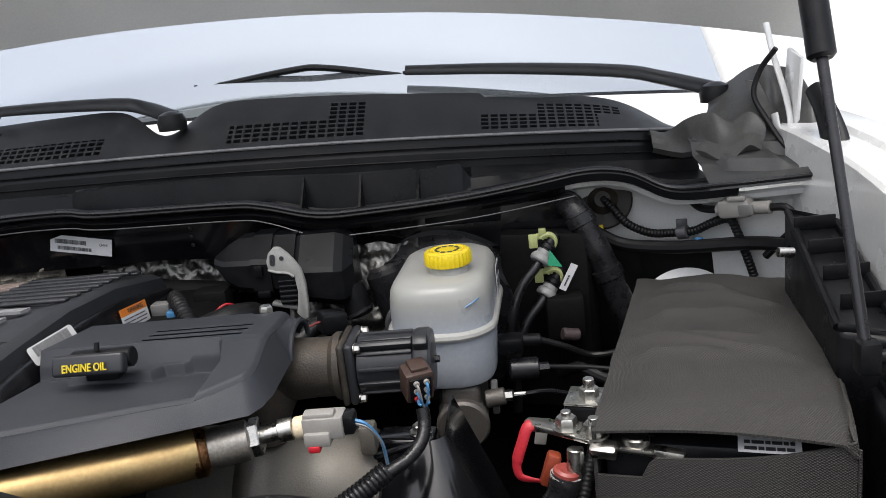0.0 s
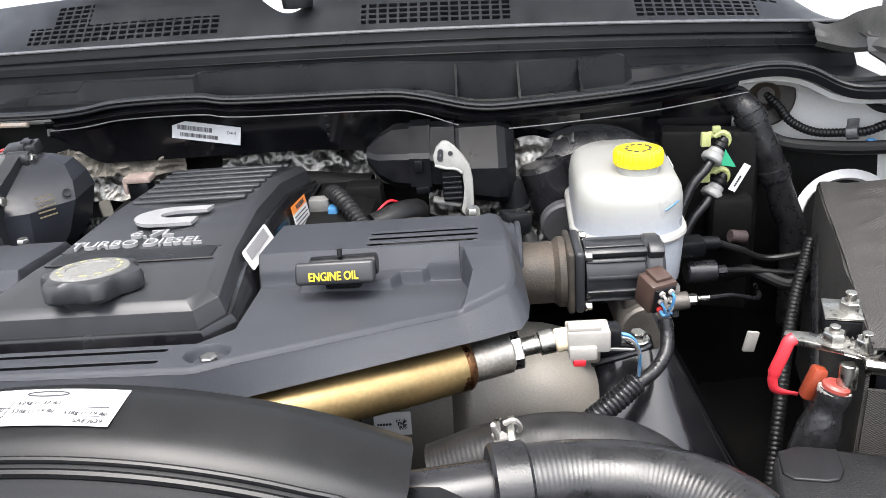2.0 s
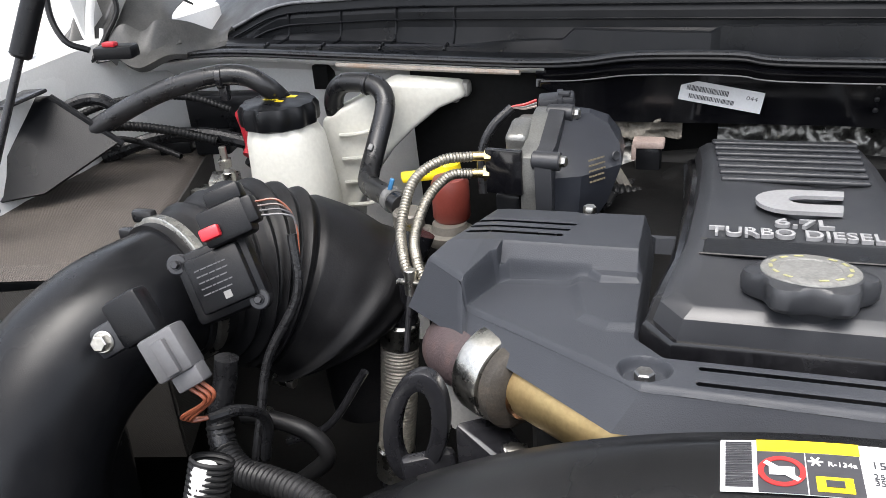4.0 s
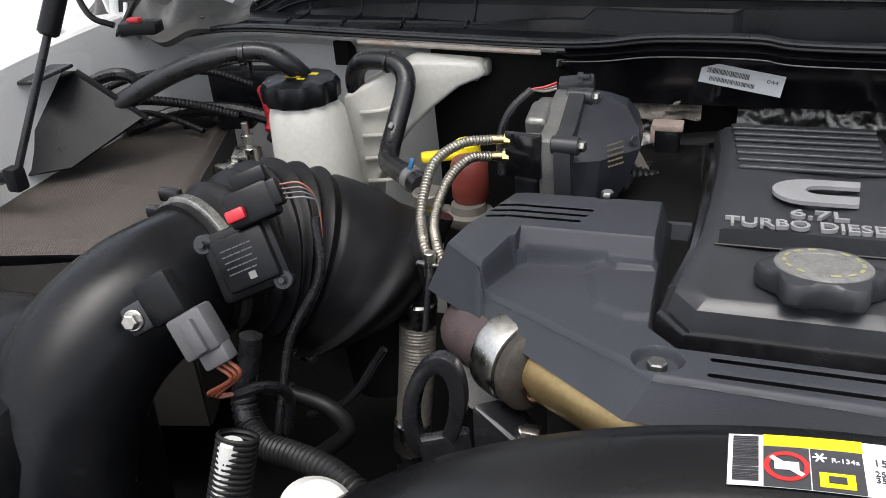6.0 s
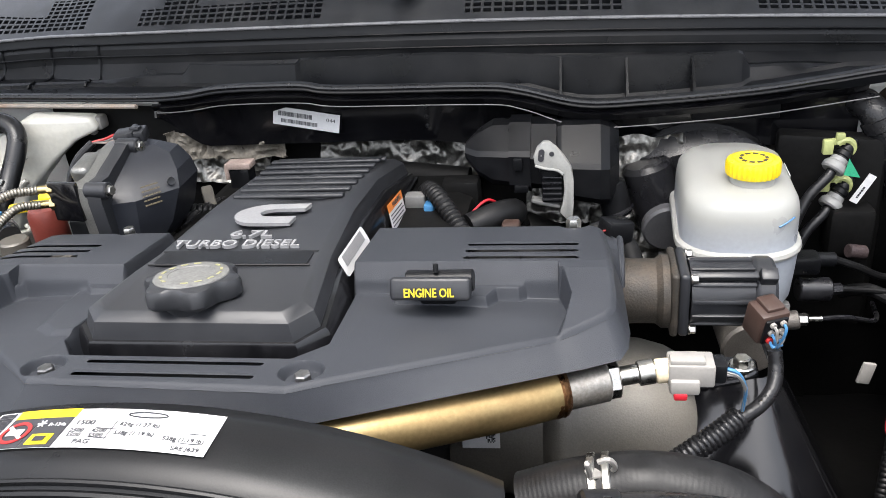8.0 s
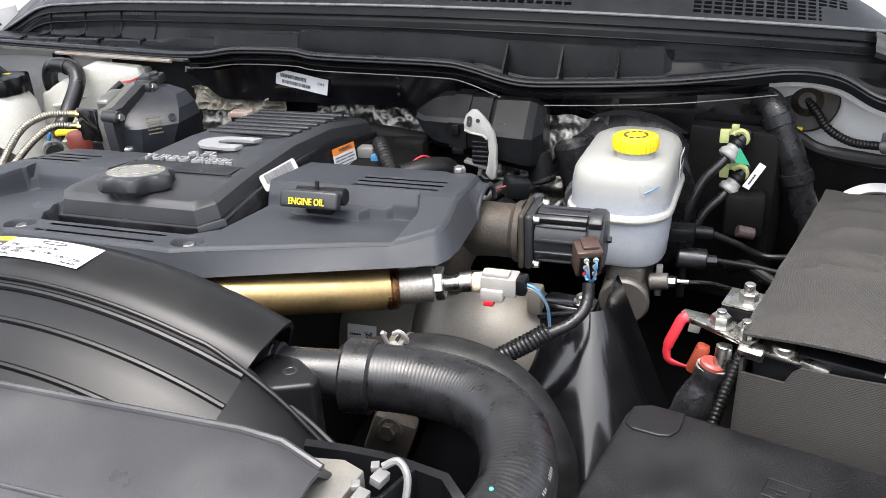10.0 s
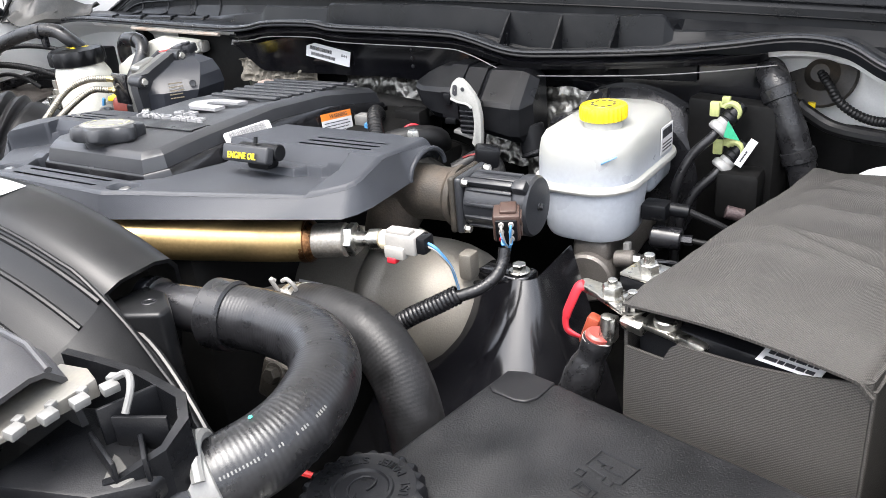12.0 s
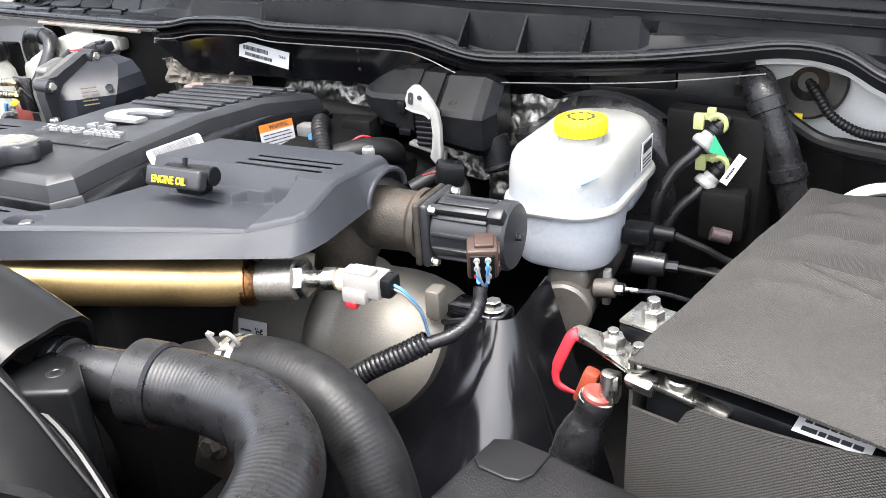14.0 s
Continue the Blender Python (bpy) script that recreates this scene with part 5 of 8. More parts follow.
part("bracket", prism([(0.236, 0.650), (0.230, 0.614), (0.262, 0.604), (0.290, 0.617), (0.288, 0.630), (0.262, 0.648)], 1.13, 1.240, 0.004, 3), SHROUD, shroud)
part("bracket_hole", lathe([(0.006, 0), (0.0055, 0.0006), (0.0035, 0.0006), (0.003, 0.0002)], Matrix.Translation((0.264, 0.629, 1.240)), 20, cap=False), SATIN, shroud)
TAIL = Vector((math.cos(radians(40)), 0, -math.sin(radians(40))))
part("ring_tail", thicken(loft([[shroud_pt(radians(26), r, y) + TAIL * d + Vector((0, -0.10 * d, 0)) for r, y in prof[6:]] for d in (0, 0.02, 0.05, 0.09, 0.14, 0.2)], closed=False), 0.004), SHROUD, shroud)
part("edge_bead", tube([shroud_pt(radians(a), 0.4885, 0.605) for a in range(-46, 26, 3)] + [shroud_pt(radians(26), 0.4885, 0.605) + TAIL * d + Vector((0, -0.10 * d, 0)) for d in (0.03, 0.07, 0.12, 0.2)], 0.0020, 8, 3), SHROUD, shroud)

# ---- front corner: lamp mount, latch, grey shield ----
lamp = thing("headlamp_mount", (0.40, 0.46, 1.15), "black ribbed plastic headlamp mount with a white latch", "headlamp mount")
part("floor", prism([(0.350, 0.505), (0.388, 0.520), (0.424, 0.522), (0.436, 0.508), (0.438, 0.482), (0.420, 0.455), (0.36, 0.43)], 1.220, lambda x, y: 1.246 - 0.3 * max(0, x - 0.40), 0.003), BLACK, lamp)
RAIL = [(0.345, 0.510, 1.284), (0.368, 0.516, 1.280), (0.388, 0.527, 1.270), (0.424, 0.527, 1.263), (0.439, 0.514, 1.258), (0.440, 0.494, 1.250), (0.424, 0.472, 1.240), (0.405, 0.452, 1.236)]
bm = thicken(loft([[Vector(p), Vector(p) + Vector((0, 0, -0.05 if k < 5 else -0.03))] for k, p in enumerate(RAIL)], closed=False), 0.006)
part("rail", bm, BLACK, lamp, smooth=20)
for x, y, z, ln, hh, r in ((0.399, 0.505, 1.250, 0.036, 0.034, 70), (0.414, 0.500, 1.246, 0.034, 0.030, 25), (0.425, 0.490, 1.240, 0.026, 0.022, -35), (0.405, 0.478, 1.242, 0.040, 0.020, -20)):
    part("rib", box((x, y, z), (ln, 0.003, hh), 0.001, pose(0, 0, 0, 0, 0, r)), BLACK, lamp)
part("worn_panel", box((0.400, 0.470, 1.236), (0.050, 0.036, 0.006), 0.002, pose(0, 0, 0, 6, 4, -20)), mat("worn_grey_panel", (0.05, 0.049, 0.046), 0.5, var=0.2, dirt=(0.2, 0.19, 0.17), dirt_amount=0.4), lamp, "worn dusty grey panel")
part("shield", prism([(0.345, 0.430), (0.371, 0.432), (0.386, 0.498), (0.372, 0.503), (0.350, 0.500)], 1.268, lambda x, y: 1.2805 - 0.15 * (0.50 - y), 0.002), mat("grey_shield", (0.11, 0.106, 0.096), 0.5, var=0.12, dirt=(0.2, 0.16, 0.10), dirt_amount=0.5), lamp, "stained pale grey shield")
for k in range(4):
    c = Vector((0.394, 0.500, 1.275)).lerp(Vector((0.382, 0.448, 1.276)), k / 3)
    part("latch", join(box(c, (0.0075, 0.010, 0.006), 0.001, pose(0, 0, 0, 0, 10, -15 + 8 * k)), box(c + Vector((-0.005, 0.006, 0.002)), (0.005, 0.006, 0.004), 0.0008, pose(0, 0, 0, 0, 0, 20))), MATS["latch_grey"], lamp, "white plastic latch")
part("cable_loop", tube([(0.394, 0.505, 1.279), (0.402, 0.508, 1.282), (0.409, 0.503, 1.277), (0.410, 0.495, 1.265)], 0.0022, 8), MATS["latch_grey"], lamp)
part("side_wall", thicken(loft([[(0.240, 0.608, 1.242), (0.240, 0.600, 1.10)], [(0.290, 0.608, 1.210), (0.290, 0.598, 1.10)], [(0.365, 0.583, 1.160), (0.365, 0.580, 1.05)], [(0.405, 0.565, 1.10), (0.405, 0.565, 1.0)]], closed=False), 0.004), SHROUD, shroud)
for r, y in ((0.482, 0.6020), (0.463, 0.5855), (0.446, 0.5555)):
    part("ridge", tube([shroud_pt(radians(a), r, y) for a in range(-46, 27, 3)], 0.0028, 8), SHROUD, shroud)
part("wall_edge", tube([(0.240, 0.608, 1.242), (0.290, 0.608, 1.210), (0.365, 0.583, 1.160), (0.405, 0.565, 1.10)], 0.0028, 8, 6), SHROUD, shroud)

# power steering reservoir
ps = thing("power_steering_reservoir", (0.494, 0.588, 1.08), "white fluid reservoir with a scalloped black cap", "fluid reservoir")
part("bottle", loft([ring_rr(0.500, 0.585, 0.040, 0.040, 0.038, 1.06), ring_rr(0.506, 0.583, 0.052, 0.048, 0.045, 1.09), ring_rr(0.506, 0.583, 0.052, 0.048, 0.045, 1.128), ring_rr(0.497, 0.587, 0.034, 0.034, 0.033, 1.148)]), NATURAL, ps)
rings = []
for r, z, lob in ((0.036, 1.146, 0.0), (0.0395, 1.148, 0.0020), (0.0405, 1.151, 0.0024), (0.0405, 1.164, 0.0024), (0.0390, 1.1675, 0.0018), (0.0360, 1.169, 0), (0.0340, 1.1683, 0), (0.0215, 1.1683, 0), (0.0205, 1.1700, 0), (0.0185, 1.1700, 0), (0.0175, 1.1683, 0), (0.001, 1.1683, 0)):
    rings.append([(0.494 + (r + lob * math.cos(22 * q * 2 * math.pi / 192)) * math.cos(q * 2 * math.pi / 192), 0.588 + (r + lob * math.cos(22 * q * 2 * math.pi / 192)) * math.sin(q * 2 * math.pi / 192), z) for q in range(192)])
pcap = part("cap", loft(rings), BLACK, ps, "scalloped black screw cap")
for k, ch in enumerate("USE POWER STEERING FLUID"):
    if ch != " ":
        a0 = radians(18 + k * 10.2)
        m = Matrix.Translation((0.494 + 0.0285 * math.cos(a0), 0.588 + 0.0285 * math.sin(a0), 1.1685)) @ pose(0, 0, 0, 0, 0, math.degrees(a0) + 90)
        part("lettering", letters(ch, 0.0042 if ch != "I" else 0.0012, 0.0014, m, 0.0062), BLACK, pcap)
part("emblem", tube([(0.494 + 0.0185 * math.cos(a) * 0.55 * math.sin(a * 0.5 + 0.4) , 0.588 + 0.012 * math.sin(a), 1.1692) for a in [radians(30 * q) for q in range(12)]], 0.0009, 6, 3), BLACK, pcap)

# ---- fuse box ----
fbox = thing("fuse_box", (0.60, 0.66, 0.98), "black plastic fuse box with a moulded emblem outline", "fuse box")
part("lid", prism([(0.470, 0.640), (0.545, 0.535), (0.810, 0.665), (0.790, 0.705), (0.745, 0.729), (0.552, 0.778), (0.508, 0.781), (0.500, 0.772)], 1.095, lambda x, y: 1.149 - 0.02 * (0.78 - y), 0.007, 4), mat("pebbled_black", (0.0065, 0.0067, 0.0075), 0.38, var=0.3, scale=25, bump=0.55, bump_scale=650, dirt=(0.05, 0.048, 0.044), dirt_amount=0.12, spec=0.35), fbox)
part("base", prism([(0.480, 0.640), (0.545, 0.550), (0.795, 0.668), (0.775, 0.70), (0.735, 0.72), (0.555, 0.768), (0.512, 0.770)], 0.98, 1.098, 0.004), BLACK, fbox)
part("corner_tab", prism([(0.5045, 0.7765), (0.5000, 0.752), (0.506, 0.745), (0.528, 0.741), (0.537, 0.7425), (0.544, 0.752), (0.548, 0.776), (0.520, 0.7815)], 1.140, 1.1502, 0.0015, 3), mat("smooth_black", (0.006, 0.006, 0.007), 0.45, spec=0.3), fbox, "smooth corner tab")


def ridge_outline(points, r=0.0008):
    """A moulded line along a closed outline on the lid."""
    return tube([Vector((x, y, 1.1492 - 0.02 * (0.78 - y))) for x, y in points + points[:1]], r, 6, 1, True, True)


part("emblem", ridge_outline([(0.611, 0.714), (0.641, 0.706), (0.635, 0.687), (0.630, 0.6865), (0.6285, 0.682), (0.622, 0.684), (0.623, 0.689), (0.606, 0.695)]), BLACK, fbox)
part("emblem", ridge_outline([(0.6115, 0.7035), (0.624, 0.7005), (0.622, 0.697), (0.634, 0.694), (0.6165, 0.6975), (0.6185, 0.7005)], 0.0006), BLACK, fbox)
part("emblem", ridge_outline([(0.610, 0.679), (0.623, 0.673), (0.621, 0.665), (0.606, 0.668)]), BLACK, fbox)
part("emblem", ridge_outline([(0.6115, 0.676), (0.619, 0.673), (0.618, 0.668), (0.610, 0.670)], 0.0006), BLACK, fbox)
part("emblem", ridge_outline([(0.603, 0.690), (0.609, 0.6885), (0.608, 0.683), (0.602, 0.685)], 0.0007), BLACK, fbox)

# ---- batteries in woven jackets ----
def woven(name, flat, color=(0.031, 0.0288, 0.0262)):
    m = mat(name, color, 0.70, var=0.15, scale=9, dirt=(0.075, 0.069, 0.06), dirt_amount=0.3)
    nt = m.node_tree
    n, l = nt.nodes, nt.links
    tc, sep, com = n.new("ShaderNodeTexCoord"), n.new("ShaderNodeSeparateXYZ"), n.new("ShaderNodeCombineXYZ")
    l.new(tc.outputs["Object"], sep.inputs[0])
    along, u, v = [n.new("ShaderNodeMath") for _ in range(3)]
    v.operation = "SUBTRACT"
    l.new(sep.outputs["X"], along.inputs[0])
    if flat:
        along.inputs[1].default_value = 0.0
    else:
        l.new(sep.outputs["Y"], along.inputs[1])
    for node in (u, v):  # threads cross at a slant
        l.new(along.outputs[0], node.inputs[0])
        l.new(sep.outputs["Y" if flat else "Z"], node.inputs[1])
    l.new(u.outputs[0], com.inputs["X"])
    l.new(v.outputs[0], com.inputs["Y"])
    vo = n.new("ShaderNodeTexVoronoi")
    vo.voronoi_dimensions = "2D"
    vo.inputs["Scale"].default_value, vo.inputs["Randomness"].default_value = 450, 0.18
    l.new(com.outputs[0], vo.inputs["Vector"])
    bp = n.new("ShaderNodeBump")
    bp.inputs["Strength"].default_value, bp.inputs["Distance"].default_value = 0.7, 0.0012
    bp.invert = True
    l.new(vo.outputs["Distance"], bp.inputs["Height"])
    l.new(bp.outputs[0], n["Principled BSDF"].inputs["Normal"])
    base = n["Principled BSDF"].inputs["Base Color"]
    # shade between threads painted into the colour: dark gaps, lighter crowns
    pit_shade = n.new("ShaderNodeMapRange")
    pit_shade.inputs["From Min"].default_value, pit_shade.inputs["From Max"].default_value = 0.15, 0.60
    pit_shade.inputs["To Min"].default_value, pit_shade.inputs["To Max"].default_value = 1.32, 0.52
    l.new(vo.outputs["Distance"], pit_shade.inputs["Value"])
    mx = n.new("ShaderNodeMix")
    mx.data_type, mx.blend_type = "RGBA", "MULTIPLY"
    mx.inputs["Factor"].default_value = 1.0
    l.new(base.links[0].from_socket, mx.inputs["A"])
    l.new(pit_shade.outputs[0], mx.inputs["B"])
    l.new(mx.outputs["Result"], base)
    return m


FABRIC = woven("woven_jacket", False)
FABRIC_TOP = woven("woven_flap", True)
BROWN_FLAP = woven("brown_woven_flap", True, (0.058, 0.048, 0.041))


def lerp4(c, u, v):
    """Bilinear place in a quad: c = front left, front right, back right, back left."""
    a = Vector(c[0]).lerp(Vector(c[1]), u)
    b = Vector(c[3]).lerp(Vector(c[2]), u)
    return a.lerp(b, v)


def jacket(corners, z_top, z_low, label, waves, lift, cloth):
    fl, fr, br, bl = corners
    t = thing("battery", (*((Vector(fl) + Vector(br)) / 2), z_low), label, "battery", "truck batteries")
    inset = [lerp4(corners, u, v) for u, v in ((0.03, 0.02), (0.97, 0.02), (0.97, 0.98), (0.03, 0.98))]
    part("case", prism([p[:] for p in inset], z_low, z_top - 0.020, 0.004), BLACK, t, "black battery case")
    for k, (a, b) in enumerate(((fl, fr), (fr, br), (br, bl), (bl, fl))):
        A, B = Vector(a), Vector(b)
        nrm = Vector(((B - A).y, -(B - A).x)).normalized()
        rows = []
        for i in range(33):
            f = i / 32
            p = A.lerp(B, f)
            top = z_top - 0.004
            if k == 0:
                top = z_top - 0.028 + 0.024 * f ** 3 - (0.018 * (1 - smooth(0.20, 0.23, f)) if lift else 0)
            bulge = 0.006 * math.sin(math.pi * f)
            rows.append([(p.x + nrm.x * (bulge * math.sin(math.pi * s) + 0.002 * noise.noise((p.x * 20, p.y * 20, s * 4))), p.y + nrm.y * (bulge * math.sin(math.pi * s)), z_low + (top - z_low) * s) for s in [q / 12 for q in range(13)]])
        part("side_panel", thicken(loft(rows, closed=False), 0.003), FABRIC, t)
    rows = []
    for i in range(81):
        u = i / 80
        row = []
        for k in range(101):
            v = k / 100
            p = lerp4(corners, -0.01 + 1.02 * u, -0.015 + 1.03 * v)
            wv = waves * 0.5 * noise.noise((u * 4, v * 4, 1.5)) + waves * 0.12 * noise.noise((u * 14, v * 18, 4.5))
            for q in range(6):  # folds across the flap
                vk = 0.34 + 0.105 * q + 0.05 * math.sin(u * 3.2 + q * 1.7) - 0.05 * u
                lo, hi = 0.05 + 0.08 * math.sin(q * 2.3) ** 2, 0.62 + 0.3 * math.sin(q * 1.9) ** 2
                wv += waves * (0.75 + 0.35 * math.sin(q * 2.9)) * math.exp(-abs((v - vk) / 0.020) ** 1.5) * smooth(lo, lo + 0.15, u) * (1 - smooth(hi - 0.2, hi, u))
            edge = 0.008 * (smooth(0.94, 1.0, u) + smooth(0.965, 1.0, v) + (0 if lift else smooth(0.06, 0.0, u)))
            front = -0.006 * smooth(0.12, 0.0, v) if lift else -0.012 * smooth(0.03, 0.0, v)
            row.append((p.x, p.y, z_top + wv * smooth(0.0, 0.14, v) - edge + front + (0.006 * math.sin(math.pi * u) if lift else 0)))
        rows.append(row)
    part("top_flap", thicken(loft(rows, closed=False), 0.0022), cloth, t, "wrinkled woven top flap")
    return t


bat = jacket([(0.590, 0.826), (0.771, 0.779), (0.866, 1.125), (0.680, 1.170)], 1.214, 0.97, "battery in a dark woven insulating jacket with an open flap", 0.0085, True, FABRIC_TOP)
MB = plane_at((0.718, 0.806, 1.1955), (0.181, -0.047, 0), (0.05, 0.19, 0.02))
part("battery_label", slab(0, 0, 0.045, 0.022, MB), LABEL, bat, "white battery label")
part("print", lines(MB @ Matrix.Translation((0, 0, 0.0004)), -0.018, 0.002, 0.036, 2, 0.008, 0.004, 8), INK, bat)
part("seam", tube([(0.772, 0.7765, 1.204), (0.7725, 0.776, 1.10), (0.7725, 0.776, 0.99)], 0.0016, 6), FABRIC, bat)
bat2 = jacket([(-0.850, 0.872), (-0.605, 0.930), (-0.748, 1.285), (-0.955, 1.245)], 1.212, 0.97, "battery in a dark brown woven jacket beside the air box", 0.0022, False, BROWN_FLAP)

# terminals
term = thing("battery_terminal", (0.585, 0.845, 1.19), "zinc-plated battery busbar with nuts and a red boot", "battery terminal")
part("busbar", prism([(0.534, 0.862), (0.538, 0.869), (0.556, 0.866), (0.580, 0.858), (0.600, 0.846), (0.600, 0.828), (0.584, 0.826), (0.570, 0.836), (0.552, 0.848), (0.538, 0.854)], 1.1935, lambda x, y: 1.1985 - 0.06 * (x - 0.56), 0.0012), STEEL, term)
part("busbar", join(join(box((0.596, 0.826, 1.189), (0.022, 0.014, 0.012), 0.003, pose(0, 0, 0, 25, 0, -20)), box((0.620, 0.828, 1.1915), (0.034, 0.024, 0.005), 0.0015, pose(0, 0, 0, 6, 4, -16))), join(rod((0.622, 0.828, 1.190), (0.622, 0.828, 1.199), 0.011, 20), box((0.646, 0.821, 1.187), (0.026, 0.020, 0.009), 0.003, pose(0, 0, 0, 0, 6, -16)))), STEEL, term, "bent zinc-plated clamp plate")
for x, y, z in ((0.569, 0.849, 1.1985), (0.590, 0.838, 1.1970)):
    part("nut", join(lathe([(0.0092, 0), (0.0092, 0.008), (0.0080, 0.0095)], Matrix.Translation((x, y, z)), 6), rod((x, y, z), (x, y, z + 0.0145), 0.0042, 12)), STEEL, term, "hex nut on a stud")
    part("washer", lathe([(0.0125, 0), (0.0125, 0.002), (0.005, 0.002)], Matrix.Translation((x, y, z - 0.0012)), 24), STEEL, term)
strap = [(0.541, 0.856, 1.199), (0.536, 0.855, 1.196), (0.531, 0.853, 1.184), (0.526, 0.852, 1.170), (0.525, 0.851, 1.160), (0.529, 0.850, 1.153), (0.545, 0.848, 1.150)]
part("boot", tube(strap, lambda d, f: 0.0052 - 0.0010 * smooth(0.50, 0.56, f) - 0.0018 * smooth(0.75, 0.95, f), 14, 10, squash=0.55), mat("red_strap", (0.40, 0.02, 0.03), 0.42, var=0.12), term, "red rubber terminal strap")
part("fuse_block", box((0.553, 0.840, 1.166), (0.012, 0.012, 0.030), 0.003, pose(0, 0, 0, 0, 18)), mat("red_brown_block", (0.20, 0.035, 0.015), 0.4), term, "red-brown fuse block")
part("post", join(rod((0.571, 0.826, 1.164), (0.573, 0.828, 1.190), 0.0062, 16), box((0.577, 0.829, 1.178), (0.007, 0.012, 0.022), 0.002)), STEEL, term)
part("lug", lathe([(0.0090, 0), (0.0108, 0.002), (0.0108, 0.006), (0.0085, 0.008), (0.0065, 0.007)], axis_matrix((0.564, 0.826, 1.166), (0.568, 0.826, 1.182)), 24), mat("red_lug", (0.26, 0.05, 0.04), 0.45), term, "red cable lug ring")
part("lug_rim", lathe([(0.0108, -0.003), (0.0128, -0.002), (0.0128, 0.002), (0.0112, 0.003)], axis_matrix((0.564, 0.826, 1.166), (0.568, 0.826, 1.182)), 24), WHITECON, term)
mega = thing("main_fuse", (0.592, 0.878, 1.19), "black main fuse holder marked 250A with a bright nut", "fuse")
part("holder", box((0.588, 0.877, 1.196), (0.034, 0.030, 0.024), 0.003, pose(0, 0, 0, 0, 0, -15)), BLACK, mega)
part("plate", box((0.590, 0.879, 1.2095), (0.036, 0.034, 0.003), 0.001, pose(0, 0, 0, 0, 0, -15)), STEEL, mega)
part("nut", join(lathe([(0.0085, 0), (0.0085, 0.008), (0.0075, 0.009)], Matrix.Translation((0.591, 0.876, 1.211)), 6), rod((0.591, 0.876, 1.211), (0.591, 0.876, 1.228), 0.0048, 12)), STEEL, mega)
part("lettering", letters("250A", 0.016, 0.0006, plane_at((0.584, 0.8615, 1.192), (1, -0.27, 0), (0, 0.1, 1)), 0.006), PALE, mega, "pale printed rating")
cable = thing("battery_cable", (0.552, 0.81, 1.0), "taped black battery cable in a corrugated sleeve", "cable")
part("taped_end", tube([(0.565, 0.826, 1.168), (0.562, 0.825, 1.158), (0.556, 0.823, 1.140), (0.549, 0.820, 1.118), (0.543, 0.816, 1.09)], lambda d, f: 0.0128 + 0.0040 * smooth(0.2, 0.5, f) + 0.0012 * noise.noise((d * 90, 2, 3)), 18, 10), TAPE, cable)
part("sleeve", corrugated([(0.546, 0.818, 1.105), (0.542, 0.810, 1.07), (0.540, 0.80, 1.0), (0.54, 0.80, 0.92)], 0.0145, 0.006, 0.12), LOOM, cable)
cable2 = thing("battery_cable", (0.64, 1.15, 1.1), "black taped cable running down to the battery tray", "cable")
part("loom", tube([(0.700, 1.135, 1.165), (0.675, 1.12, 1.172), (0.655, 1.08, 1.14), (0.63, 1.0, 1.08), (0.60, 0.93, 1.0), (0.58, 0.90, 0.92)], 0.011, 12), TAPE, cable2)
part("loom", corrugated([(0.66, 1.13, 1.16), (0.62, 1.06, 1.11), (0.585, 0.98, 1.04), (0.56, 0.92, 0.95)], 0.007, 0.005, 0.12), LOOM, cable2)
part("tag", box((0.548, 0.975, 1.125), (0.012, 0.004, 0.022), 0.001, pose(0, 0, 0, 0, 12, 10)), WHITECON, cable2, "white cable tag")
part("orange_wire", tube([(0.705, 1.14, 1.176), (0.690, 1.13, 1.178), (0.672, 1.115, 1.168)], 0.002, 6), RED, cable2)

# ---- behind the engine: box with lever, foil, looms ----
hbox = thing("control_box", (0.25, 1.21, 1.22), "black plastic control box with a pale locking lever", "control box")
def box_section(x, yf, yb, zt, zc, zb):
    return [(x, yb, zt), (x, yf + 0.55 * (yb - yf), zt), (x, yf + 0.004, zc + 0.004), (x, yf, zc - 0.002), (x, yf, zb + 0.010), (x, yf + 0.010, zb), (x, yb, zb)]


bm = loft([box_section(*r) for r in ((0.156, 1.188, 1.206, 1.278, 1.272, 1.258), (0.170, 1.179, 1.225, 1.288, 1.270, 1.242), (0.187, 1.174, 1.235, 1.296, 1.271, 1.232), (0.215, 1.172, 1.235, 1.297, 1.270, 1.228), (0.262, 1.170, 1.235, 1.296, 1.266, 1.225))])
bevelled(bm, 0.0022, 2, 25)
part("shell", bm, BLACK, hbox, smooth=14)
bm = loft([box_section(*r) for r in ((0.252, 1.172, 1.235, 1.290, 1.256, 1.228), (0.268, 1.165, 1.238, 1.294, 1.258, 1.216), (0.312, 1.164, 1.240, 1.294, 1.256, 1.208), (0.322, 1.170, 1.238, 1.290, 1.254, 1.206), (0.333, 1.190, 1.232, 1.282, 1.258, 1.210))])
bevelled(bm, 0.0028, 3, 25)
part("lid", bm, BLACK, hbox, smooth=14)
bm = loft([box_section(*r) for r in ((0.208, 1.1695, 1.236, 1.2995, 1.2725, 1.226), (0.233, 1.1685, 1.236, 1.2995, 1.2715, 1.224))])
bevelled(bm, 0.0015, 2, 25)
part("band", bm, BLACK, hbox, smooth=14)
part("band_clip", join(box((0.219, 1.167, 1.262), (0.010, 0.006, 0.014), 0.001), box((0.222, 1.167, 1.232), (0.016, 0.006, 0.008), 0.001)), BLACK, hbox)
part("tail", rod((0.322, 1.20, 1.225), (0.333, 1.195, 1.185), 0.018, 18), BLACK, hbox)
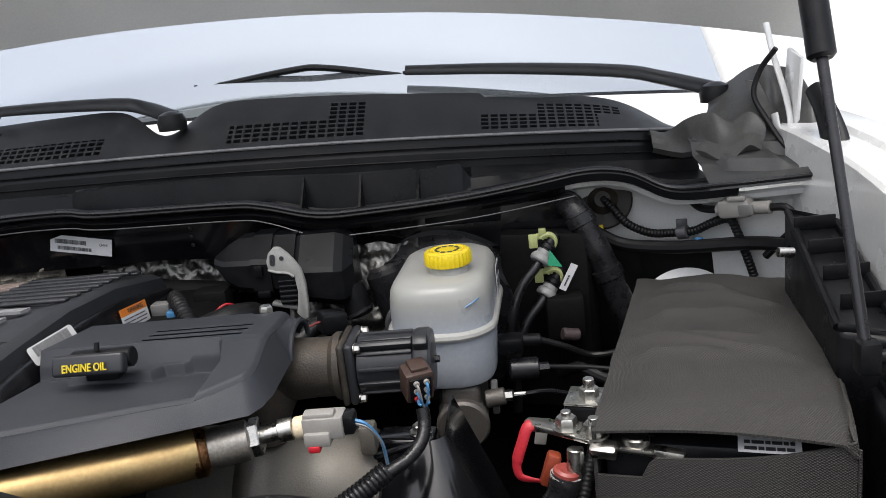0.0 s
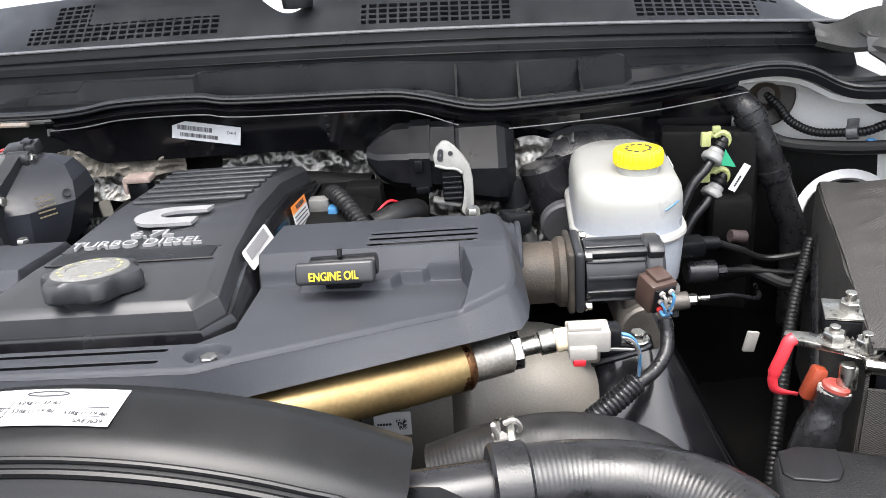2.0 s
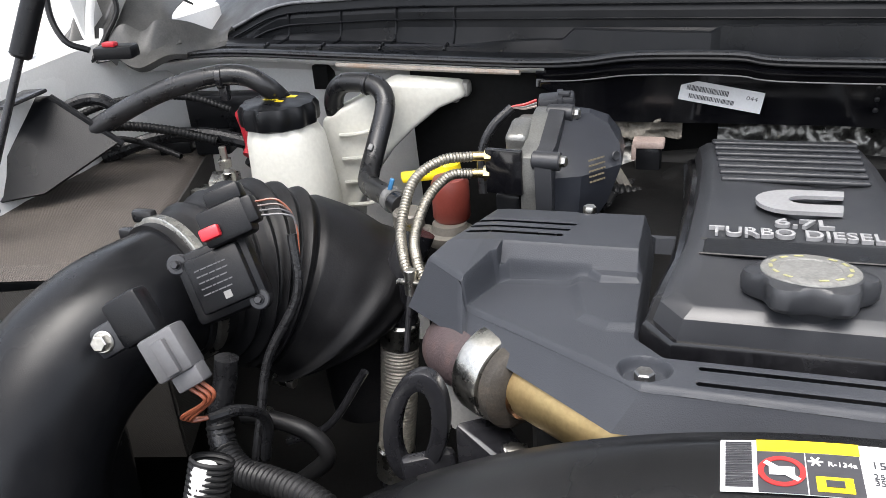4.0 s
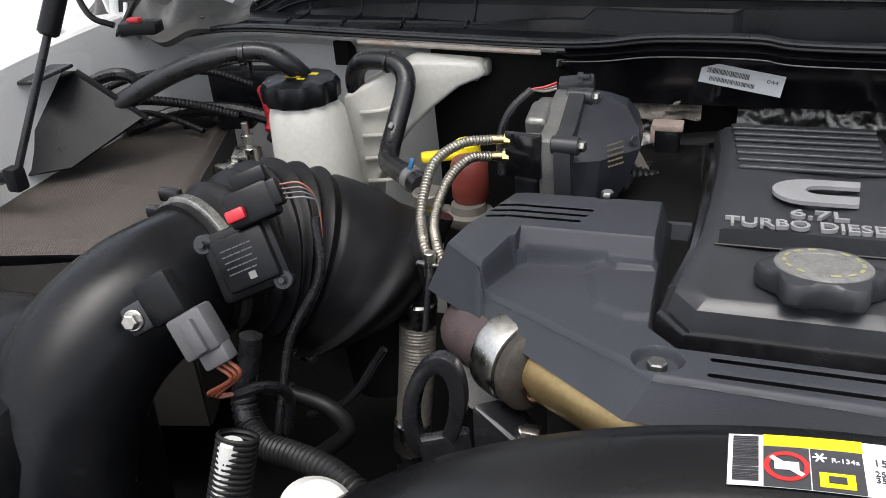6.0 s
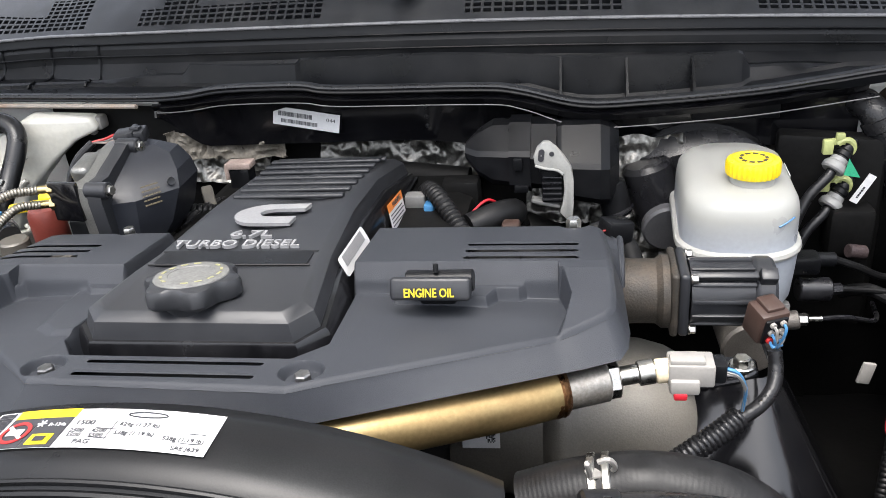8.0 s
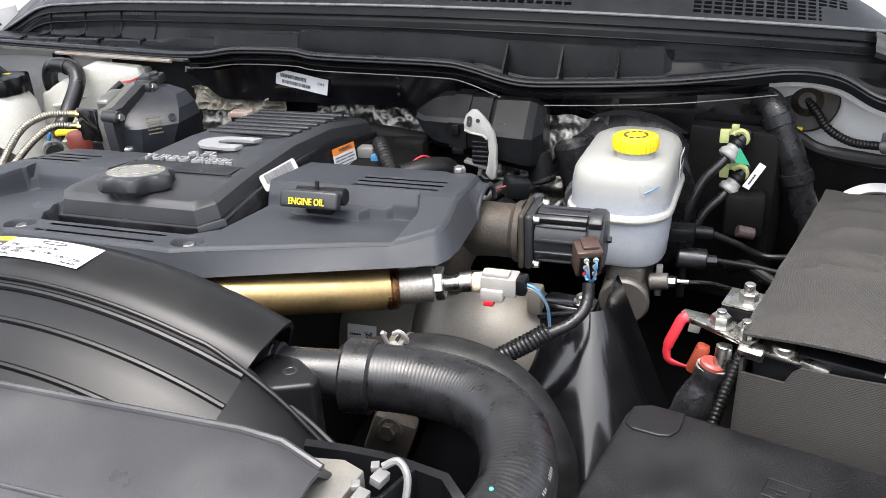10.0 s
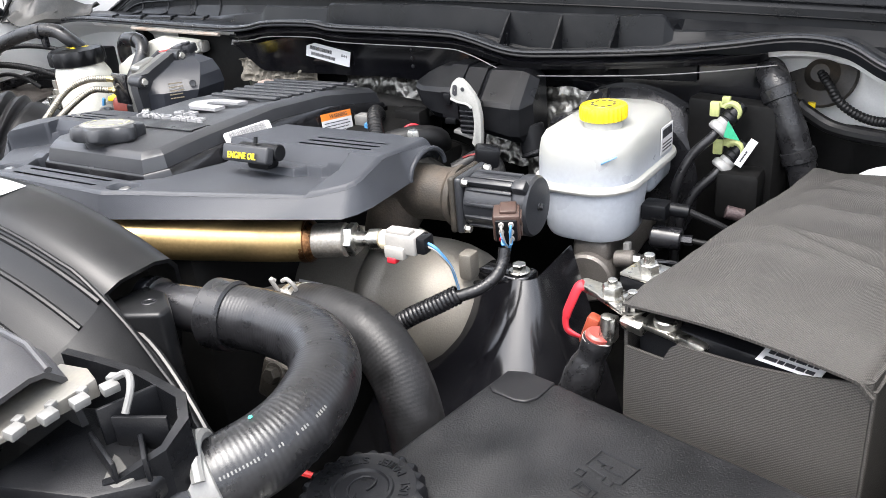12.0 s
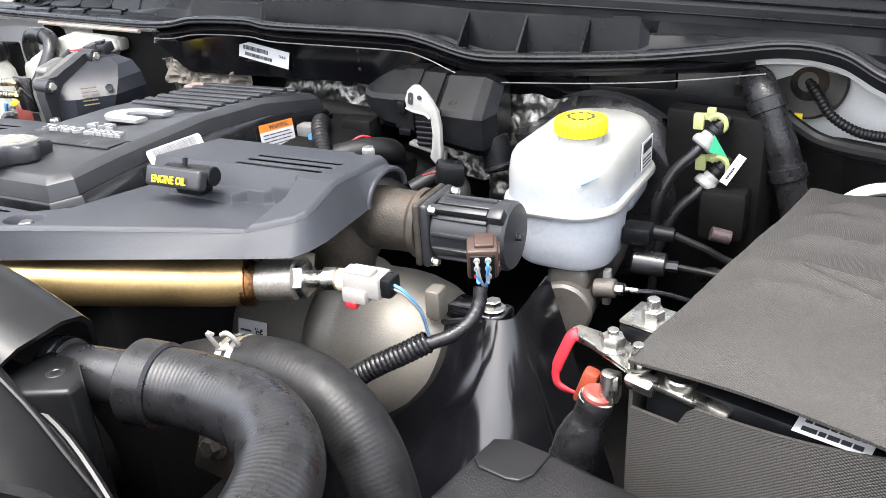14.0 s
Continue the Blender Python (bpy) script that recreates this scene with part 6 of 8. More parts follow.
part("tail_ring", lathe([(0.0185, 0), (0.0200, 0.001), (0.0200, 0.004), (0.0185, 0.005)], axis_matrix((0.331, 1.196, 1.192), (0.334, 1.195, 1.185)), 22), SATIN, hbox)
part("plug", join(box((0.258, 1.159, 1.243), (0.024, 0.020, 0.044), 0.003), box((0.258, 1.156, 1.262), (0.028, 0.020, 0.005), 0.001)), BLACK, hbox)
for k in range(5):
    part("ridge", box((0.258, 1.149, 1.226 + k * 0.0065), (0.022, 0.004, 0.003), 0.001), SATIN, hbox)
part("plug_foot", box((0.250, 1.158, 1.219), (0.034, 0.014, 0.005), 0.002, pose(0, 0, 0, 0, 14)), PALE, hbox)
bm = bmesh.new()
lever = [(0.2395, 1.270), (0.2385, 1.280), (0.2425, 1.290), (0.2495, 1.2965), (0.2560, 1.2960), (0.2640, 1.2890), (0.2720, 1.2790), (0.2790, 1.2670), (0.2820, 1.2500), (0.2815, 1.2200), (0.2800, 1.2050), (0.2740, 1.2030), (0.2660, 1.2120), (0.2690, 1.2220), (0.2715, 1.2400), (0.2700, 1.2580), (0.2620, 1.2620), (0.2480, 1.2650)]
lo = [bm.verts.new((x, 1.150, z)) for x, z in lever]
hi = [bm.verts.new((x, 1.141, z)) for x, z in lever]
bm.faces.new(lo), bm.faces.new(hi[::-1])
for i in range(len(lever)):
    j = (i + 1) % len(lever)
    bm.faces.new((lo[i], lo[j], hi[j], hi[i]))
bmesh.ops.recalc_face_normals(bm, faces=bm.faces)
bevelled(bm, 0.0018, 2)
part("lever", bm, mat("pale_lever", (0.30, 0.30, 0.285), 0.42, var=0.08, dirt=(0.2, 0.18, 0.15), dirt_amount=0.3), hbox, "pale grey locking lever")
part("lever_slot", thicken(loft([[(x, 1.1407, z) for x, z in rounded_rect(0.2470, 1.2815, 0.0032, 0.0072, 0.003, 4, -8)], [(x, 1.1405, z) for x, z in rounded_rect(0.2470, 1.2815, 0.0006, 0.0012, 0.0005, 4, -8)]], True, False), 0.0006), INK, hbox)
part("lever_hole", lathe([(0.0028, 0), (0.0028, 0.0006)], axis_matrix((0.2585, 1.1408, 1.2830), (0.2585, 1.1, 1.2830)), 14), INK, hbox)
part("lever_rim", tube([(0.2400, 1.1405, 1.2700), (0.2500, 1.1400, 1.2665), (0.2640, 1.1400, 1.2640), (0.2700, 1.1405, 1.2590)], 0.0016, 8, 4), MATS["pale_lever"], hbox)


hbox.location.y += 0.010


def crinkled(x0, x1, z0, z1, y, amp, seed, lean=0.0):
    rows = []
    nx, nz = int((x1 - x0) / 0.0025) + 1, int((z1 - z0) / 0.0025) + 1
    for i in range(nx + 1):
        x = x0 + (x1 - x0) * i / nx
        zs = [z0 + (z1 - z0) * k / nz for k in range(nz + 1)]
        rows.append([(x, y + lean * (z - z0) / (z1 - z0) + amp * (noise.noise((x * 40, z * 52, seed)) + 0.7 * abs(noise.noise((x * 95, z * 80, seed + 3)))), z + 0.006 * noise.noise((x * 30, seed, 2))) for z in zs])
    return thicken(loft(rows, closed=False), 0.001)


for x0, x1, z0, z1, y, s, ln in ((-0.06, 0.165, 1.195, 1.262, 1.310, 1, 0.01), (0.30, 0.41, 1.10, 1.262, 1.235, 4, 0.03), (-0.27, -0.13, 1.20, 1.262, 1.300, 7, 0.02), (0.38, 0.56, 1.225, 1.262, 1.290, 11, 0.0), (0.22, 0.345, 1.15, 1.215, 1.262, 15, 0.03)):
    lone("heat_shield_foil", crinkled(x0, x1, z0, z1, y, 0.008, s, ln), FOIL, ((x0 + x1) / 2, y, z0), "crinkled grimy aluminium heat shield foil on the firewall", "heat shield", "foil patches", smooth=40)
lone("sound_pad", crinkled(-0.27, -0.10, 1.238, 1.276, 1.290, 0.014, 21), mat("grey_pad", (0.15, 0.135, 0.11), 0.8, var=0.25, scale=50, bump=0.6, bump_scale=300), (-0.13, 1.30, 1.262), "dirty beige sound deadening pad under the beam", "sound pad")

stk = thing("part_sticker", (-0.06, 1.281, 1.28), "white barcode sticker on the crossbeam", "sticker")
MK = plane_at((-0.060, 1.2795, 1.2925), (1, -0.05, -0.17), (0, 0.10, 1))
part("paper", slab(0, 0, 0.090, 0.0235, MK, 0.0006), LABEL, stk)
part("barcode", barcode(MK @ Matrix.Translation((0, 0, 0.0006)), -0.038, 0.0035, 0.045, 0.006, 30, 3), INK, stk)
part("barcode", barcode(MK @ Matrix.Translation((0, 0, 0.0006)), -0.034, -0.0055, 0.050, 0.005, 30, 6), INK, stk)
part("lettering", letters("044", 0.012, 0.0004, MK @ Matrix.Translation((0.033, 0.003, 0.0006)), 0.0045), INK, stk)
for k in range(3):
    part("beam_rivet", lathe([(0.003, 0), (0.0025, 0.001), (0.0005, 0.0014)], axis_matrix((0.098, 1.2815, 1.302 - k * 0.012), (0.098, 1.2, 1.302 - k * 0.012)), 12), SATIN, beam)
part("beam_bolt", lathe([(0.006, 0), (0.0055, 0.002), (0.003, 0.003)], axis_matrix((0.455, 1.279, 1.292), (0.455, 1.2, 1.29)), 16), SATIN, beam)
part("beam_bolt", lathe([(0.006, 0), (0.0055, 0.002), (0.003, 0.003)], axis_matrix((0.40, 1.279, 1.288), (0.40, 1.2, 1.29)), 16), SATIN, beam)
part("bracket_plate", box((0.47, 1.277, 1.290), (0.10, 0.003, 0.030), 0.001), BLACK, beam)
part("edge_seam", tube([(p.x, p.y + 0.002, p.z - 0.020 - 0.008 * smooth(0.2, 0.3, p.x)) for p in LIPS if -0.27 < p.x < 0.62][::3], 0.0008, 6, 3), mat("pale_sealer", (0.10, 0.10, 0.10), 0.4), beam, "pale sealer bead")

loom = thing("engine_loom", (0.14, 1.15, 1.2), "black corrugated conduit and plugs behind the engine cover", "harness")
part("conduit", corrugated([(0.112, 1.165, 1.235), (0.122, 1.145, 1.246), (0.137, 1.12, 1.244), (0.160, 1.09, 1.225), (0.175, 1.07, 1.21)], 0.0105, 0.006, 0.14, 14), LOOM, loom)
part("plug", box((0.105, 1.14, 1.235), (0.024, 0.018, 0.018), 0.003), PALE, loom)
part("plug", box((0.122, 1.13, 1.225), (0.012, 0.018, 0.024), 0.003), BLUE, loom)
part("plug", box((0.215, 1.10, 1.215), (0.020, 0.020, 0.022), 0.004), BROWN, loom)
part("elbow", tube([(0.17, 1.10, 1.22), (0.20, 1.12, 1.225), (0.215, 1.15, 1.215), (0.20, 1.18, 1.19)], 0.015, 14), LOOM, loom)
part("wires", tube([(0.165, 1.12, 1.222), (0.185, 1.135, 1.236), (0.200, 1.15, 1.225)], 0.0016, 8), RED, loom)
part("loom", tube([(0.28, 1.08, 1.20), (0.31, 1.10, 1.215), (0.335, 1.09, 1.205), (0.345, 1.06, 1.19)], 0.010, 12), LOOM, loom)
part("plug", box((0.325, 1.085, 1.222), (0.03, 0.026, 0.024), 0.004, pose(0, 0, 0, 0, 10, 30)), BLACK, loom)
part("red_wire", tube([(0.300, 1.07, 1.222), (0.315, 1.075, 1.226), (0.33, 1.08, 1.222)], 0.0013, 8), mat("dark_red_wire", (0.16, 0.012, 0.012), 0.45), loom)
back = thing("rear_engine_parts", (0, 1.2, 1.0), "dark engine fittings and hoses at the back of the bay", "engine parts")
for i, (p, r) in enumerate((([(-0.15, 1.26, 1.21), (0.0, 1.27, 1.22), (0.15, 1.26, 1.21)], 0.018), ([(0.12, 1.05, 1.17), (0.2, 1.10, 1.19), (0.3, 1.08, 1.16)], 0.02), ([(0.13, 1.2, 1.18), (0.22, 1.2, 1.17), (0.32, 1.15, 1.14)], 0.022), ([(-0.12, 1.15, 1.20), (-0.1, 1.2, 1.22), (-0.05, 1.25, 1.21)], 0.016))):
    part("pipe", tube(p, r, 14), DARK, back)
part("block", box((0.17, 1.13, 1.16), (0.12, 0.14, 0.08), 0.015), DARK, back)
part("bracket", box((0.15, 1.19, 1.222), (0.045, 0.03, 0.04), 0.006), DARK, back)

# ---- fittings on the east bulkhead ----
abs_ = thing("brake_lines", (0.58, 1.2, 1.1), "black brake hoses with grey collars and yellow-green clips", "brake hoses")
CLIP = mat("yellow_green_clip", (0.36, 0.39, 0.16), 0.45, var=0.1)
COLLAR = mat("pale_collar", (0.24, 0.24, 0.235), 0.45, var=0.06, dirt=(0.2, 0.19, 0.16), dirt_amount=0.2)
for cx, cy, cz, k in ((0.566, 1.206, 1.238, 0), (0.570, 1.214, 1.190, 1)):
    c = Vector((cx, cy, cz))
    ax = Vector((0.50, 0.35, 0.62)).normalized()
    m = axis_matrix(c, c + ax)
    part("collar", lathe([(0.0070, -0.004), (0.0115, -0.004), (0.0132, -0.002), (0.0132, 0.003), (0.0112, 0.006), (0.0098, 0.007), (0.0098, 0.012)], m, 28), COLLAR, abs_, "pale grey collar")
    part("neck", lathe([(0.0090, 0.006), (0.0090, 0.014), (0.0102, 0.015), (0.0102, 0.020), (0.0085, 0.022), (0.0085, 0.034), (0.006, 0.038)], m, 20), BLACK, abs_)
    e = c + ax * 0.026
    clip = join(box(e + Vector((-0.022, -0.004, 0.004)), (0.011, 0.008, 0.017), 0.0015), box(e + Vector((-0.011, -0.002, 0.009)), (0.014, 0.006, 0.007), 0.001))
    join(clip, box(e + Vector((-0.010, -0.003, 0.015)), (0.009, 0.007, 0.008), 0.001))
    join(clip, tube([e + Vector((-0.004 + 0.009 * math.cos(radians(a)), -0.004, 0.002 + 0.009 * math.sin(radians(a)))) for a in range(150, -61, -30)], 0.0036, 8, 3))
    part("clip", clip, CLIP, abs_, "yellow-green retaining clip")
    part("hose", tube([c + ax * -0.001, c - ax * 0.014, c + Vector((-0.026, -0.012, -0.030)), c + Vector((-0.040, -0.020, -0.062)), c + Vector((-0.046, -0.020, -0.10)), c + Vector((-0.048, -0.018, -0.15))], 0.0058, 12), RUBBER, abs_)
bm = bmesh.new()
bm.faces.new([bm.verts.new(p) for p in ((0.578, 1.196, 1.252), (0.592, 1.197, 1.229), (0.574, 1.195, 1.233))])
part("tag", thicken(bm, 0.0006), mat("green_tag", (0.03, 0.32, 0.17), 0.5), abs_, "green paper tag")
TG = plane_at((0.5985, 1.203, 1.2135), (0.46, 0.02, 0.85), (-0.85, 0.02, 0.46))
part("tag", slab(0, 0, 0.036, 0.009, TG, 0.0012), LABEL, abs_, "white paper tag")
part("print_rows", lines(TG @ Matrix.Translation((0, 0, 0.0012)), -0.012, 0.0, 0.016, 1, 0.004, 0.002, 3), INK, abs_)
part("valve_block", box((0.592, 1.215, 1.160), (0.05, 0.04, 0.06), 0.008), DARK, abs_)
part("rusty_stub", rod((0.585, 1.18, 1.148), (0.605, 1.185, 1.143), 0.008, 14), RUST, abs_)
part("line", tube([(0.58, 1.17, 1.10), (0.60, 1.14, 1.12), (0.64, 1.12, 1.11), (0.67, 1.12, 1.14)], 0.007, 10), LOOM, abs_)
bplate = lone("bulkhead_plate", prism([(0.515, 1.255), (0.625, 1.225), (0.64, 1.25), (0.52, 1.285)], 1.02, 1.262, 0.006), DARK, (0.57, 1.25, 1.02), "black plate on the bulkhead behind the brake hoses", "plate")
achose = thing("air_conditioning_hose", (0.66, 1.25, 1.0), "fat black taped hose beside the bulkhead", "hose")
ACP = [(0.604, 1.275, 1.292), (0.610, 1.262, 1.291), (0.618, 1.248, 1.280), (0.632, 1.240, 1.250), (0.648, 1.235, 1.212), (0.664, 1.230, 1.165), (0.678, 1.226, 1.12), (0.684, 1.224, 1.0)]
part("hose", tube(ACP, lambda d, f: 0.017 + 0.0012 * noise.noise((d * 40, 1, 1)), 16, 12), TAPE, achose)
for i in (2, 4):
    part("tape_band", lathe([(0.0178, 0), (0.0195, 0.001), (0.0195, 0.014), (0.0178, 0.015)], axis_matrix(ACP[i], ACP[i + 1]), 20), TAPE, achose)
grom = thing("cable_grommet", (0.657, 1.265, 1.28), "black rubber bulkhead grommet with a conduit", "grommet")
gm = axis_matrix((0.657, 1.313, 1.282), (0.650, 1.250, 1.302))
part("disc", lathe([(0.0395, -0.004), (0.0395, 0.0), (0.037, 0.002), (0.020, 0.003), (0.0145, 0.009), (0.0105, 0.014)], gm, 40), mat("dusty_rubber", (0.022, 0.019, 0.016), 0.6, var=0.3, scale=60, dirt=(0.10, 0.065, 0.035), dirt_amount=0.5), grom)
part("conduit", corrugated([(0.656, 1.304, 1.286), (0.668, 1.290, 1.274), (0.684, 1.285, 1.254), (0.712, 1.280, 1.240), (0.744, 1.262, 1.242), (0.763, 1.250, 1.246), (0.781, 1.238, 1.257), (0.799, 1.225, 1.264), (0.807, 1.220, 1.248), (0.816, 1.215, 1.220), (0.824, 1.210, 1.192)], 0.0057, 0.0045, 0.14), LOOM, grom)
part("cable_tie", join(lathe([(0.0075, 0), (0.0092, 0.001), (0.0092, 0.013), (0.0075, 0.014)], axis_matrix((0.744, 1.262, 1.242), (0.763, 1.250, 1.246)), 18), box((0.748, 1.256, 1.256), (0.014, 0.004, 0.010), 0.001)), GREY, grom, "grey cable clip")
part("blue_clip", box((0.766, 1.242, 1.235), (0.010, 0.006, 0.007), 0.001), BLUE, grom)
part("yellow_clip", box((0.650, 1.300, 1.247), (0.009, 0.006, 0.008), 0.001), YELLOW, grom, "small yellow clip")
con2 = thing("inline_connector", (0.80, 1.19, 1.27), "pale grey inline connector on black cable", "connector")
part("shell", join(join(box((0.800, 1.196, 1.284), (0.040, 0.018, 0.022), 0.004, pose(0, 0, 0, 0, -8, -42)), rod((0.783, 1.215, 1.279), (0.832, 1.170, 1.288), 0.0078, 16)), box((0.798, 1.188, 1.297), (0.022, 0.008, 0.006), 0.002, pose(0, 0, 0, 0, -8, -42))), WHITECON, con2)
part("latch", box((0.806, 1.178, 1.285), (0.018, 0.003, 0.012), 0.001, pose(0, 0, 0, 0, -8, -42)), PALE, con2)
part("cable", tube([(0.759, 1.260, 1.285), (0.769, 1.240, 1.277), (0.783, 1.215, 1.279)], 0.0048, 10), LOOM, con2)
part("cable", tube([(0.832, 1.170, 1.288), (0.843, 1.155, 1.290), (0.850, 1.150, 1.280), (0.850, 1.152, 1.265), (0.845, 1.170, 1.248), (0.830, 1.185, 1.225)], 0.0046, 10), LOOM, con2)
part("rail", tube([(0.636, 1.285, 1.252), (0.650, 1.285, 1.241), (0.682, 1.280, 1.226), (0.742, 1.250, 1.226), (0.818, 1.200, 1.238), (0.862, 1.140, 1.247)], 0.0085, 10), LOOM, con2)
port = lone("strut_opening_ring", lathe([(0.062, 0), (0.066, 0.004), (0.055, 0.006), (0.052, 0.0)], axis_matrix((0.752, 1.252, 1.128), (0.74, 1.15, 1.16)), 48, cap=False), WHITE, (0.752, 1.252, 1.07), "white painted pressed ring in the inner panel", "pressed ring")
# no hole is cut; a dark disc paints the shade inside the ring
lone("inner_panel_hole_shade", lathe([(0.053, 0.001), (0.02, 0.0012), (0.001, 0.0012)], axis_matrix((0.752, 1.254, 1.128), (0.74, 1.152, 1.16)), 40), DARK, (0.752, 1.254, 1.07), "dark disc standing for the shaded opening inside the pressed ring", "opening")
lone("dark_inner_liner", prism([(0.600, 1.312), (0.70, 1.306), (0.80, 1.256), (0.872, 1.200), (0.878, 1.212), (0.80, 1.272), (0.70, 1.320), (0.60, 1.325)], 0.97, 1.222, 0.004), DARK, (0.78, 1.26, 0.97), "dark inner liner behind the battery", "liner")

# fender east: struts, black bracket
def gas_strut(base, top, lab):
    t = thing("gas_strut", base, lab, "gas strut", "hood struts")
    a, b = Vector(base), Vector(top)
    m_ = a.lerp(b, 0.33)
    part("rod", rod(a, m_ + (b - a) * 0.02, 0.0045, 16), SATIN, t, "bright-edged piston rod")
    part("cylinder", rod(m_, b, 0.0115, 20, 0.003), BLACK, t)
    part("end_socket", join(box(a, (0.018, 0.018, 0.028), 0.004), rod(a + Vector((0, 0, -0.002)), a + Vector((0.022 if a.x > 0 else -0.022, 0, 0.0)), 0.006, 14)), BLACK, t)
    part("ball_stud", rod(a + Vector((0.02 if a.x > 0 else -0.02, 0, 0)), a + Vector((0.05 if a.x > 0 else -0.05, 0, 0)), 0.009, 14), WHITECON, t)
    return t


gas_strut((0.803, 0.843, 1.245), (0.792, 1.115, 1.92), "black gas strut holding up the hood by the east fender")
gas_strut((-0.80, 0.950, 1.258), (-0.665, 1.125, 1.69), "black gas strut holding up the hood by the west fender")
sbr = thing("fender_bracket", (0.83, 0.97, 1.10), "black plastic bracket with ribs inside the fender", "bracket")
part("body", prism([(0.795, 0.88), (0.84, 0.86), (0.862, 1.06), (0.82, 1.09)], 1.10, lambda x, y: 1.297 - 0.25 * (1.06 - y), 0.006, 3), BLACK, sbr)
part("rim", tube([(0.797, 0.885, 1.254), (0.840, 0.866, 1.250), (0.860, 1.055, 1.296), (0.822, 1.083, 1.303), (0.797, 0.885, 1.254)], 0.004, 8, 4, True, True), BLACK, sbr)
for k in range(4):
    y = 0.91 + 0.045 * k
    part("rib", box((0.828 + 0.05 * (y - 0.9), y, 1.259 + 0.25 * (y - 0.88)), (0.040, 0.003, 0.014), 0.001), BLACK, sbr)
part("clip_stud", rod((0.80, 1.0, 1.285), (0.785, 0.998, 1.287), 0.005, 12), STEEL, sbr)
sbr2 = thing("fender_bracket", (0.82, 0.72, 1.02), "black plastic side trim between fender and battery", "bracket")
part("body", prism([(0.79, 0.73), (0.835, 0.72), (0.862, 0.86), (0.815, 0.87)], 1.02, 1.208, 0.006, 3), BLACK, sbr2)
part("top_rib", box((0.812, 0.80, 1.209), (0.004, 0.13, 0.012), 0.001, pose(0, 0, 0, 0, 0, -10)), BLACK, sbr2)
part("top_rib", box((0.838, 0.79, 1.209), (0.004, 0.13, 0.012), 0.001, pose(0, 0, 0, 0, 0, -10)), BLACK, sbr2)
for y in (0.95, 1.16, 0.70):
    for s in (-1, 1):
        x = s * (0.808 + 0.062 * smooth(0.5, 1.1, y) + 0.022)
        z = 1.320 + 0.05 * smooth(0.45, 1.3, y)
        lone("fender_bolt", bolt((x, y, z + 0.002), 0.0065, 0.006), WHITE, (x, y, z), "white painted fender flange bolt", "bolt", "fender bolts")

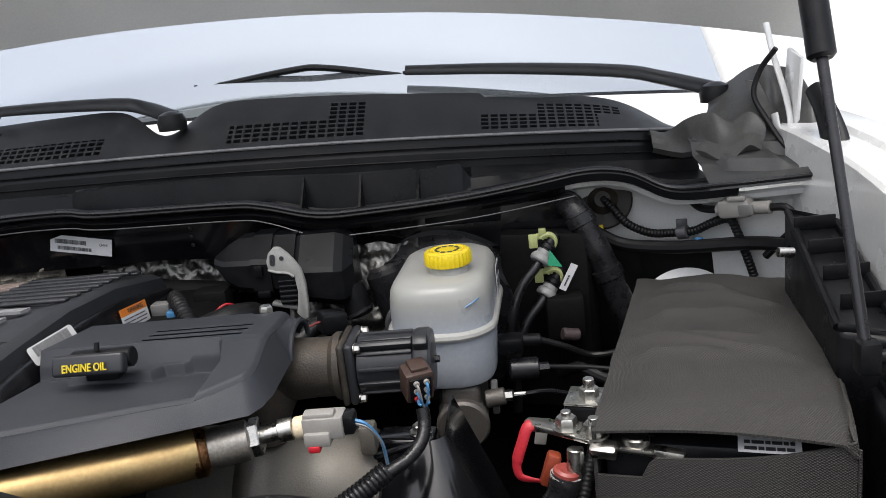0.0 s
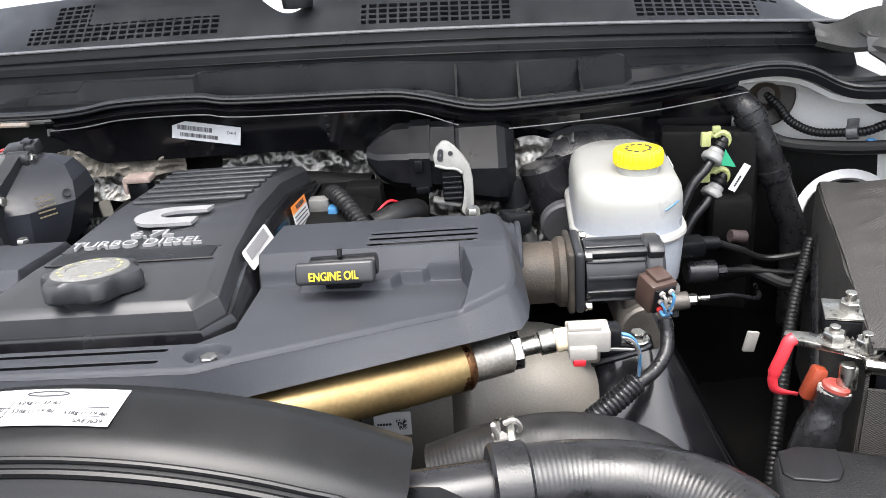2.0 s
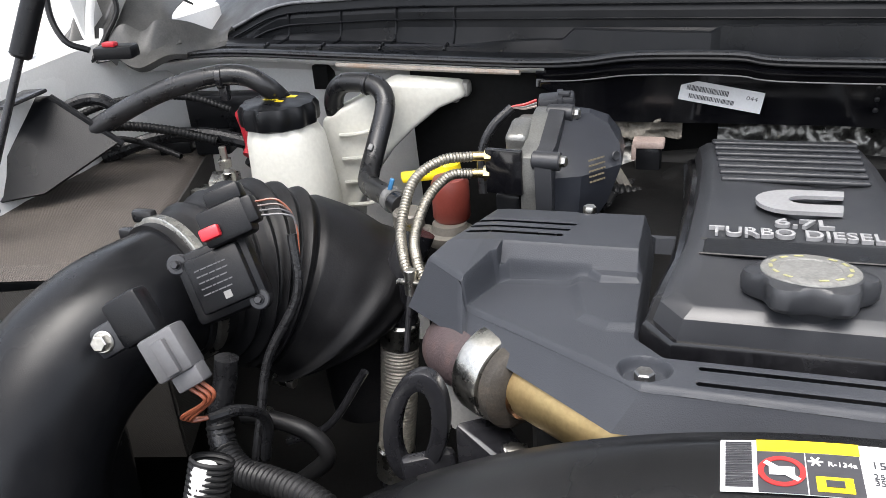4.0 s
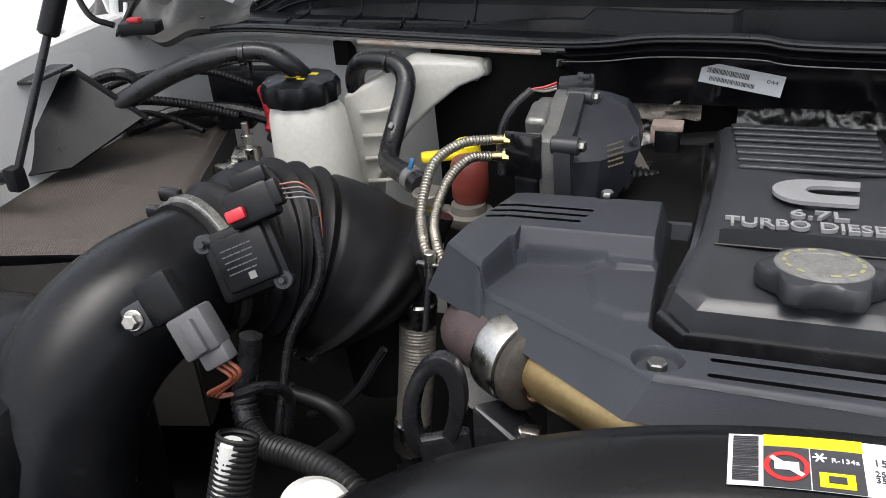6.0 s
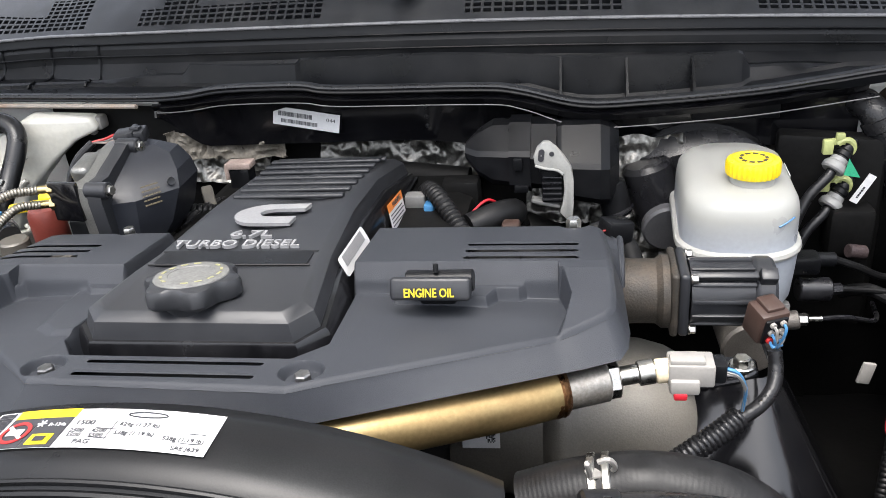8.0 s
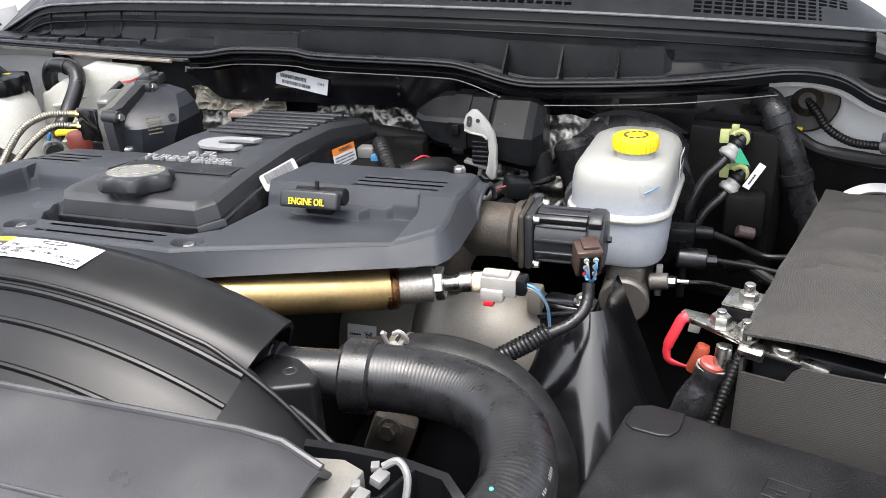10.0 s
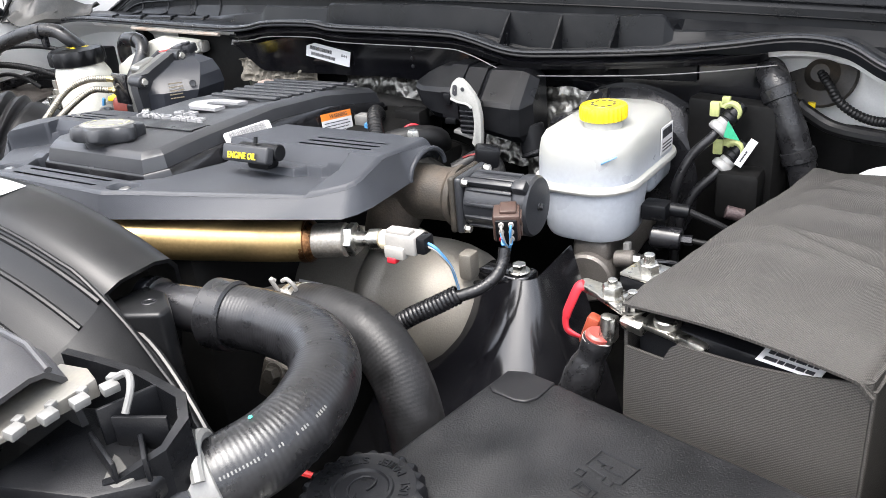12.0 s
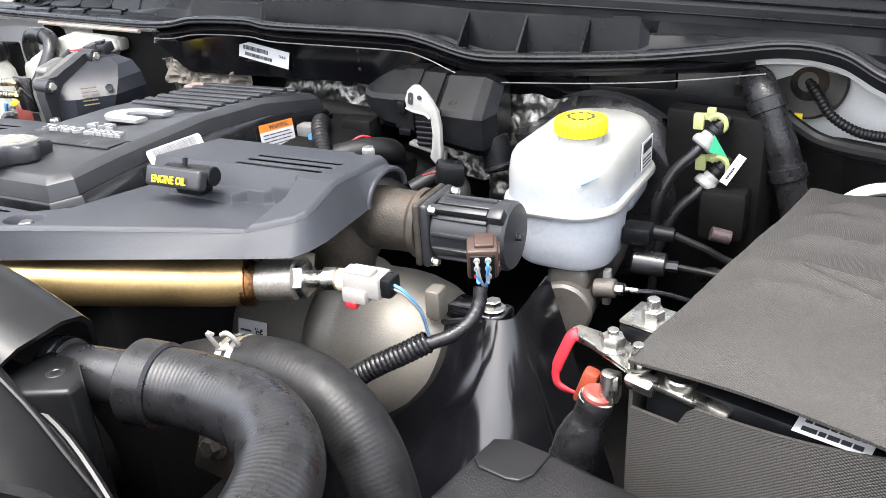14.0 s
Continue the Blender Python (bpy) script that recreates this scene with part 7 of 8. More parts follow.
# ---- cowl corner and wipers ----
for s in (1, -1):
    cc = thing("cowl_corner_seal", (s * 0.80, 1.12, 1.33), "grey folded rubber seal and stepped trim at the cowl corner", "seal")
    A = spline([(s * x, y, z) for x, y, z in ((0.715, 1.300, 1.372), (0.735, 1.290, 1.368), (0.757, 1.255, 1.388), (0.779, 1.222, 1.397), (0.800, 1.212, 1.384), (0.820, 1.200, 1.396), (0.836, 1.188, 1.384))], 8)
    M = spline([(s * x, y, z) for x, y, z in ((0.715, 1.285, 1.362), (0.742, 1.268, 1.356), (0.762, 1.232, 1.366), (0.782, 1.198, 1.360), (0.800, 1.190, 1.366), (0.818, 1.185, 1.372), (0.834, 1.180, 1.366))], 8)
    B = spline([(s * x, y, z) for x, y, z in ((0.715, 1.275, 1.350), (0.745, 1.245, 1.345), (0.762, 1.205, 1.352), (0.777, 1.165, 1.345), (0.793, 1.158, 1.350), (0.808, 1.155, 1.362), (0.826, 1.168, 1.352))], 8)
    cc.location += Vector((s * 0.018, 0.077, -0.011))
    GR = mat("grey_rubber", (0.050, 0.049, 0.047), 0.42, var=0.2, dirt=(0.12, 0.115, 0.10), dirt_amount=0.3)
    part("flap", thicken(loft([[a_ + Vector((0, 0.006, -0.006)), a_, a_.lerp(m_, 0.5) + Vector((0, -0.003, 0)), m_, m_.lerp(b_, 0.5) + Vector((0, 0.004, 0)), b_, b_ + Vector((0, 0.008, -0.008))] for a_, m_, b_ in zip(A, M, B)], closed=False), 0.003), GR, cc)
    rows = []
    for i in range(25):
        x = 0.772 + 0.112 * i / 24
        e = lip_at(x)
        h = 0.008 * smooth(0.79, 0.80, x) - 0.007 * smooth(0.850, 0.860, x)
        rows.append([(s * x, e.y + 0.150, 1.356), (s * x, e.y + 0.095, 1.350), (s * x, e.y + 0.085, 1.334 + h), (s * x, e.y + 0.040, 1.330 + h), (s * x, e.y + 0.032, 1.324), (s * x, e.y + 0.012, e.z + 0.010), (s * x, e.y, e.z + 0.006), (s * x, e.y - 0.003, e.z - 0.002)])
    if s > 0:
        part("stepped_trim", thicken(loft(rows, closed=False), 0.003), mat("shelf_grey", (0.040, 0.040, 0.040), 0.42, var=0.15, dirt=(0.12, 0.115, 0.10), dirt_amount=0.3), cowl, "dusty dark grey stepped trim")
    part("hinge", join(tube([(s * 0.846, 1.215, 1.50), (s * 0.852, 1.205, 1.46), (s * 0.862, 1.19, 1.41), (s * 0.865, 1.183, 1.378), (s * 0.858, 1.18, 1.366), (s * 0.850, 1.185, 1.376), (s * 0.848, 1.19, 1.392)], 0.006, 12, 10, squash=0.5), box((s * 0.872, 1.20, 1.40), (0.006, 0.05, 0.13), 0.003, pose(0, 0, 0, 12))), WHITE, cc, "white hooked hood hinge arm")
    part("dark_pad", loft([[(s * 0.826, 1.235, 1.432), (s * 0.842, 1.235, 1.428), (s * 0.846, 1.250, 1.428)], [(s * 0.835, 1.205, 1.395), (s * 0.855, 1.20, 1.390), (s * 0.862, 1.225, 1.390)], [(s * 0.850, 1.160, 1.350), (s * 0.868, 1.155, 1.340), (s * 0.880, 1.185, 1.340)]]), GR, cc)
    part("cable", tube([(s * 0.850, 1.19, 1.47), (s * 0.836, 1.205, 1.445), (s * 0.828, 1.205, 1.415), (s * 0.838, 1.185, 1.385), (s * 0.852, 1.16, 1.355), (s * 0.862, 1.13, 1.345)], 0.0035, 8), LOOM, cc)
    s > 0 and part("fender_pad", tube([(s * 0.872, 1.13, 1.425), (s * 0.874, 1.10, 1.405), (s * 0.874, 1.07, 1.375), (s * 0.870, 1.05, 1.35)], lambda d, f: 0.010 + 0.008 * f, 12, 8, squash=0.6), BLACK, cc, "black rubber fender pad")

def hinge_cover(s):
    """A draped rubber sheet closing the corner under the hood hinge."""
    top = spline([(s * x, y, z) for x, y, z in ((0.815, 1.395, 1.398), (0.845, 1.38, 1.417), (0.867, 1.37, 1.432), (0.891, 1.36, 1.433), (0.909, 1.33, 1.425), (0.916, 1.28, 1.396))], 8)
    low = spline([(s * x, y, z) for x, y, z in ((0.775, 1.31, 1.352), (0.800, 1.28, 1.346), (0.845, 1.255, 1.342), (0.876, 1.235, 1.340), (0.894, 1.215, 1.338), (0.908, 1.20, 1.336))], 8)
    rows = []
    for i, (a, b) in enumerate(zip(top, low)):
        f = i / (len(top) - 1)
        rows.append([a + Vector((0, 0.02, -0.01))] + [a.lerp(b, k / 10) + Vector((0.4 * s, -1, 0.4)) * (0.007 * math.sin(f * 17 + k * 0.25) * math.sin(math.pi * min(1, 0.15 + k / 10)) + 0.010 * math.sin(math.pi * k / 10)) for k in range(11)])
    return thicken(loft(rows, closed=False), 0.003)


for s in (1, -1):
    lone("hinge_cover", hinge_cover(s), GR, (s * 0.85, 1.28, 1.34), "dark grey draped rubber cover under the hood hinge", "hinge cover", "hinge covers")


def wiper(pivot, elbow, tip, blade_a, blade_b, bow, lab):
    w = thing("wiper", pivot, lab, "wiper", "windscreen wipers")
    p, e, t = Vector(pivot), Vector(elbow), Vector(tip)
    part("pivot_cap", lathe([(0.020, -0.012), (0.021, 0.0), (0.017, 0.010), (0.008, 0.014), (0.001, 0.015)], Matrix.Translation(p), 24), BLACK, w)
    part("arm", tube([p + Vector((0, 0.01, 0.004)), p.lerp(e, 0.5) + Vector((0, 0.02, 0.004)), e, e.lerp(t, 0.5) + Vector((0, 0, 0.003)), t], lambda d, f: 0.0125 - 0.004 * f, 12, 10, squash=0.6), PANEL, w)
    a, b = Vector(blade_a), Vector(blade_b)
    part("blade", tube([a.lerp(b, k / 10) + Vector((0, 0, 0.004 * math.sin(math.pi * k / 10))) for k in range(11)], 0.0055, 8, 2, squash=0.6), RUBBER, w)
    part("carrier", tube([a.lerp(b, 0.02), a.lerp(b, 0.2) + Vector((0, 0, 0.010)), a.lerp(b, 0.42) + Vector((0, 0, bow)), a.lerp(b, 0.52) + Vector((0, 0, bow)), a.lerp(b, 0.75) + Vector((0, 0, 0.014)), a.lerp(b, 0.98)], 0.005, 8, 8), BLACK, w)
    for k in (0.16, 0.22, 0.28, 0.34, 0.60, 0.66, 0.72, 0.78):
        part("yoke", box(a.lerp(b, k) + Vector((0, 0, 0.012)), (0.006, 0.006, 0.016), 0.001), BLACK, w)
    return w


wiper((0.823, 1.379, 1.402), (0.700, 1.438, 1.4405), (0.396, 1.455, 1.4725), (0.521, 1.476, 1.446), (-0.068, 1.497, 1.468), 0.032, "black wiper resting along the windscreen base with its arm")
wiper((0.062, 1.375, 1.440), (-0.045, 1.43, 1.470), (-0.35, 1.47, 1.476), (-0.25, 1.465, 1.470), (-0.70, 1.38, 1.45), 0.02, "black wiper arm with a capped pivot beside the grille")

# ---- west side: air box, duct, tank, actuator ----
abox = thing("air_filter_box", (-0.68, 0.60, 0.90), "smooth black plastic air filter box with moulded lines", "air box")
part("body", loft([[(x, y, z) for x, y in rounded_rect(-0.715, 0.60, hx, hy, min(hx, hy) * 0.45, 8)] for hx, hy, z in ((0.165, 0.23, 0.88), (0.175, 0.24, 1.10), (0.172, 0.236, 1.17), (0.155, 0.22, 1.205), (0.12, 0.185, 1.222), (0.06, 0.10, 1.228))]), DUCT, abox)
part("moulded_line", tube([(-0.80, 0.52, 1.2155), (-0.72, 0.54, 1.2262), (-0.66, 0.58, 1.2262), (-0.63, 0.64, 1.2235), (-0.66, 0.70, 1.2235), (-0.74, 0.72, 1.2225)], 0.0016, 6), DUCT, abox)
part("clasp", box((-0.545, 0.60, 1.12), (0.012, 0.04, 0.05), 0.004), SATIN, abox)
duct = thing("intake_duct", (-0.48, 0.92, 1.08), "black rubber air intake duct with bellows and a metal clamp", "intake duct")
part("elbow", tube([(-0.560, 0.655, 0.95), (-0.565, 0.675, 1.06), (-0.568, 0.705, 1.135), (-0.560, 0.750, 1.190), (-0.540, 0.805, 1.219), (-0.516, 0.872, 1.225)], lambda d, f: 0.070 - 0.010 * f, 36, 12), DUCT, duct)


def bellow_r(d, f):
    base = 0.064 + 0.024 * smooth(0.015, 0.085, d)
    fold = 0.0035 * math.sin((d - 0.03) * 2 * math.pi / 0.0165) if 0.03 < d < 0.129 else 0.0
    rim = 0.007 * math.exp(-((d - 0.182) / 0.006) ** 2) - 0.05 * smooth(0.195, 0.23, d)
    return base + fold + 0.004 * smooth(0.12, 0.17, d) + rim


part("bellows", tube([(-0.521, 0.862, 1.224), (-0.507, 0.900, 1.222), (-0.482, 0.942, 1.207), (-0.447, 0.972, 1.182), (-0.420, 0.988, 1.150), (-0.405, 0.995, 1.10), (-0.40, 0.998, 1.03)], bellow_r, 48, 24), mat("dusty_duct_rubber", (0.007, 0.007, 0.0078), 0.48, var=0.3, scale=25, bump=0.12, bump_scale=500, dirt=(0.045, 0.043, 0.038), dirt_amount=0.22, spec=0.18), duct, "ribbed rubber bellows")
cl = axis_matrix((-0.5195, 0.866, 1.2242), (-0.508, 0.898, 1.222))
part("clamp", lathe([(0.0665, 0.002), (0.0685, 0.003), (0.0685, 0.011), (0.0665, 0.012)], cl, 48), STEEL, duct, "worm-drive steel clamp")
part("clamp_screw", join(rod((-0.586, 0.905, 1.228), (-0.592, 0.885, 1.238), 0.0065, 14), box((-0.585, 0.895, 1.232), (0.012, 0.02, 0.014), 0.002)), STEEL, duct)
for a in (60, 95, 125):
    p = cl @ Vector((0.0705 * math.cos(radians(a - 60)), 0.0705 * math.sin(radians(a - 60)), 0.007))
    part("clamp_tab", box(p, (0.022, 0.010, 0.012), 0.003), RUBBER, duct)
part("clamp", join(rod((-0.462, 0.915, 1.106), (-0.438, 0.912, 1.104), 0.0055, 12), box((-0.45, 0.914, 1.106), (0.012, 0.010, 0.012), 0.002)), STEEL, duct, "lower clamp screw")

maf = thing("air_flow_sensor", (-0.435, 0.83, 1.24), "black air flow sensor with a red locking tab", "sensor")
MM = plane_at((-0.430, 0.822, 1.268), (0.62, 0.30, 0.22), (-0.05, 0.35, 0.75))
def local_box(m, c, s, b=0.002):
    bm = box((0, 0, 0), s, b)
    bmesh.ops.translate(bm, verts=bm.verts, vec=c)
    bmesh.ops.transform(bm, matrix=m, verts=bm.verts)
    return bm
part("base", local_box(MM, (0, 0, -0.010), (0.062, 0.060, 0.022), 0.006), BLACK, maf)
part("body", local_box(MM, (0.002, 0, 0.004), (0.046, 0.046, 0.012), 0.004), BLACK, maf)
part("print", lines(MM @ Matrix.Translation((0, 0, 0.0102)), -0.014, 0.012, 0.026, 5, 0.005, 0.0010, 12), GREY, maf)
part("code_square", slab(0.004, -0.014, 0.006, 0.006, MM @ Matrix.Translation((0, 0, 0.0102))), PALE, maf)
for x, y in ((-0.028, 0.024), (0.022, -0.027)):
    part("screw", join(bolt(MM @ Vector((x, y, 0.0)), 0.0034, 0.005, MM.to_3x3() @ Vector((0, 0, 1)), 1.3), rod(MM @ Vector((x, y, -0.012)), MM @ Vector((x, y, 0.001)), 0.0085, 16)), SATIN, maf)
mc2 = part("connector", join(local_box(MM, (0.024, 0.038, 0.004), (0.040, 0.030, 0.024), 0.004), join(local_box(MM, (0.030, 0.058, 0.004), (0.030, 0.014, 0.018), 0.003), local_box(MM, (0.045, 0.040, 0.006), (0.012, 0.022, 0.018), 0.003))), BLACK, maf, "black plug")
part("lock_tab", local_box(MM, (0.012, 0.034, 0.018), (0.016, 0.010, 0.008), 0.002), RED, mc2, "red locking tab")
for k in range(4):
    part("wire", tube([MM @ Vector((0.050, 0.045 - 0.004 * k, 0.004)), MM @ Vector((0.068, 0.038 - 0.004 * k, 0.004)), MM @ Vector((0.072, 0.015, 0.0)), MM @ Vector((0.055, -0.030, -0.006))], 0.0009, 6), (COPPER, BROWN, INK, GREY)[k], mc2)
part("loom", tube([MM @ Vector((0.066, 0.010, 0.0)), MM @ Vector((0.050, -0.035, -0.006)), (-0.398, 0.818, 1.20), (-0.405, 0.80, 1.15), (-0.41, 0.78, 1.10)], 0.0040, 10), TAPE, maf)

tp = thing("intake_temperature_sensor", (-0.45, 0.735, 1.22), "grey plugged sensor bolted to the intake elbow", "sensor")
MT2 = plane_at((-0.452, 0.735, 1.272), (0.65, 0.25, 0.35), (-0.25, 0.20, 0.70))
part("body", local_box(MT2, (0.010, 0.004, 0.0), (0.030, 0.036, 0.020), 0.004), BLACK, tp)
part("ear", join(local_box(MT2, (-0.016, 0.0, -0.004), (0.026, 0.024, 0.010), 0.004), rod(MT2 @ Vector((-0.020, 0, -0.02)), MT2 @ Vector((-0.020, 0, 0.0)), 0.011, 16)), PLASTIC_FRONT, tp)
part("screw", bolt(MT2 @ Vector((-0.020, 0, 0.001)), 0.0062, 0.006, MT2.to_3x3() @ Vector((0, 0, 1)), 1.35), STEEL, tp)
pl = part("plug", join(local_box(MT2, (0.020, -0.030, 0.0), (0.030, 0.034, 0.022), 0.003), join(local_box(MT2, (0.024, -0.052, 0.0), (0.022, 0.014, 0.016), 0.002), local_box(MT2, (0.022, -0.032, 0.013), (0.010, 0.026, 0.006), 0.001))), GREY, tp, "mid-grey connector plug")
for k in range(3):
    part("wire", tube([MT2 @ Vector((0.018 + 0.005 * k, -0.058, 0)), MT2 @ Vector((0.022 + 0.004 * k, -0.072, -0.002)), (-0.425 + 0.004 * k, 0.735, 1.198), (-0.405, 0.745, 1.195), (-0.398, 0.765, 1.185)], 0.0016, 6), COPPER, pl)
part("loom", tube([(-0.408, 0.742, 1.195), (-0.395, 0.765, 1.188), (-0.392, 0.79, 1.16), (-0.40, 0.79, 1.12)], 0.0045, 10), TAPE, tp)

# coolant tank
tank = thing("coolant_tank", (-0.56, 1.19, 1.02), "translucent white coolant expansion tank with a black cap", "coolant tank")
part("filler", loft([ring_rr(-0.562, 1.192, 0.056, 0.050, 0.045, 1.02), ring_rr(-0.562, 1.192, 0.053, 0.050, 0.045, 1.18), ring_rr(-0.565, 1.190, 0.047, 0.046, 0.043, 1.262), ring_rr(-0.566, 1.189, 0.043, 0.043, 0.041, 1.272), ring_rr(-0.567, 1.188, 0.038, 0.038, 0.037, 1.284)]), TANK, tank)
bm = bmesh.new()
arm = [(-0.545, 1.268), (-0.500, 1.290), (-0.455, 1.313), (-0.368, 1.306), (-0.362, 1.288), (-0.395, 1.276), (-0.430, 1.250), (-0.462, 1.220), (-0.485, 1.190), (-0.515, 1.140), (-0.53, 1.05), (-0.58, 1.05)]
lo = [bm.verts.new((x, 1.300 + 0.10 * max(0, x + 0.45), z)) for x, z in arm]
hi = [bm.verts.new((x, 1.252 + 0.30 * max(0, x + 0.48) - 0.06 * max(0, -0.50 - x), z - 0.004)) for x, z in arm]
bm.faces.new(lo), bm.faces.new(hi[::-1])
for i in range(len(arm)):
    j = (i + 1) % len(arm)
    bm.faces.new((lo[i], lo[j], hi[j], hi[i]))
bmesh.ops.recalc_face_normals(bm, faces=bm.faces)
bevelled(bm, 0.006, 3)
part("tank", bm, TANK, tank)
for k in range(4):
    part("rib", tube([(-0.520, 1.246, 1.245 - 0.032 * k), (-0.485, 1.246, 1.250 - 0.032 * k), (-0.455 - 0.012 * k, 1.252, 1.262 - 0.034 * k)], 0.003, 8), TANK, tank)
rings = []
for r, z, lob in ((0.040, 1.278, 0.0), (0.046, 1.281, 0.0018), (0.047, 1.285, 0.0022), (0.047, 1.300, 0.0022), (0.044, 1.306, 0.0012), (0.034, 1.3085, 0), (0.001, 1.309, 0)):
    rings.append([(-0.568 + (r + lob * math.cos(12 * q * 2 * math.pi / 120)) * math.cos(q * 2 * math.pi / 120), 1.188 + (r + lob * math.cos(12 * q * 2 * math.pi / 120)) * math.sin(q * 2 * math.pi / 120), z) for q in range(120)])
tcap = part("cap", loft(rings), BLACK, tank, "lobed black pressure cap")
for x, y, sx, sy in ((-0.555, 1.200, 0.014, 0.008), (-0.575, 1.185, 0.020, 0.005), (-0.560, 1.178, 0.010, 0.005), (-0.585, 1.198, 0.010, 0.004)):
    part("print", slab(x, y, sx, sy, pose(0, 0, 1.3088), 0.0005), YTEXT, tcap)
part("tip_bolt", join(rod((-0.380, 1.305, 1.276), (-0.380, 1.300, 1.290), 0.0055, 12), box((-0.375, 1.306, 1.292), (0.03, 0.022, 0.020), 0.005)), WHITECON, tank)
ch = thing("coolant_hose", (-0.45, 1.2, 1.2), "bent black rubber coolant hose with a spring clamp", "coolant hose")
part("hose", tube([(-0.528, 1.268, 1.245), (-0.530, 1.262, 1.285), (-0.515, 1.257, 1.308), (-0.490, 1.253, 1.313), (-0.462, 1.248, 1.309), (-0.448, 1.235, 1.290), (-0.452, 1.205, 1.250), (-0.452, 1.175, 1.225), (-0.440, 1.145, 1.220), (-0.400, 1.105, 1.224), (-0.378, 1.085, 1.222)], 0.0125, 18, 12), RUBBER, ch)
part("cable_tie", lathe([(0.0128, 0), (0.0142, 0.001), (0.0142, 0.005), (0.0128, 0.006)], axis_matrix((-0.478, 1.251, 1.312), (-0.462, 1.248, 1.309)), 20), SATIN, ch)
part("spring_clamp", lathe([(0.0130, 0), (0.0145, 0.001), (0.0145, 0.011), (0.0130, 0.012)], axis_matrix((-0.398, 1.103, 1.224), (-0.378, 1.085, 1.222)), 20), PALE, ch, "bright spring clamp")
part("blue_mark", box((-0.392, 1.095, 1.243), (0.005, 0.004, 0.014), 0.001, pose(0, 0, 0, 0, 20)), BLUE, ch)
part("ink_stripe", box((-0.452, 1.186, 1.252), (0.006, 0.004, 0.008), 0.001, pose(0, 0, 0, -40, 20)), PALE, ch)
hb = thing("heater_hose", (-0.72, 1.2, 1.25), "long black hose crossing to the coolant tank", "hose")
part("hose", tube([(-0.90, 1.06, 1.223), (-0.84, 1.105, 1.258), (-0.78, 1.13, 1.292), (-0.71, 1.15, 1.324), (-0.645, 1.168, 1.340), (-0.605, 1.182, 1.339), (-0.580, 1.188, 1.324), (-0.568, 1.205, 1.300)], 0.0125, 16, 12), RUBBER, hb)
part("bracket", join(lathe([(0.0128, 0), (0.0145, 0.001), (0.0145, 0.007), (0.0128, 0.008)], axis_matrix((-0.635, 1.171, 1.340), (-0.60, 1.183, 1.338)), 18), box((-0.630, 1.175, 1.321), (0.012, 0.010, 0.022), 0.002)), SATIN, hb)
rl = thing("west_terminal", (-0.64, 1.21, 1.2), "battery terminal with a red boot and zinc nuts", "battery terminal")
part("boot", tube([(-0.655, 1.245, 1.275), (-0.640, 1.235, 1.258), (-0.630, 1.222, 1.238), (-0.632, 1.21, 1.225)], lambda d, f: 0.012 + 0.003 * math.sin(math.pi * f), 14), RED, rl, "red rubber boot")
part("stud", join(lathe([(0.009, 0), (0.009, 0.010), (0.007, 0.011)], Matrix.Translation((-0.660, 1.190, 1.218)), 6), rod((-0.660, 1.190, 1.205), (-0.660, 1.190, 1.245), 0.0048, 12)), STEEL, rl)
part("clamp", join(box((-0.655, 1.175, 1.205), (0.036, 0.030, 0.014), 0.003, pose(0, 0, 0, 8, 4, 20)), join(box((-0.672, 1.15, 1.198), (0.022, 0.026, 0.012), 0.003, pose(0, 0, 0, 0, 0, -20)), rod((-0.64, 1.165, 1.20), (-0.64, 1.165, 1.222), 0.009, 14))), STEEL, rl)
part("cable", tube([(-0.64, 1.22, 1.22), (-0.62, 1.24, 1.18), (-0.61, 1.24, 1.10)], 0.011, 12), LOOM, rl)
wl = thing("relay_cluster", (-0.75, 1.28, 1.2), "black relays and looms behind the battery", "relays")
for x, y, z, sx, sy, sz, r in ((-0.72, 1.265, 1.225, 0.05, 0.03, 0.03, 10), (-0.66, 1.275, 1.225, 0.035, 0.03, 0.035, -5), (-0.78, 1.26, 1.22, 0.045, 0.035, 0.025, 20), (-0.70, 1.30, 1.255, 0.14, 0.03, 0.06, 4)):
    part("relay", box((x, y, z), (sx, sy, sz), 0.004, pose(0, 0, 0, 0, 0, r)), BLACK, wl)
part("loom", tube([(-0.86, 1.20, 1.22), (-0.80, 1.24, 1.235), (-0.73, 1.25, 1.24), (-0.66, 1.25, 1.23), (-0.62, 1.25, 1.21)], 0.010, 10), TAPE, wl)
part("washer_nozzle", join(rod((-0.885, 1.115, 1.285), (-0.868, 1.125, 1.292), 0.014, 16), rod((-0.868, 1.125, 1.292), (-0.845, 1.135, 1.305), 0.006, 10)), PALE, wl)
part("loom", tube([(-0.865, 1.125, 1.295), (-0.83, 1.15, 1.312), (-0.80, 1.16, 1.312), (-0.785, 1.17, 1.29)], 0.008, 10), TAPE, wl)
plug2 = lone("fender_plug", join(box((-0.765, 1.165, 1.372), (0.05, 0.026, 0.016), 0.004, pose(0, 0, 0, 0, 0, 12)), tube([(-0.80, 1.16, 1.375), (-0.825, 1.15, 1.39), (-0.845, 1.16, 1.43), (-0.84, 1.18, 1.50)], 0.004, 8)), BLACK, (-0.765, 1.165, 1.362), "black plug with a cable on the cowl shelf", "plug")
part("tab", box((-0.768, 1.160, 1.382), (0.018, 0.010, 0.006), 0.002), RED, plug2, "red locking tab")
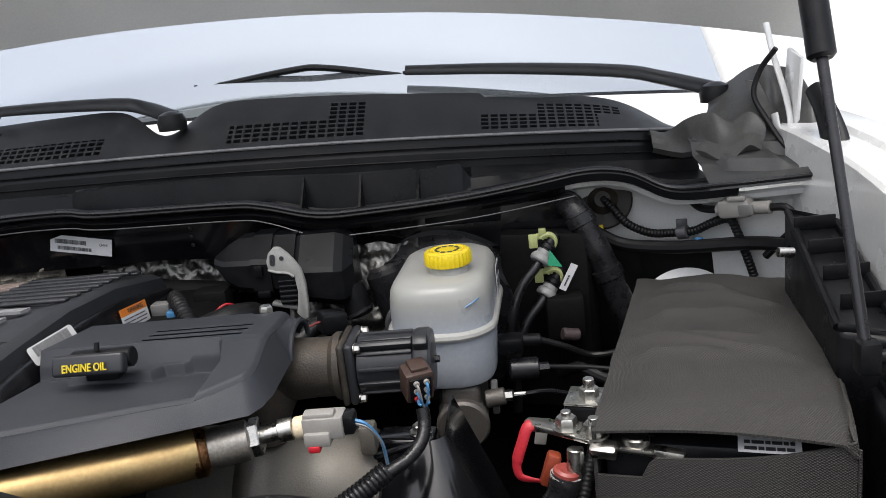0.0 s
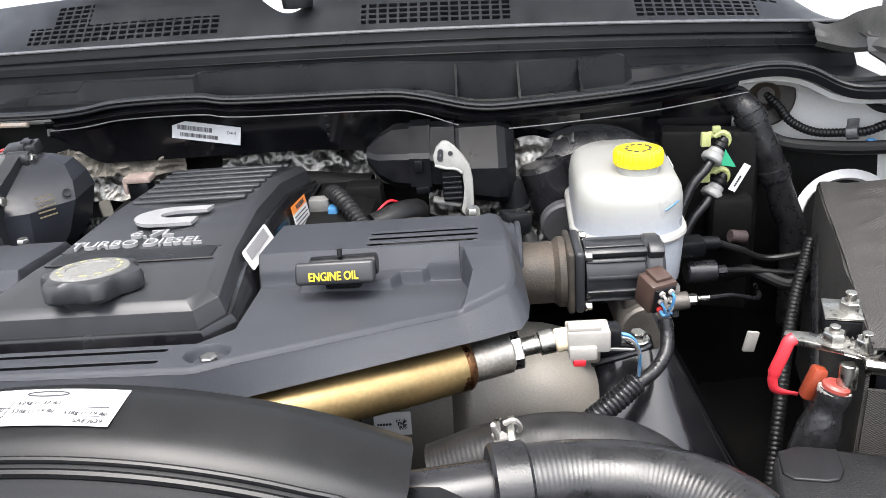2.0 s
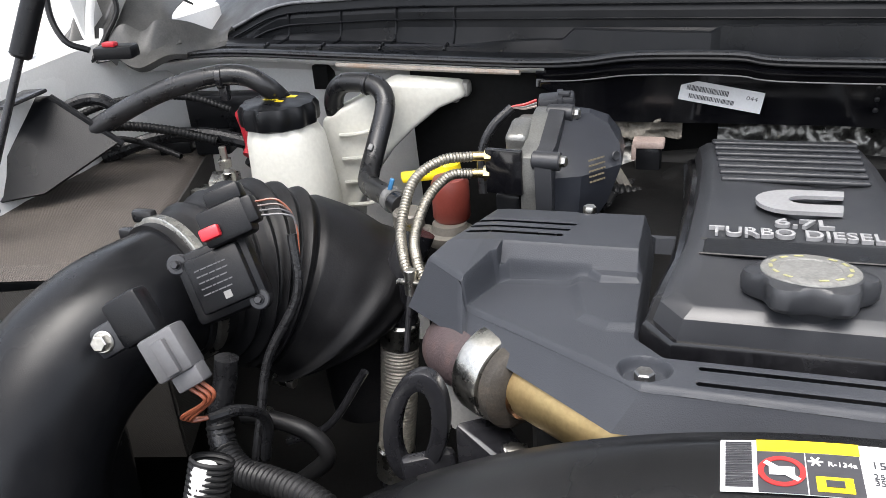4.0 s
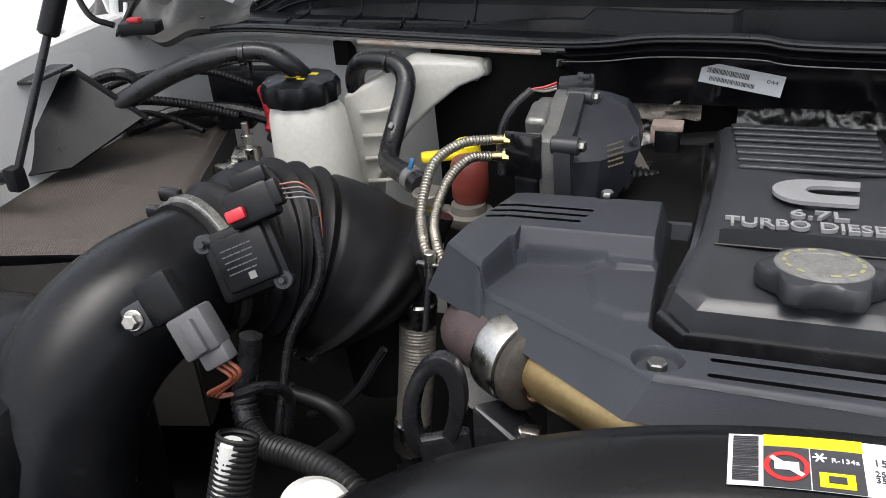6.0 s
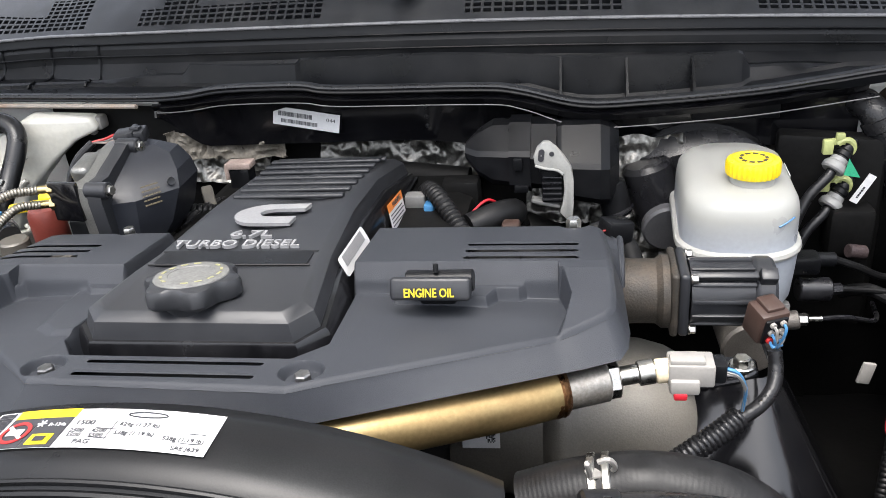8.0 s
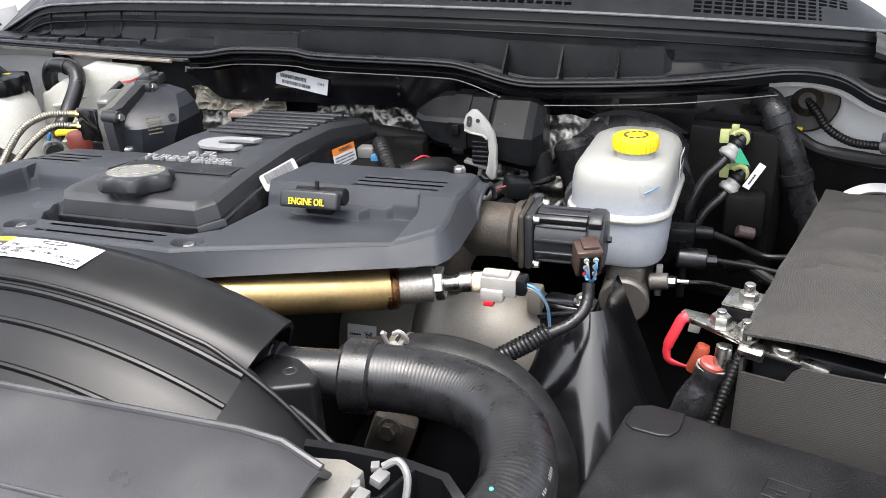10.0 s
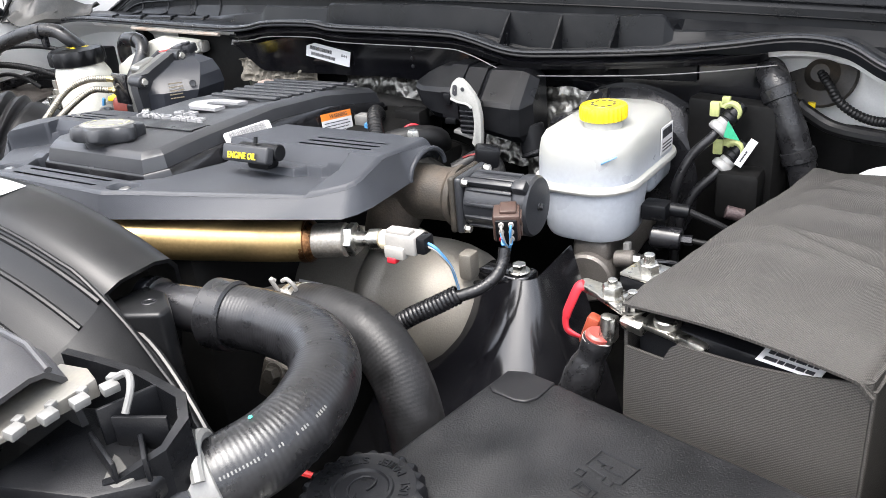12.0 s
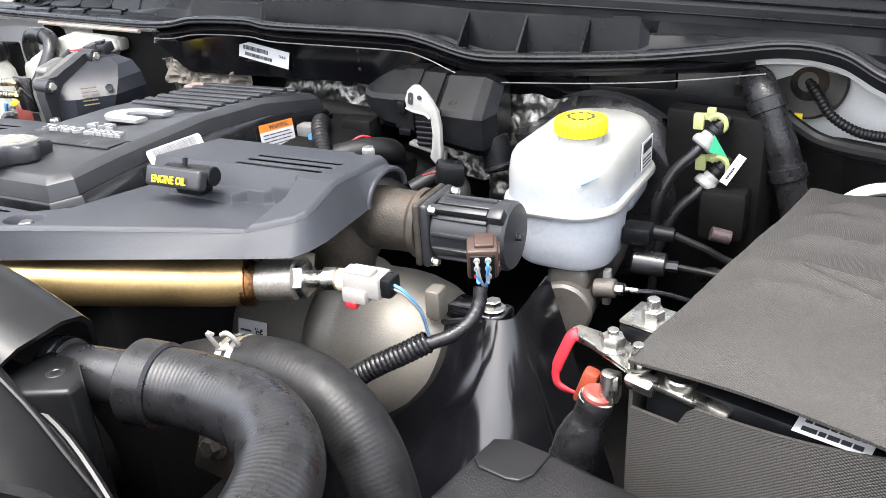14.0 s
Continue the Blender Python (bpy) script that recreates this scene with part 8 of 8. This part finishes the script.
for pts, r in (([(-0.93, 1.14, 1.235), (-0.88, 1.16, 1.262), (-0.82, 1.19, 1.268), (-0.76, 1.22, 1.255), (-0.70, 1.24, 1.235)], 0.0065), ([(-0.92, 1.10, 1.24), (-0.86, 1.17, 1.285), (-0.80, 1.21, 1.300), (-0.74, 1.25, 1.292), (-0.69, 1.27, 1.27)], 0.0050), ([(-0.90, 1.18, 1.23), (-0.84, 1.205, 1.245), (-0.79, 1.215, 1.235), (-0.74, 1.21, 1.222)], 0.0042)):
    part("conduit", corrugated(pts, r, 0.005, 0.13, 12), LOOM, wl)
wb = thing("west_bracket", (-0.84, 1.08, 1.20), "black triangular gusset plate between fender and battery", "bracket")
gus = bmesh.new()
gus.faces.new([gus.verts.new(p) for p in ((-0.878, 1.13, 1.322), (-0.830, 1.11, 1.330), (-0.762, 1.13, 1.268), (-0.815, 1.045, 1.230), (-0.895, 1.01, 1.222))])
part("gusset", thicken(gus, 0.004), COWL, wb)
part("edge", tube([(-0.830, 1.108, 1.331), (-0.795, 1.118, 1.300), (-0.760, 1.13, 1.266)], 0.004, 8), BLACK, wb)
part("top_plate", box((-0.885, 1.085, 1.332), (0.110, 0.060, 0.005), 0.002, pose(0, 0, 0, 6, -6, -12)), SATIN, wb)
part("bolt", bolt((-0.905, 1.075, 1.333), 0.0085, 0.008), SATIN, wb)
lone("rust_streaked_seam", tube([(p.x, p.y - 0.006, p.z - 0.008) for p in LIPS if -0.55 < p.x < -0.26][::3], 0.0032, 8, 3), mat("rust_seam", (0.26, 0.23, 0.20), 0.6, var=0.2, scale=60, dirt=(0.25, 0.12, 0.05), dirt_amount=0.8), (-0.40, 1.24, 1.33), "rust-streaked seam along the white panel edge", "seam")
# the slot is a solid dark box whose colour stands in for its shade
lone("panel_slot_shade", box((-0.590, 1.366, 1.293), (0.024, 0.030, 0.034), 0.002), DARK, (-0.590, 1.366, 1.276), "dark box standing for the shaded slot in the white bulkhead panel", "slot")

# turbo actuator
act = thing("turbo_actuator", (-0.20, 1.09, 1.20), "dark grey turbo actuator on a pale cast body", "actuator")
ALLOY = mat("pale_alloy", (0.20, 0.20, 0.19), 0.4, 0.7, var=0.12, scale=60, bump=0.4, bump_scale=600, dirt=(0.08, 0.07, 0.055), dirt_amount=0.4)
SECTIONS = [  # level, then front, corner, two points of the printed face, back
    (1.222, (1.042, 1.046, 1.065, 1.115, 1.150), (-0.205, -0.186, -0.174, -0.172, -0.205)),
    (1.245, (1.037, 1.043, 1.075, 1.130, 1.160), (-0.205, -0.182, -0.159, -0.158, -0.205)),
    (1.280, (1.037, 1.046, 1.083, 1.138, 1.163), (-0.205, -0.180, -0.147, -0.150, -0.205)),
    (1.297, (1.051, 1.064, 1.094, 1.138, 1.155), (-0.205, -0.184, -0.151, -0.155, -0.205)),
    (1.312, (1.085, 1.092, 1.110, 1.138, 1.148), (-0.205, -0.190, -0.164, -0.167, -0.205)),
    (1.320, (1.103, 1.106, 1.116, 1.130, 1.138), (-0.205, -0.196, -0.183, -0.184, -0.205)),
]
bm = loft([[(x, y, z) for x, y in zip(xx, yy)] for z, yy, xx in SECTIONS])
bevelled(bm, 0.0045, 3, 12)
part("cover", bm, mat("actuator_plastic", (0.018, 0.0198, 0.025), 0.38, var=0.12, scale=30, bump=0.10, bump_scale=1500, dirt=(0.08, 0.078, 0.07), dirt_amount=0.12, spec=0.28), act, smooth=22)


def plate_x(outline, x0, x1, bevel):
    """A plate in the y-z plane, x0 to x1 thick."""
    bm = loft([[(x0, y, z) for y, z in outline], [(x1, y, z) for y, z in outline]])
    bevelled(bm, bevel, 2, 30)
    return bm


FLG = [(1.027, 1.232), (1.022, 1.288), (1.024, 1.303), (1.034, 1.309), (1.046, 1.309), (1.058, 1.314), (1.076, 1.320), (1.094, 1.327), (1.112, 1.329), (1.128, 1.326), (1.152, 1.314), (1.168, 1.290), (1.170, 1.250), (1.158, 1.222), (1.040, 1.218)]
part("flange", plate_x(FLG, -0.219, -0.2035, 0.003), PLASTIC_FRONT, act, "dark flange with bolt lugs")
part("body", plate_x([((y - 1.09) * 0.93 + 1.09, (z - 1.28) * 0.93 + 1.281) for y, z in FLG], -0.234, -0.2195, 0.003), ALLOY, act, "cast alloy body")
for y, z, sy, sz in ((1.062, 1.285, 0.03, 0.035), (1.075, 1.300, 0.04, 0.04), (1.10, 1.255, 0.07, 0.05), (1.105, 1.306, 0.03, 0.020)):
    part("casting_boss", box((-0.243, y, z), (0.022, sy, sz), 0.006, pose(0, 0, 0, 12), 3), ALLOY, act)
for y, z in ((1.031, 1.300), (1.107, 1.322), (1.036, 1.236)):
    part("lug", rod((-0.222, y, z), (-0.196, y - 0.002, z), 0.0088, 18), PLASTIC_FRONT, act)
    part("bolt", bolt((-0.197, y - 0.002, z), 0.0052, 0.005, (1, -0.25, 0.1), 1.2), STEEL, act)
part("top_arm", prism([(-0.203, 1.100), (-0.176, 1.108), (-0.170, 1.118), (-0.176, 1.128), (-0.203, 1.128)], 1.290, lambda x, y: 1.323 - 0.55 * max(0, x + 0.198), 0.003, 3), PLASTIC_FRONT, act)
cp = part("connector", join(box((-0.218, 1.132, 1.326), (0.036, 0.022, 0.014), 0.003, pose(0, 0, 0, 8, -4, 8)), join(box((-0.214, 1.131, 1.327), (0.006, 0.025, 0.016), 0.001, pose(0, 0, 0, 8, -4, 8)), box((-0.210, 1.130, 1.335), (0.012, 0.009, 0.004), 0.001))), PLASTIC_FRONT, act, "grey-black plug")
for k in range(3):
    part("wire", tube([(-0.238, 1.13, 1.328 - 0.003 * k), (-0.250, 1.127, 1.324 - 0.002 * k), (-0.263, 1.122, 1.322), (-0.272, 1.118, 1.314)], 0.0016, 6), (REDP, PALE, mat("pale_pink", (0.32, 0.25, 0.22), 0.5))[k], cp)
part("loom", tube([(-0.262, 1.122, 1.322), (-0.280, 1.11, 1.305), (-0.290, 1.10, 1.28), (-0.288, 1.09, 1.24)], 0.0048, 10), TAPE, act)
PF = plane_at((-0.1615, 1.0650, 1.277), (0.66, 0.75, 0.0), (-0.09, 0.05, 1.0))
part("print", lines(PF, -0.018, 0.016, 0.020, 5, 0.0052, 0.0016, 20), mat("dull_gold_print", (0.14, 0.115, 0.075), 0.5), act, "faint dull gold print")
part("dimple", lathe([(0.0048, 0), (0.0042, 0.0012), (0.0020, 0.0008)], axis_matrix((-0.1525, 1.0785, 1.290), (-0.0825, 1.0185, 1.305)), 16), PLASTIC_FRONT, act)
blk = thing("coolant_manifold", (-0.25, 1.03, 1.26), "black manifold block with braided lines and brass nuts", "manifold")
part("block", box((-0.249, 1.030, 1.288), (0.036, 0.006, 0.044), 0.0015, pose(0, 0, 0, 0, 0, -8)), GLOSS, blk, "gloss black mounting plate")
part("block", prism([(-0.262, 1.038), (-0.236, 1.034), (-0.232, 1.06), (-0.258, 1.065)], 1.225, 1.262, 0.004), BLACK, blk)
for z0, x0 in ((1.301, -0.262), (1.284, -0.264)):
    dz = z0 - 1.301
    part("nut", join(lathe([(0.0075, 0), (0.0075, 0.006)], axis_matrix((x0, 1.035, z0), (x0 - 0.02, 1.033, z0)), 6), rod((x0 - 0.006, 1.034, z0), (x0 - 0.02, 1.032, z0), 0.0045, 12)), mat("brass", (0.50, 0.40, 0.20), 0.3, 1.0), blk, "brass union nut")
    o = 0.012 if dz < -0.01 else 0.0
    part("braided_line", corrugated([(x0 - 0.018, 1.032, z0), (-0.305 + o * 0.5, 1.015, 1.302 + dz * 0.9), (-0.325 + o, 0.99, 1.290 + dz), (-0.325 + o, 0.95, 1.262 + dz * 0.5), (-0.312 + o, 0.918, 1.245), (-0.302 + o, 0.905, 1.235)], 0.0050, 0.0032, 0.16, 12), LINE, blk, "stainless corrugated line")
part("clip", join(box((-0.298, 0.902, 1.234), (0.032, 0.006, 0.004), 0.001), rod((-0.302, 0.904, 1.245), (-0.302, 0.902, 1.222), 0.0055, 12)), STEEL, blk)
part("line_tail", rod((-0.302, 0.900, 1.225), (-0.305, 0.885, 1.175), 0.0028, 10), SATIN, blk)
df = thing("transmission_dipstick", (-0.345, 1.10, 1.24), "yellow ring-handled dipstick beside the actuator", "dipstick")
part("handle", join(lathe([(0.013, 0), (0.017, 0.003), (0.015, 0.016), (0.010, 0.020)], Matrix.Translation((-0.338, 1.125, 1.243)), 24), box((-0.362, 1.110, 1.249), (0.044, 0.020, 0.008), 0.003, pose(0, 0, 0, 0, 0, 25))), YELLOW, df)
part("tube", rod((-0.338, 1.125, 1.10), (-0.338, 1.125, 1.245), 0.008, 14), SATIN, df)
pot = thing("vacuum_pot", (-0.325, 1.11, 1.16), "reddish brown plastic sensor pot on a cast base", "sensor")
part("pot", lathe([(0.018, 0), (0.020, 0.004), (0.020, 0.040), (0.017, 0.046), (0.004, 0.048)], Matrix.Translation((-0.322, 1.085, 1.212)), 28), mat("red_brown_plastic", (0.14, 0.028, 0.020), 0.4, var=0.1), pot)
part("base", lathe([(0.024, 0), (0.026, 0.003), (0.026, 0.012), (0.020, 0.014), (0.018, 0.022)], Matrix.Translation((-0.322, 1.075, 1.190)), 28), CAST, pot)
part("thermostat", join(rod((-0.368, 1.078, 1.16), (-0.368, 1.076, 1.222), 0.017, 20), box((-0.365, 1.07, 1.195), (0.045, 0.03, 0.02), 0.005)), CAST, pot, "cast thermostat neck")
part("green_ring", lathe([(0.0178, 0), (0.0185, 0.001), (0.0185, 0.006), (0.0178, 0.007)], Matrix.Translation((-0.368, 1.077, 1.192)), 20), mat("green_seal", (0.04, 0.35, 0.25), 0.5), pot)
rc = thing("sensor_plug", (-0.132, 1.22, 1.22), "black plug with a pale pink collar behind the cover", "plug")
part("plug", box((-0.132, 1.215, 1.235), (0.028, 0.024, 0.040), 0.005), BLACK, rc)
part("collar", join(box((-0.132, 1.213, 1.258), (0.034, 0.022, 0.008), 0.002), box((-0.147, 1.208, 1.250), (0.005, 0.012, 0.018), 0.001)), mat("pale_pink", (0.32, 0.25, 0.22), 0.5), rc)
part("loom", tube([(-0.132, 1.205, 1.215), (-0.150, 1.16, 1.225), (-0.165, 1.12, 1.222), (-0.155, 1.09, 1.21)], 0.008, 10), TAPE, rc)
part("bracket", join(box((-0.158, 1.165, 1.232), (0.014, 0.04, 0.012), 0.003, pose(0, 0, 0, 20, 0, 30)), box((-0.125, 1.13, 1.208), (0.05, 0.02, 0.010), 0.003)), CAST, rc)
part("ribbed_hose", corrugated([(-0.20, 1.15, 1.20), (-0.17, 1.14, 1.225), (-0.13, 1.15, 1.22), (-0.11, 1.18, 1.21)], 0.010, 0.006, 0.14), LOOM, rc)

# exhaust clamp, braided pipe, lifting eye
vb = thing("exhaust_clamp", (-0.20, 0.80, 1.18), "bright V-band clamp on a rust-purple exhaust elbow", "pipe clamp")
vm = axis_matrix((-0.212, 0.812, 1.222), (-0.165, 0.780, 1.222))
part("elbow", tube([(-0.250, 0.885, 1.170), (-0.252, 0.862, 1.200), (-0.236, 0.834, 1.216), (-0.208, 0.810, 1.222)], 0.027, 24, 8), RUST, vb)
part("band", lathe([(0.028, -0.002), (0.0325, 0.0), (0.0335, 0.004), (0.0335, 0.020), (0.0325, 0.024), (0.028, 0.026)], vm, 44), STEEL, vb)
part("inner_band", lathe([(0.031, 0.026), (0.032, 0.028), (0.032, 0.036), (0.028, 0.040), (0.019, 0.044)], vm, 44), IRON, vb)
part("weld", lathe([(0.0185, 0.040), (0.021, 0.042), (0.0205, 0.047), (0.0178, 0.050)], vm, 28), AMBER, vb)
part("clamp_bolt", join(rod((-0.195, 0.775, 1.178), (-0.170, 0.765, 1.176), 0.006, 12), box((-0.182, 0.772, 1.178), (0.014, 0.012, 0.014), 0.002)), STEEL, vb)
bp_ = thing("braided_pipe", (-0.36, 0.97, 0.94), "braided stainless flexible pipe with bright cuffs", "flexible pipe")
part("braid", tube([(-0.350, 0.975, 1.125), (-0.356, 0.972, 1.06), (-0.366, 0.97, 0.985)], lambda d, f: 0.0190 + 0.0004 * math.sin(d * 2 * math.pi / 0.004), 28, 60), BRAID, bp_)
part("cuff", rod((-0.347, 0.975, 1.150), (-0.350, 0.975, 1.120), 0.0195, 28), STEEL, bp_)
part("cuff", rod((-0.365, 0.97, 0.995), (-0.370, 0.968, 0.955), 0.0205, 28), STEEL, bp_)
part("tail", tube([(-0.346, 0.975, 1.150), (-0.340, 0.978, 1.20), (-0.325, 0.99, 1.24)], 0.017, 16), SATIN, bp_)
part("tail", rod((-0.370, 0.968, 0.955), (-0.38, 0.965, 0.80), 0.017, 16), SATIN, bp_)
eye = thing("lifting_eye", (-0.25, 0.76, 1.14), "black steel engine lifting eye", "lifting eye")
rings = []
for hx, hz, y in ((0.024, 0.049, 0.760), (0.024, 0.049, 0.771), (0.0115, 0.033, 0.771), (0.0115, 0.033, 0.760)):
    rings.append([(-0.252 + hx * math.cos(radians(a)) + 0.19 * hz * math.sin(radians(a)), y, 1.196 + hz * math.sin(radians(a))) for a in range(0, 360, 10)])
ringm = loft(rings + rings[:1], True, False)
bmesh.ops.remove_doubles(ringm, verts=ringm.verts, dist=1e-5)
bevelled(ringm, 0.002, 2, 40)
part("ring", ringm, SATIN, eye)
part("stem", box((-0.243, 0.765, 1.135), (0.040, 0.012, 0.080), 0.006, pose(0, 0, 0, 0, -4, 25)), SATIN, eye)
part("arm", prism([(-0.225, 0.765), (-0.175, 0.755), (-0.13, 0.735), (-0.13, 0.76), (-0.20, 0.80)], 1.10, lambda x, y: 1.205 - 0.9 * max(0, x + 0.215), 0.004), SATIN, eye)
alb = loft([[(x, y, z) for x, z in ((-0.252, 1.225), (-0.240, 1.228), (-0.205, 1.190), (-0.200, 1.150), (-0.220, 1.142), (-0.246, 1.152), (-0.252, 1.180))] for y in (0.822, 0.830)])
bevelled(alb, 0.002, 2)
lone("pale_bracket", alb, mat("pale_alloy_bracket", (0.40, 0.39, 0.37), 0.5, 0.3, var=0.1), (-0.23, 0.826, 1.142), "pale alloy bracket beside the clamp", "bracket")

# low looms and hoses on the west side
lw = thing("west_loom", (-0.42, 0.76, 1.0), "thick corrugated black loom in the gap beside the engine", "harness")
part("taped_loom", tube([(-0.428, 0.805, 1.205), (-0.432, 0.80, 1.181), (-0.438, 0.79, 1.152), (-0.432, 0.78, 1.135)], 0.010, 12), TAPE, lw)
part("conduit", corrugated([(-0.438, 0.79, 1.150), (-0.430, 0.78, 1.132), (-0.405, 0.763, 1.128), (-0.370, 0.75, 1.136), (-0.330, 0.735, 1.142), (-0.297, 0.72, 1.138), (-0.26, 0.71, 1.12)], 0.0115, 0.0055, 0.14, 14), LOOM, lw)
part("hose", tube([(-0.450, 0.84, 1.119), (-0.427, 0.84, 1.119), (-0.388, 0.84, 1.110), (-0.372, 0.84, 1.087), (-0.392, 0.84, 1.062), (-0.43, 0.84, 1.03)], 0.0078, 12), LOOM, lw)
part("band", lathe([(0.0095, 0), (0.0105, 0.001), (0.0105, 0.004), (0.0095, 0.005)], axis_matrix((-0.430, 0.84, 1.119), (-0.400, 0.84, 1.113)), 18), STEEL, lw)
part("tube", tube([(-0.36, 0.91, 1.13), (-0.40, 0.90, 1.07), (-0.45, 0.90, 1.04)], 0.004, 10), SATIN, lw)
mt = lone("insulated_tube", rod((-0.374, 0.690, 1.203), (-0.388, 0.645, 1.10), 0.0095, 18, 0.003), mat("white_tube", (0.45, 0.45, 0.44), 0.4, var=0.06, dirt=(0.2, 0.19, 0.17), dirt_amount=0.3), (-0.385, 0.65, 1.10), "pale tube in a black ribbed sleeve", "tube")
part("sleeve", corrugated([(-0.374, 0.697, 1.202), (-0.380, 0.672, 1.15), (-0.388, 0.652, 1.10)], 0.0155, 0.004, 0.1, 16), LOOM, mt)
wlab = thing("low_canister", (-0.33, 0.70, 1.12), "white labelled canister low beside the shroud", "canister")
part("body", rod((-0.345, 0.685, 1.08), (-0.305, 0.678, 1.172), 0.027, 32, 0.008), mat("canister_white", (0.42, 0.42, 0.41), 0.45, var=0.05, dirt=(0.3, 0.29, 0.26), dirt_amount=0.25), wlab)
CM = plane_at((-0.312, 0.6505, 1.160), (0.90, 0.10, -0.38), (0.40, -0.05, 0.92))
part("barcode", barcode(CM, -0.014, -0.004, 0.016, 0.014, 12, 9), INK, wlab)
part("small_print", lines(CM, 0.000, 0.012, 0.014, 4, 0.003, 0.0013, 9), INK, wlab)
lone("fan_clutch_pulley", lathe([(0.03, 0), (0.075, 0.004), (0.08, 0.02), (0.075, 0.04), (0.03, 0.045)], pose(0.05, 0.735, 1.03, -90, 0, 0), 36), DARK, (0.05, 0.74, 0.95), "dark pulley at the front of the engine", "pulley")
lone("lower_support", box((0.35, 0.60, 1.02), (0.16, 0.05, 0.06), 0.006), DARK, (0.35, 0.60, 0.99), "dark radiator side support below the hose", "support")
lone("small_red_plug", join(box((0.335, 0.66, 1.08), (0.014, 0.008, 0.010), 0.002), tube([(0.34, 0.66, 1.08), (0.36, 0.665, 1.075), (0.38, 0.68, 1.06)], 0.003, 8)), REDP, (0.335, 0.66, 1.07), "small red plug on a cable deep in the bay", "plug")
lone("alternator_bracket", join(box((0.30, 0.72, 1.12), (0.04, 0.02, 0.045), 0.005, pose(0, 0, 0, 0, 20, 10)), bolt((0.305, 0.708, 1.135), 0.008, 0.008, (0, -1, 0.3))), IRON, (0.30, 0.72, 1.09), "cast bracket with a bolt under the hose", "bracket")
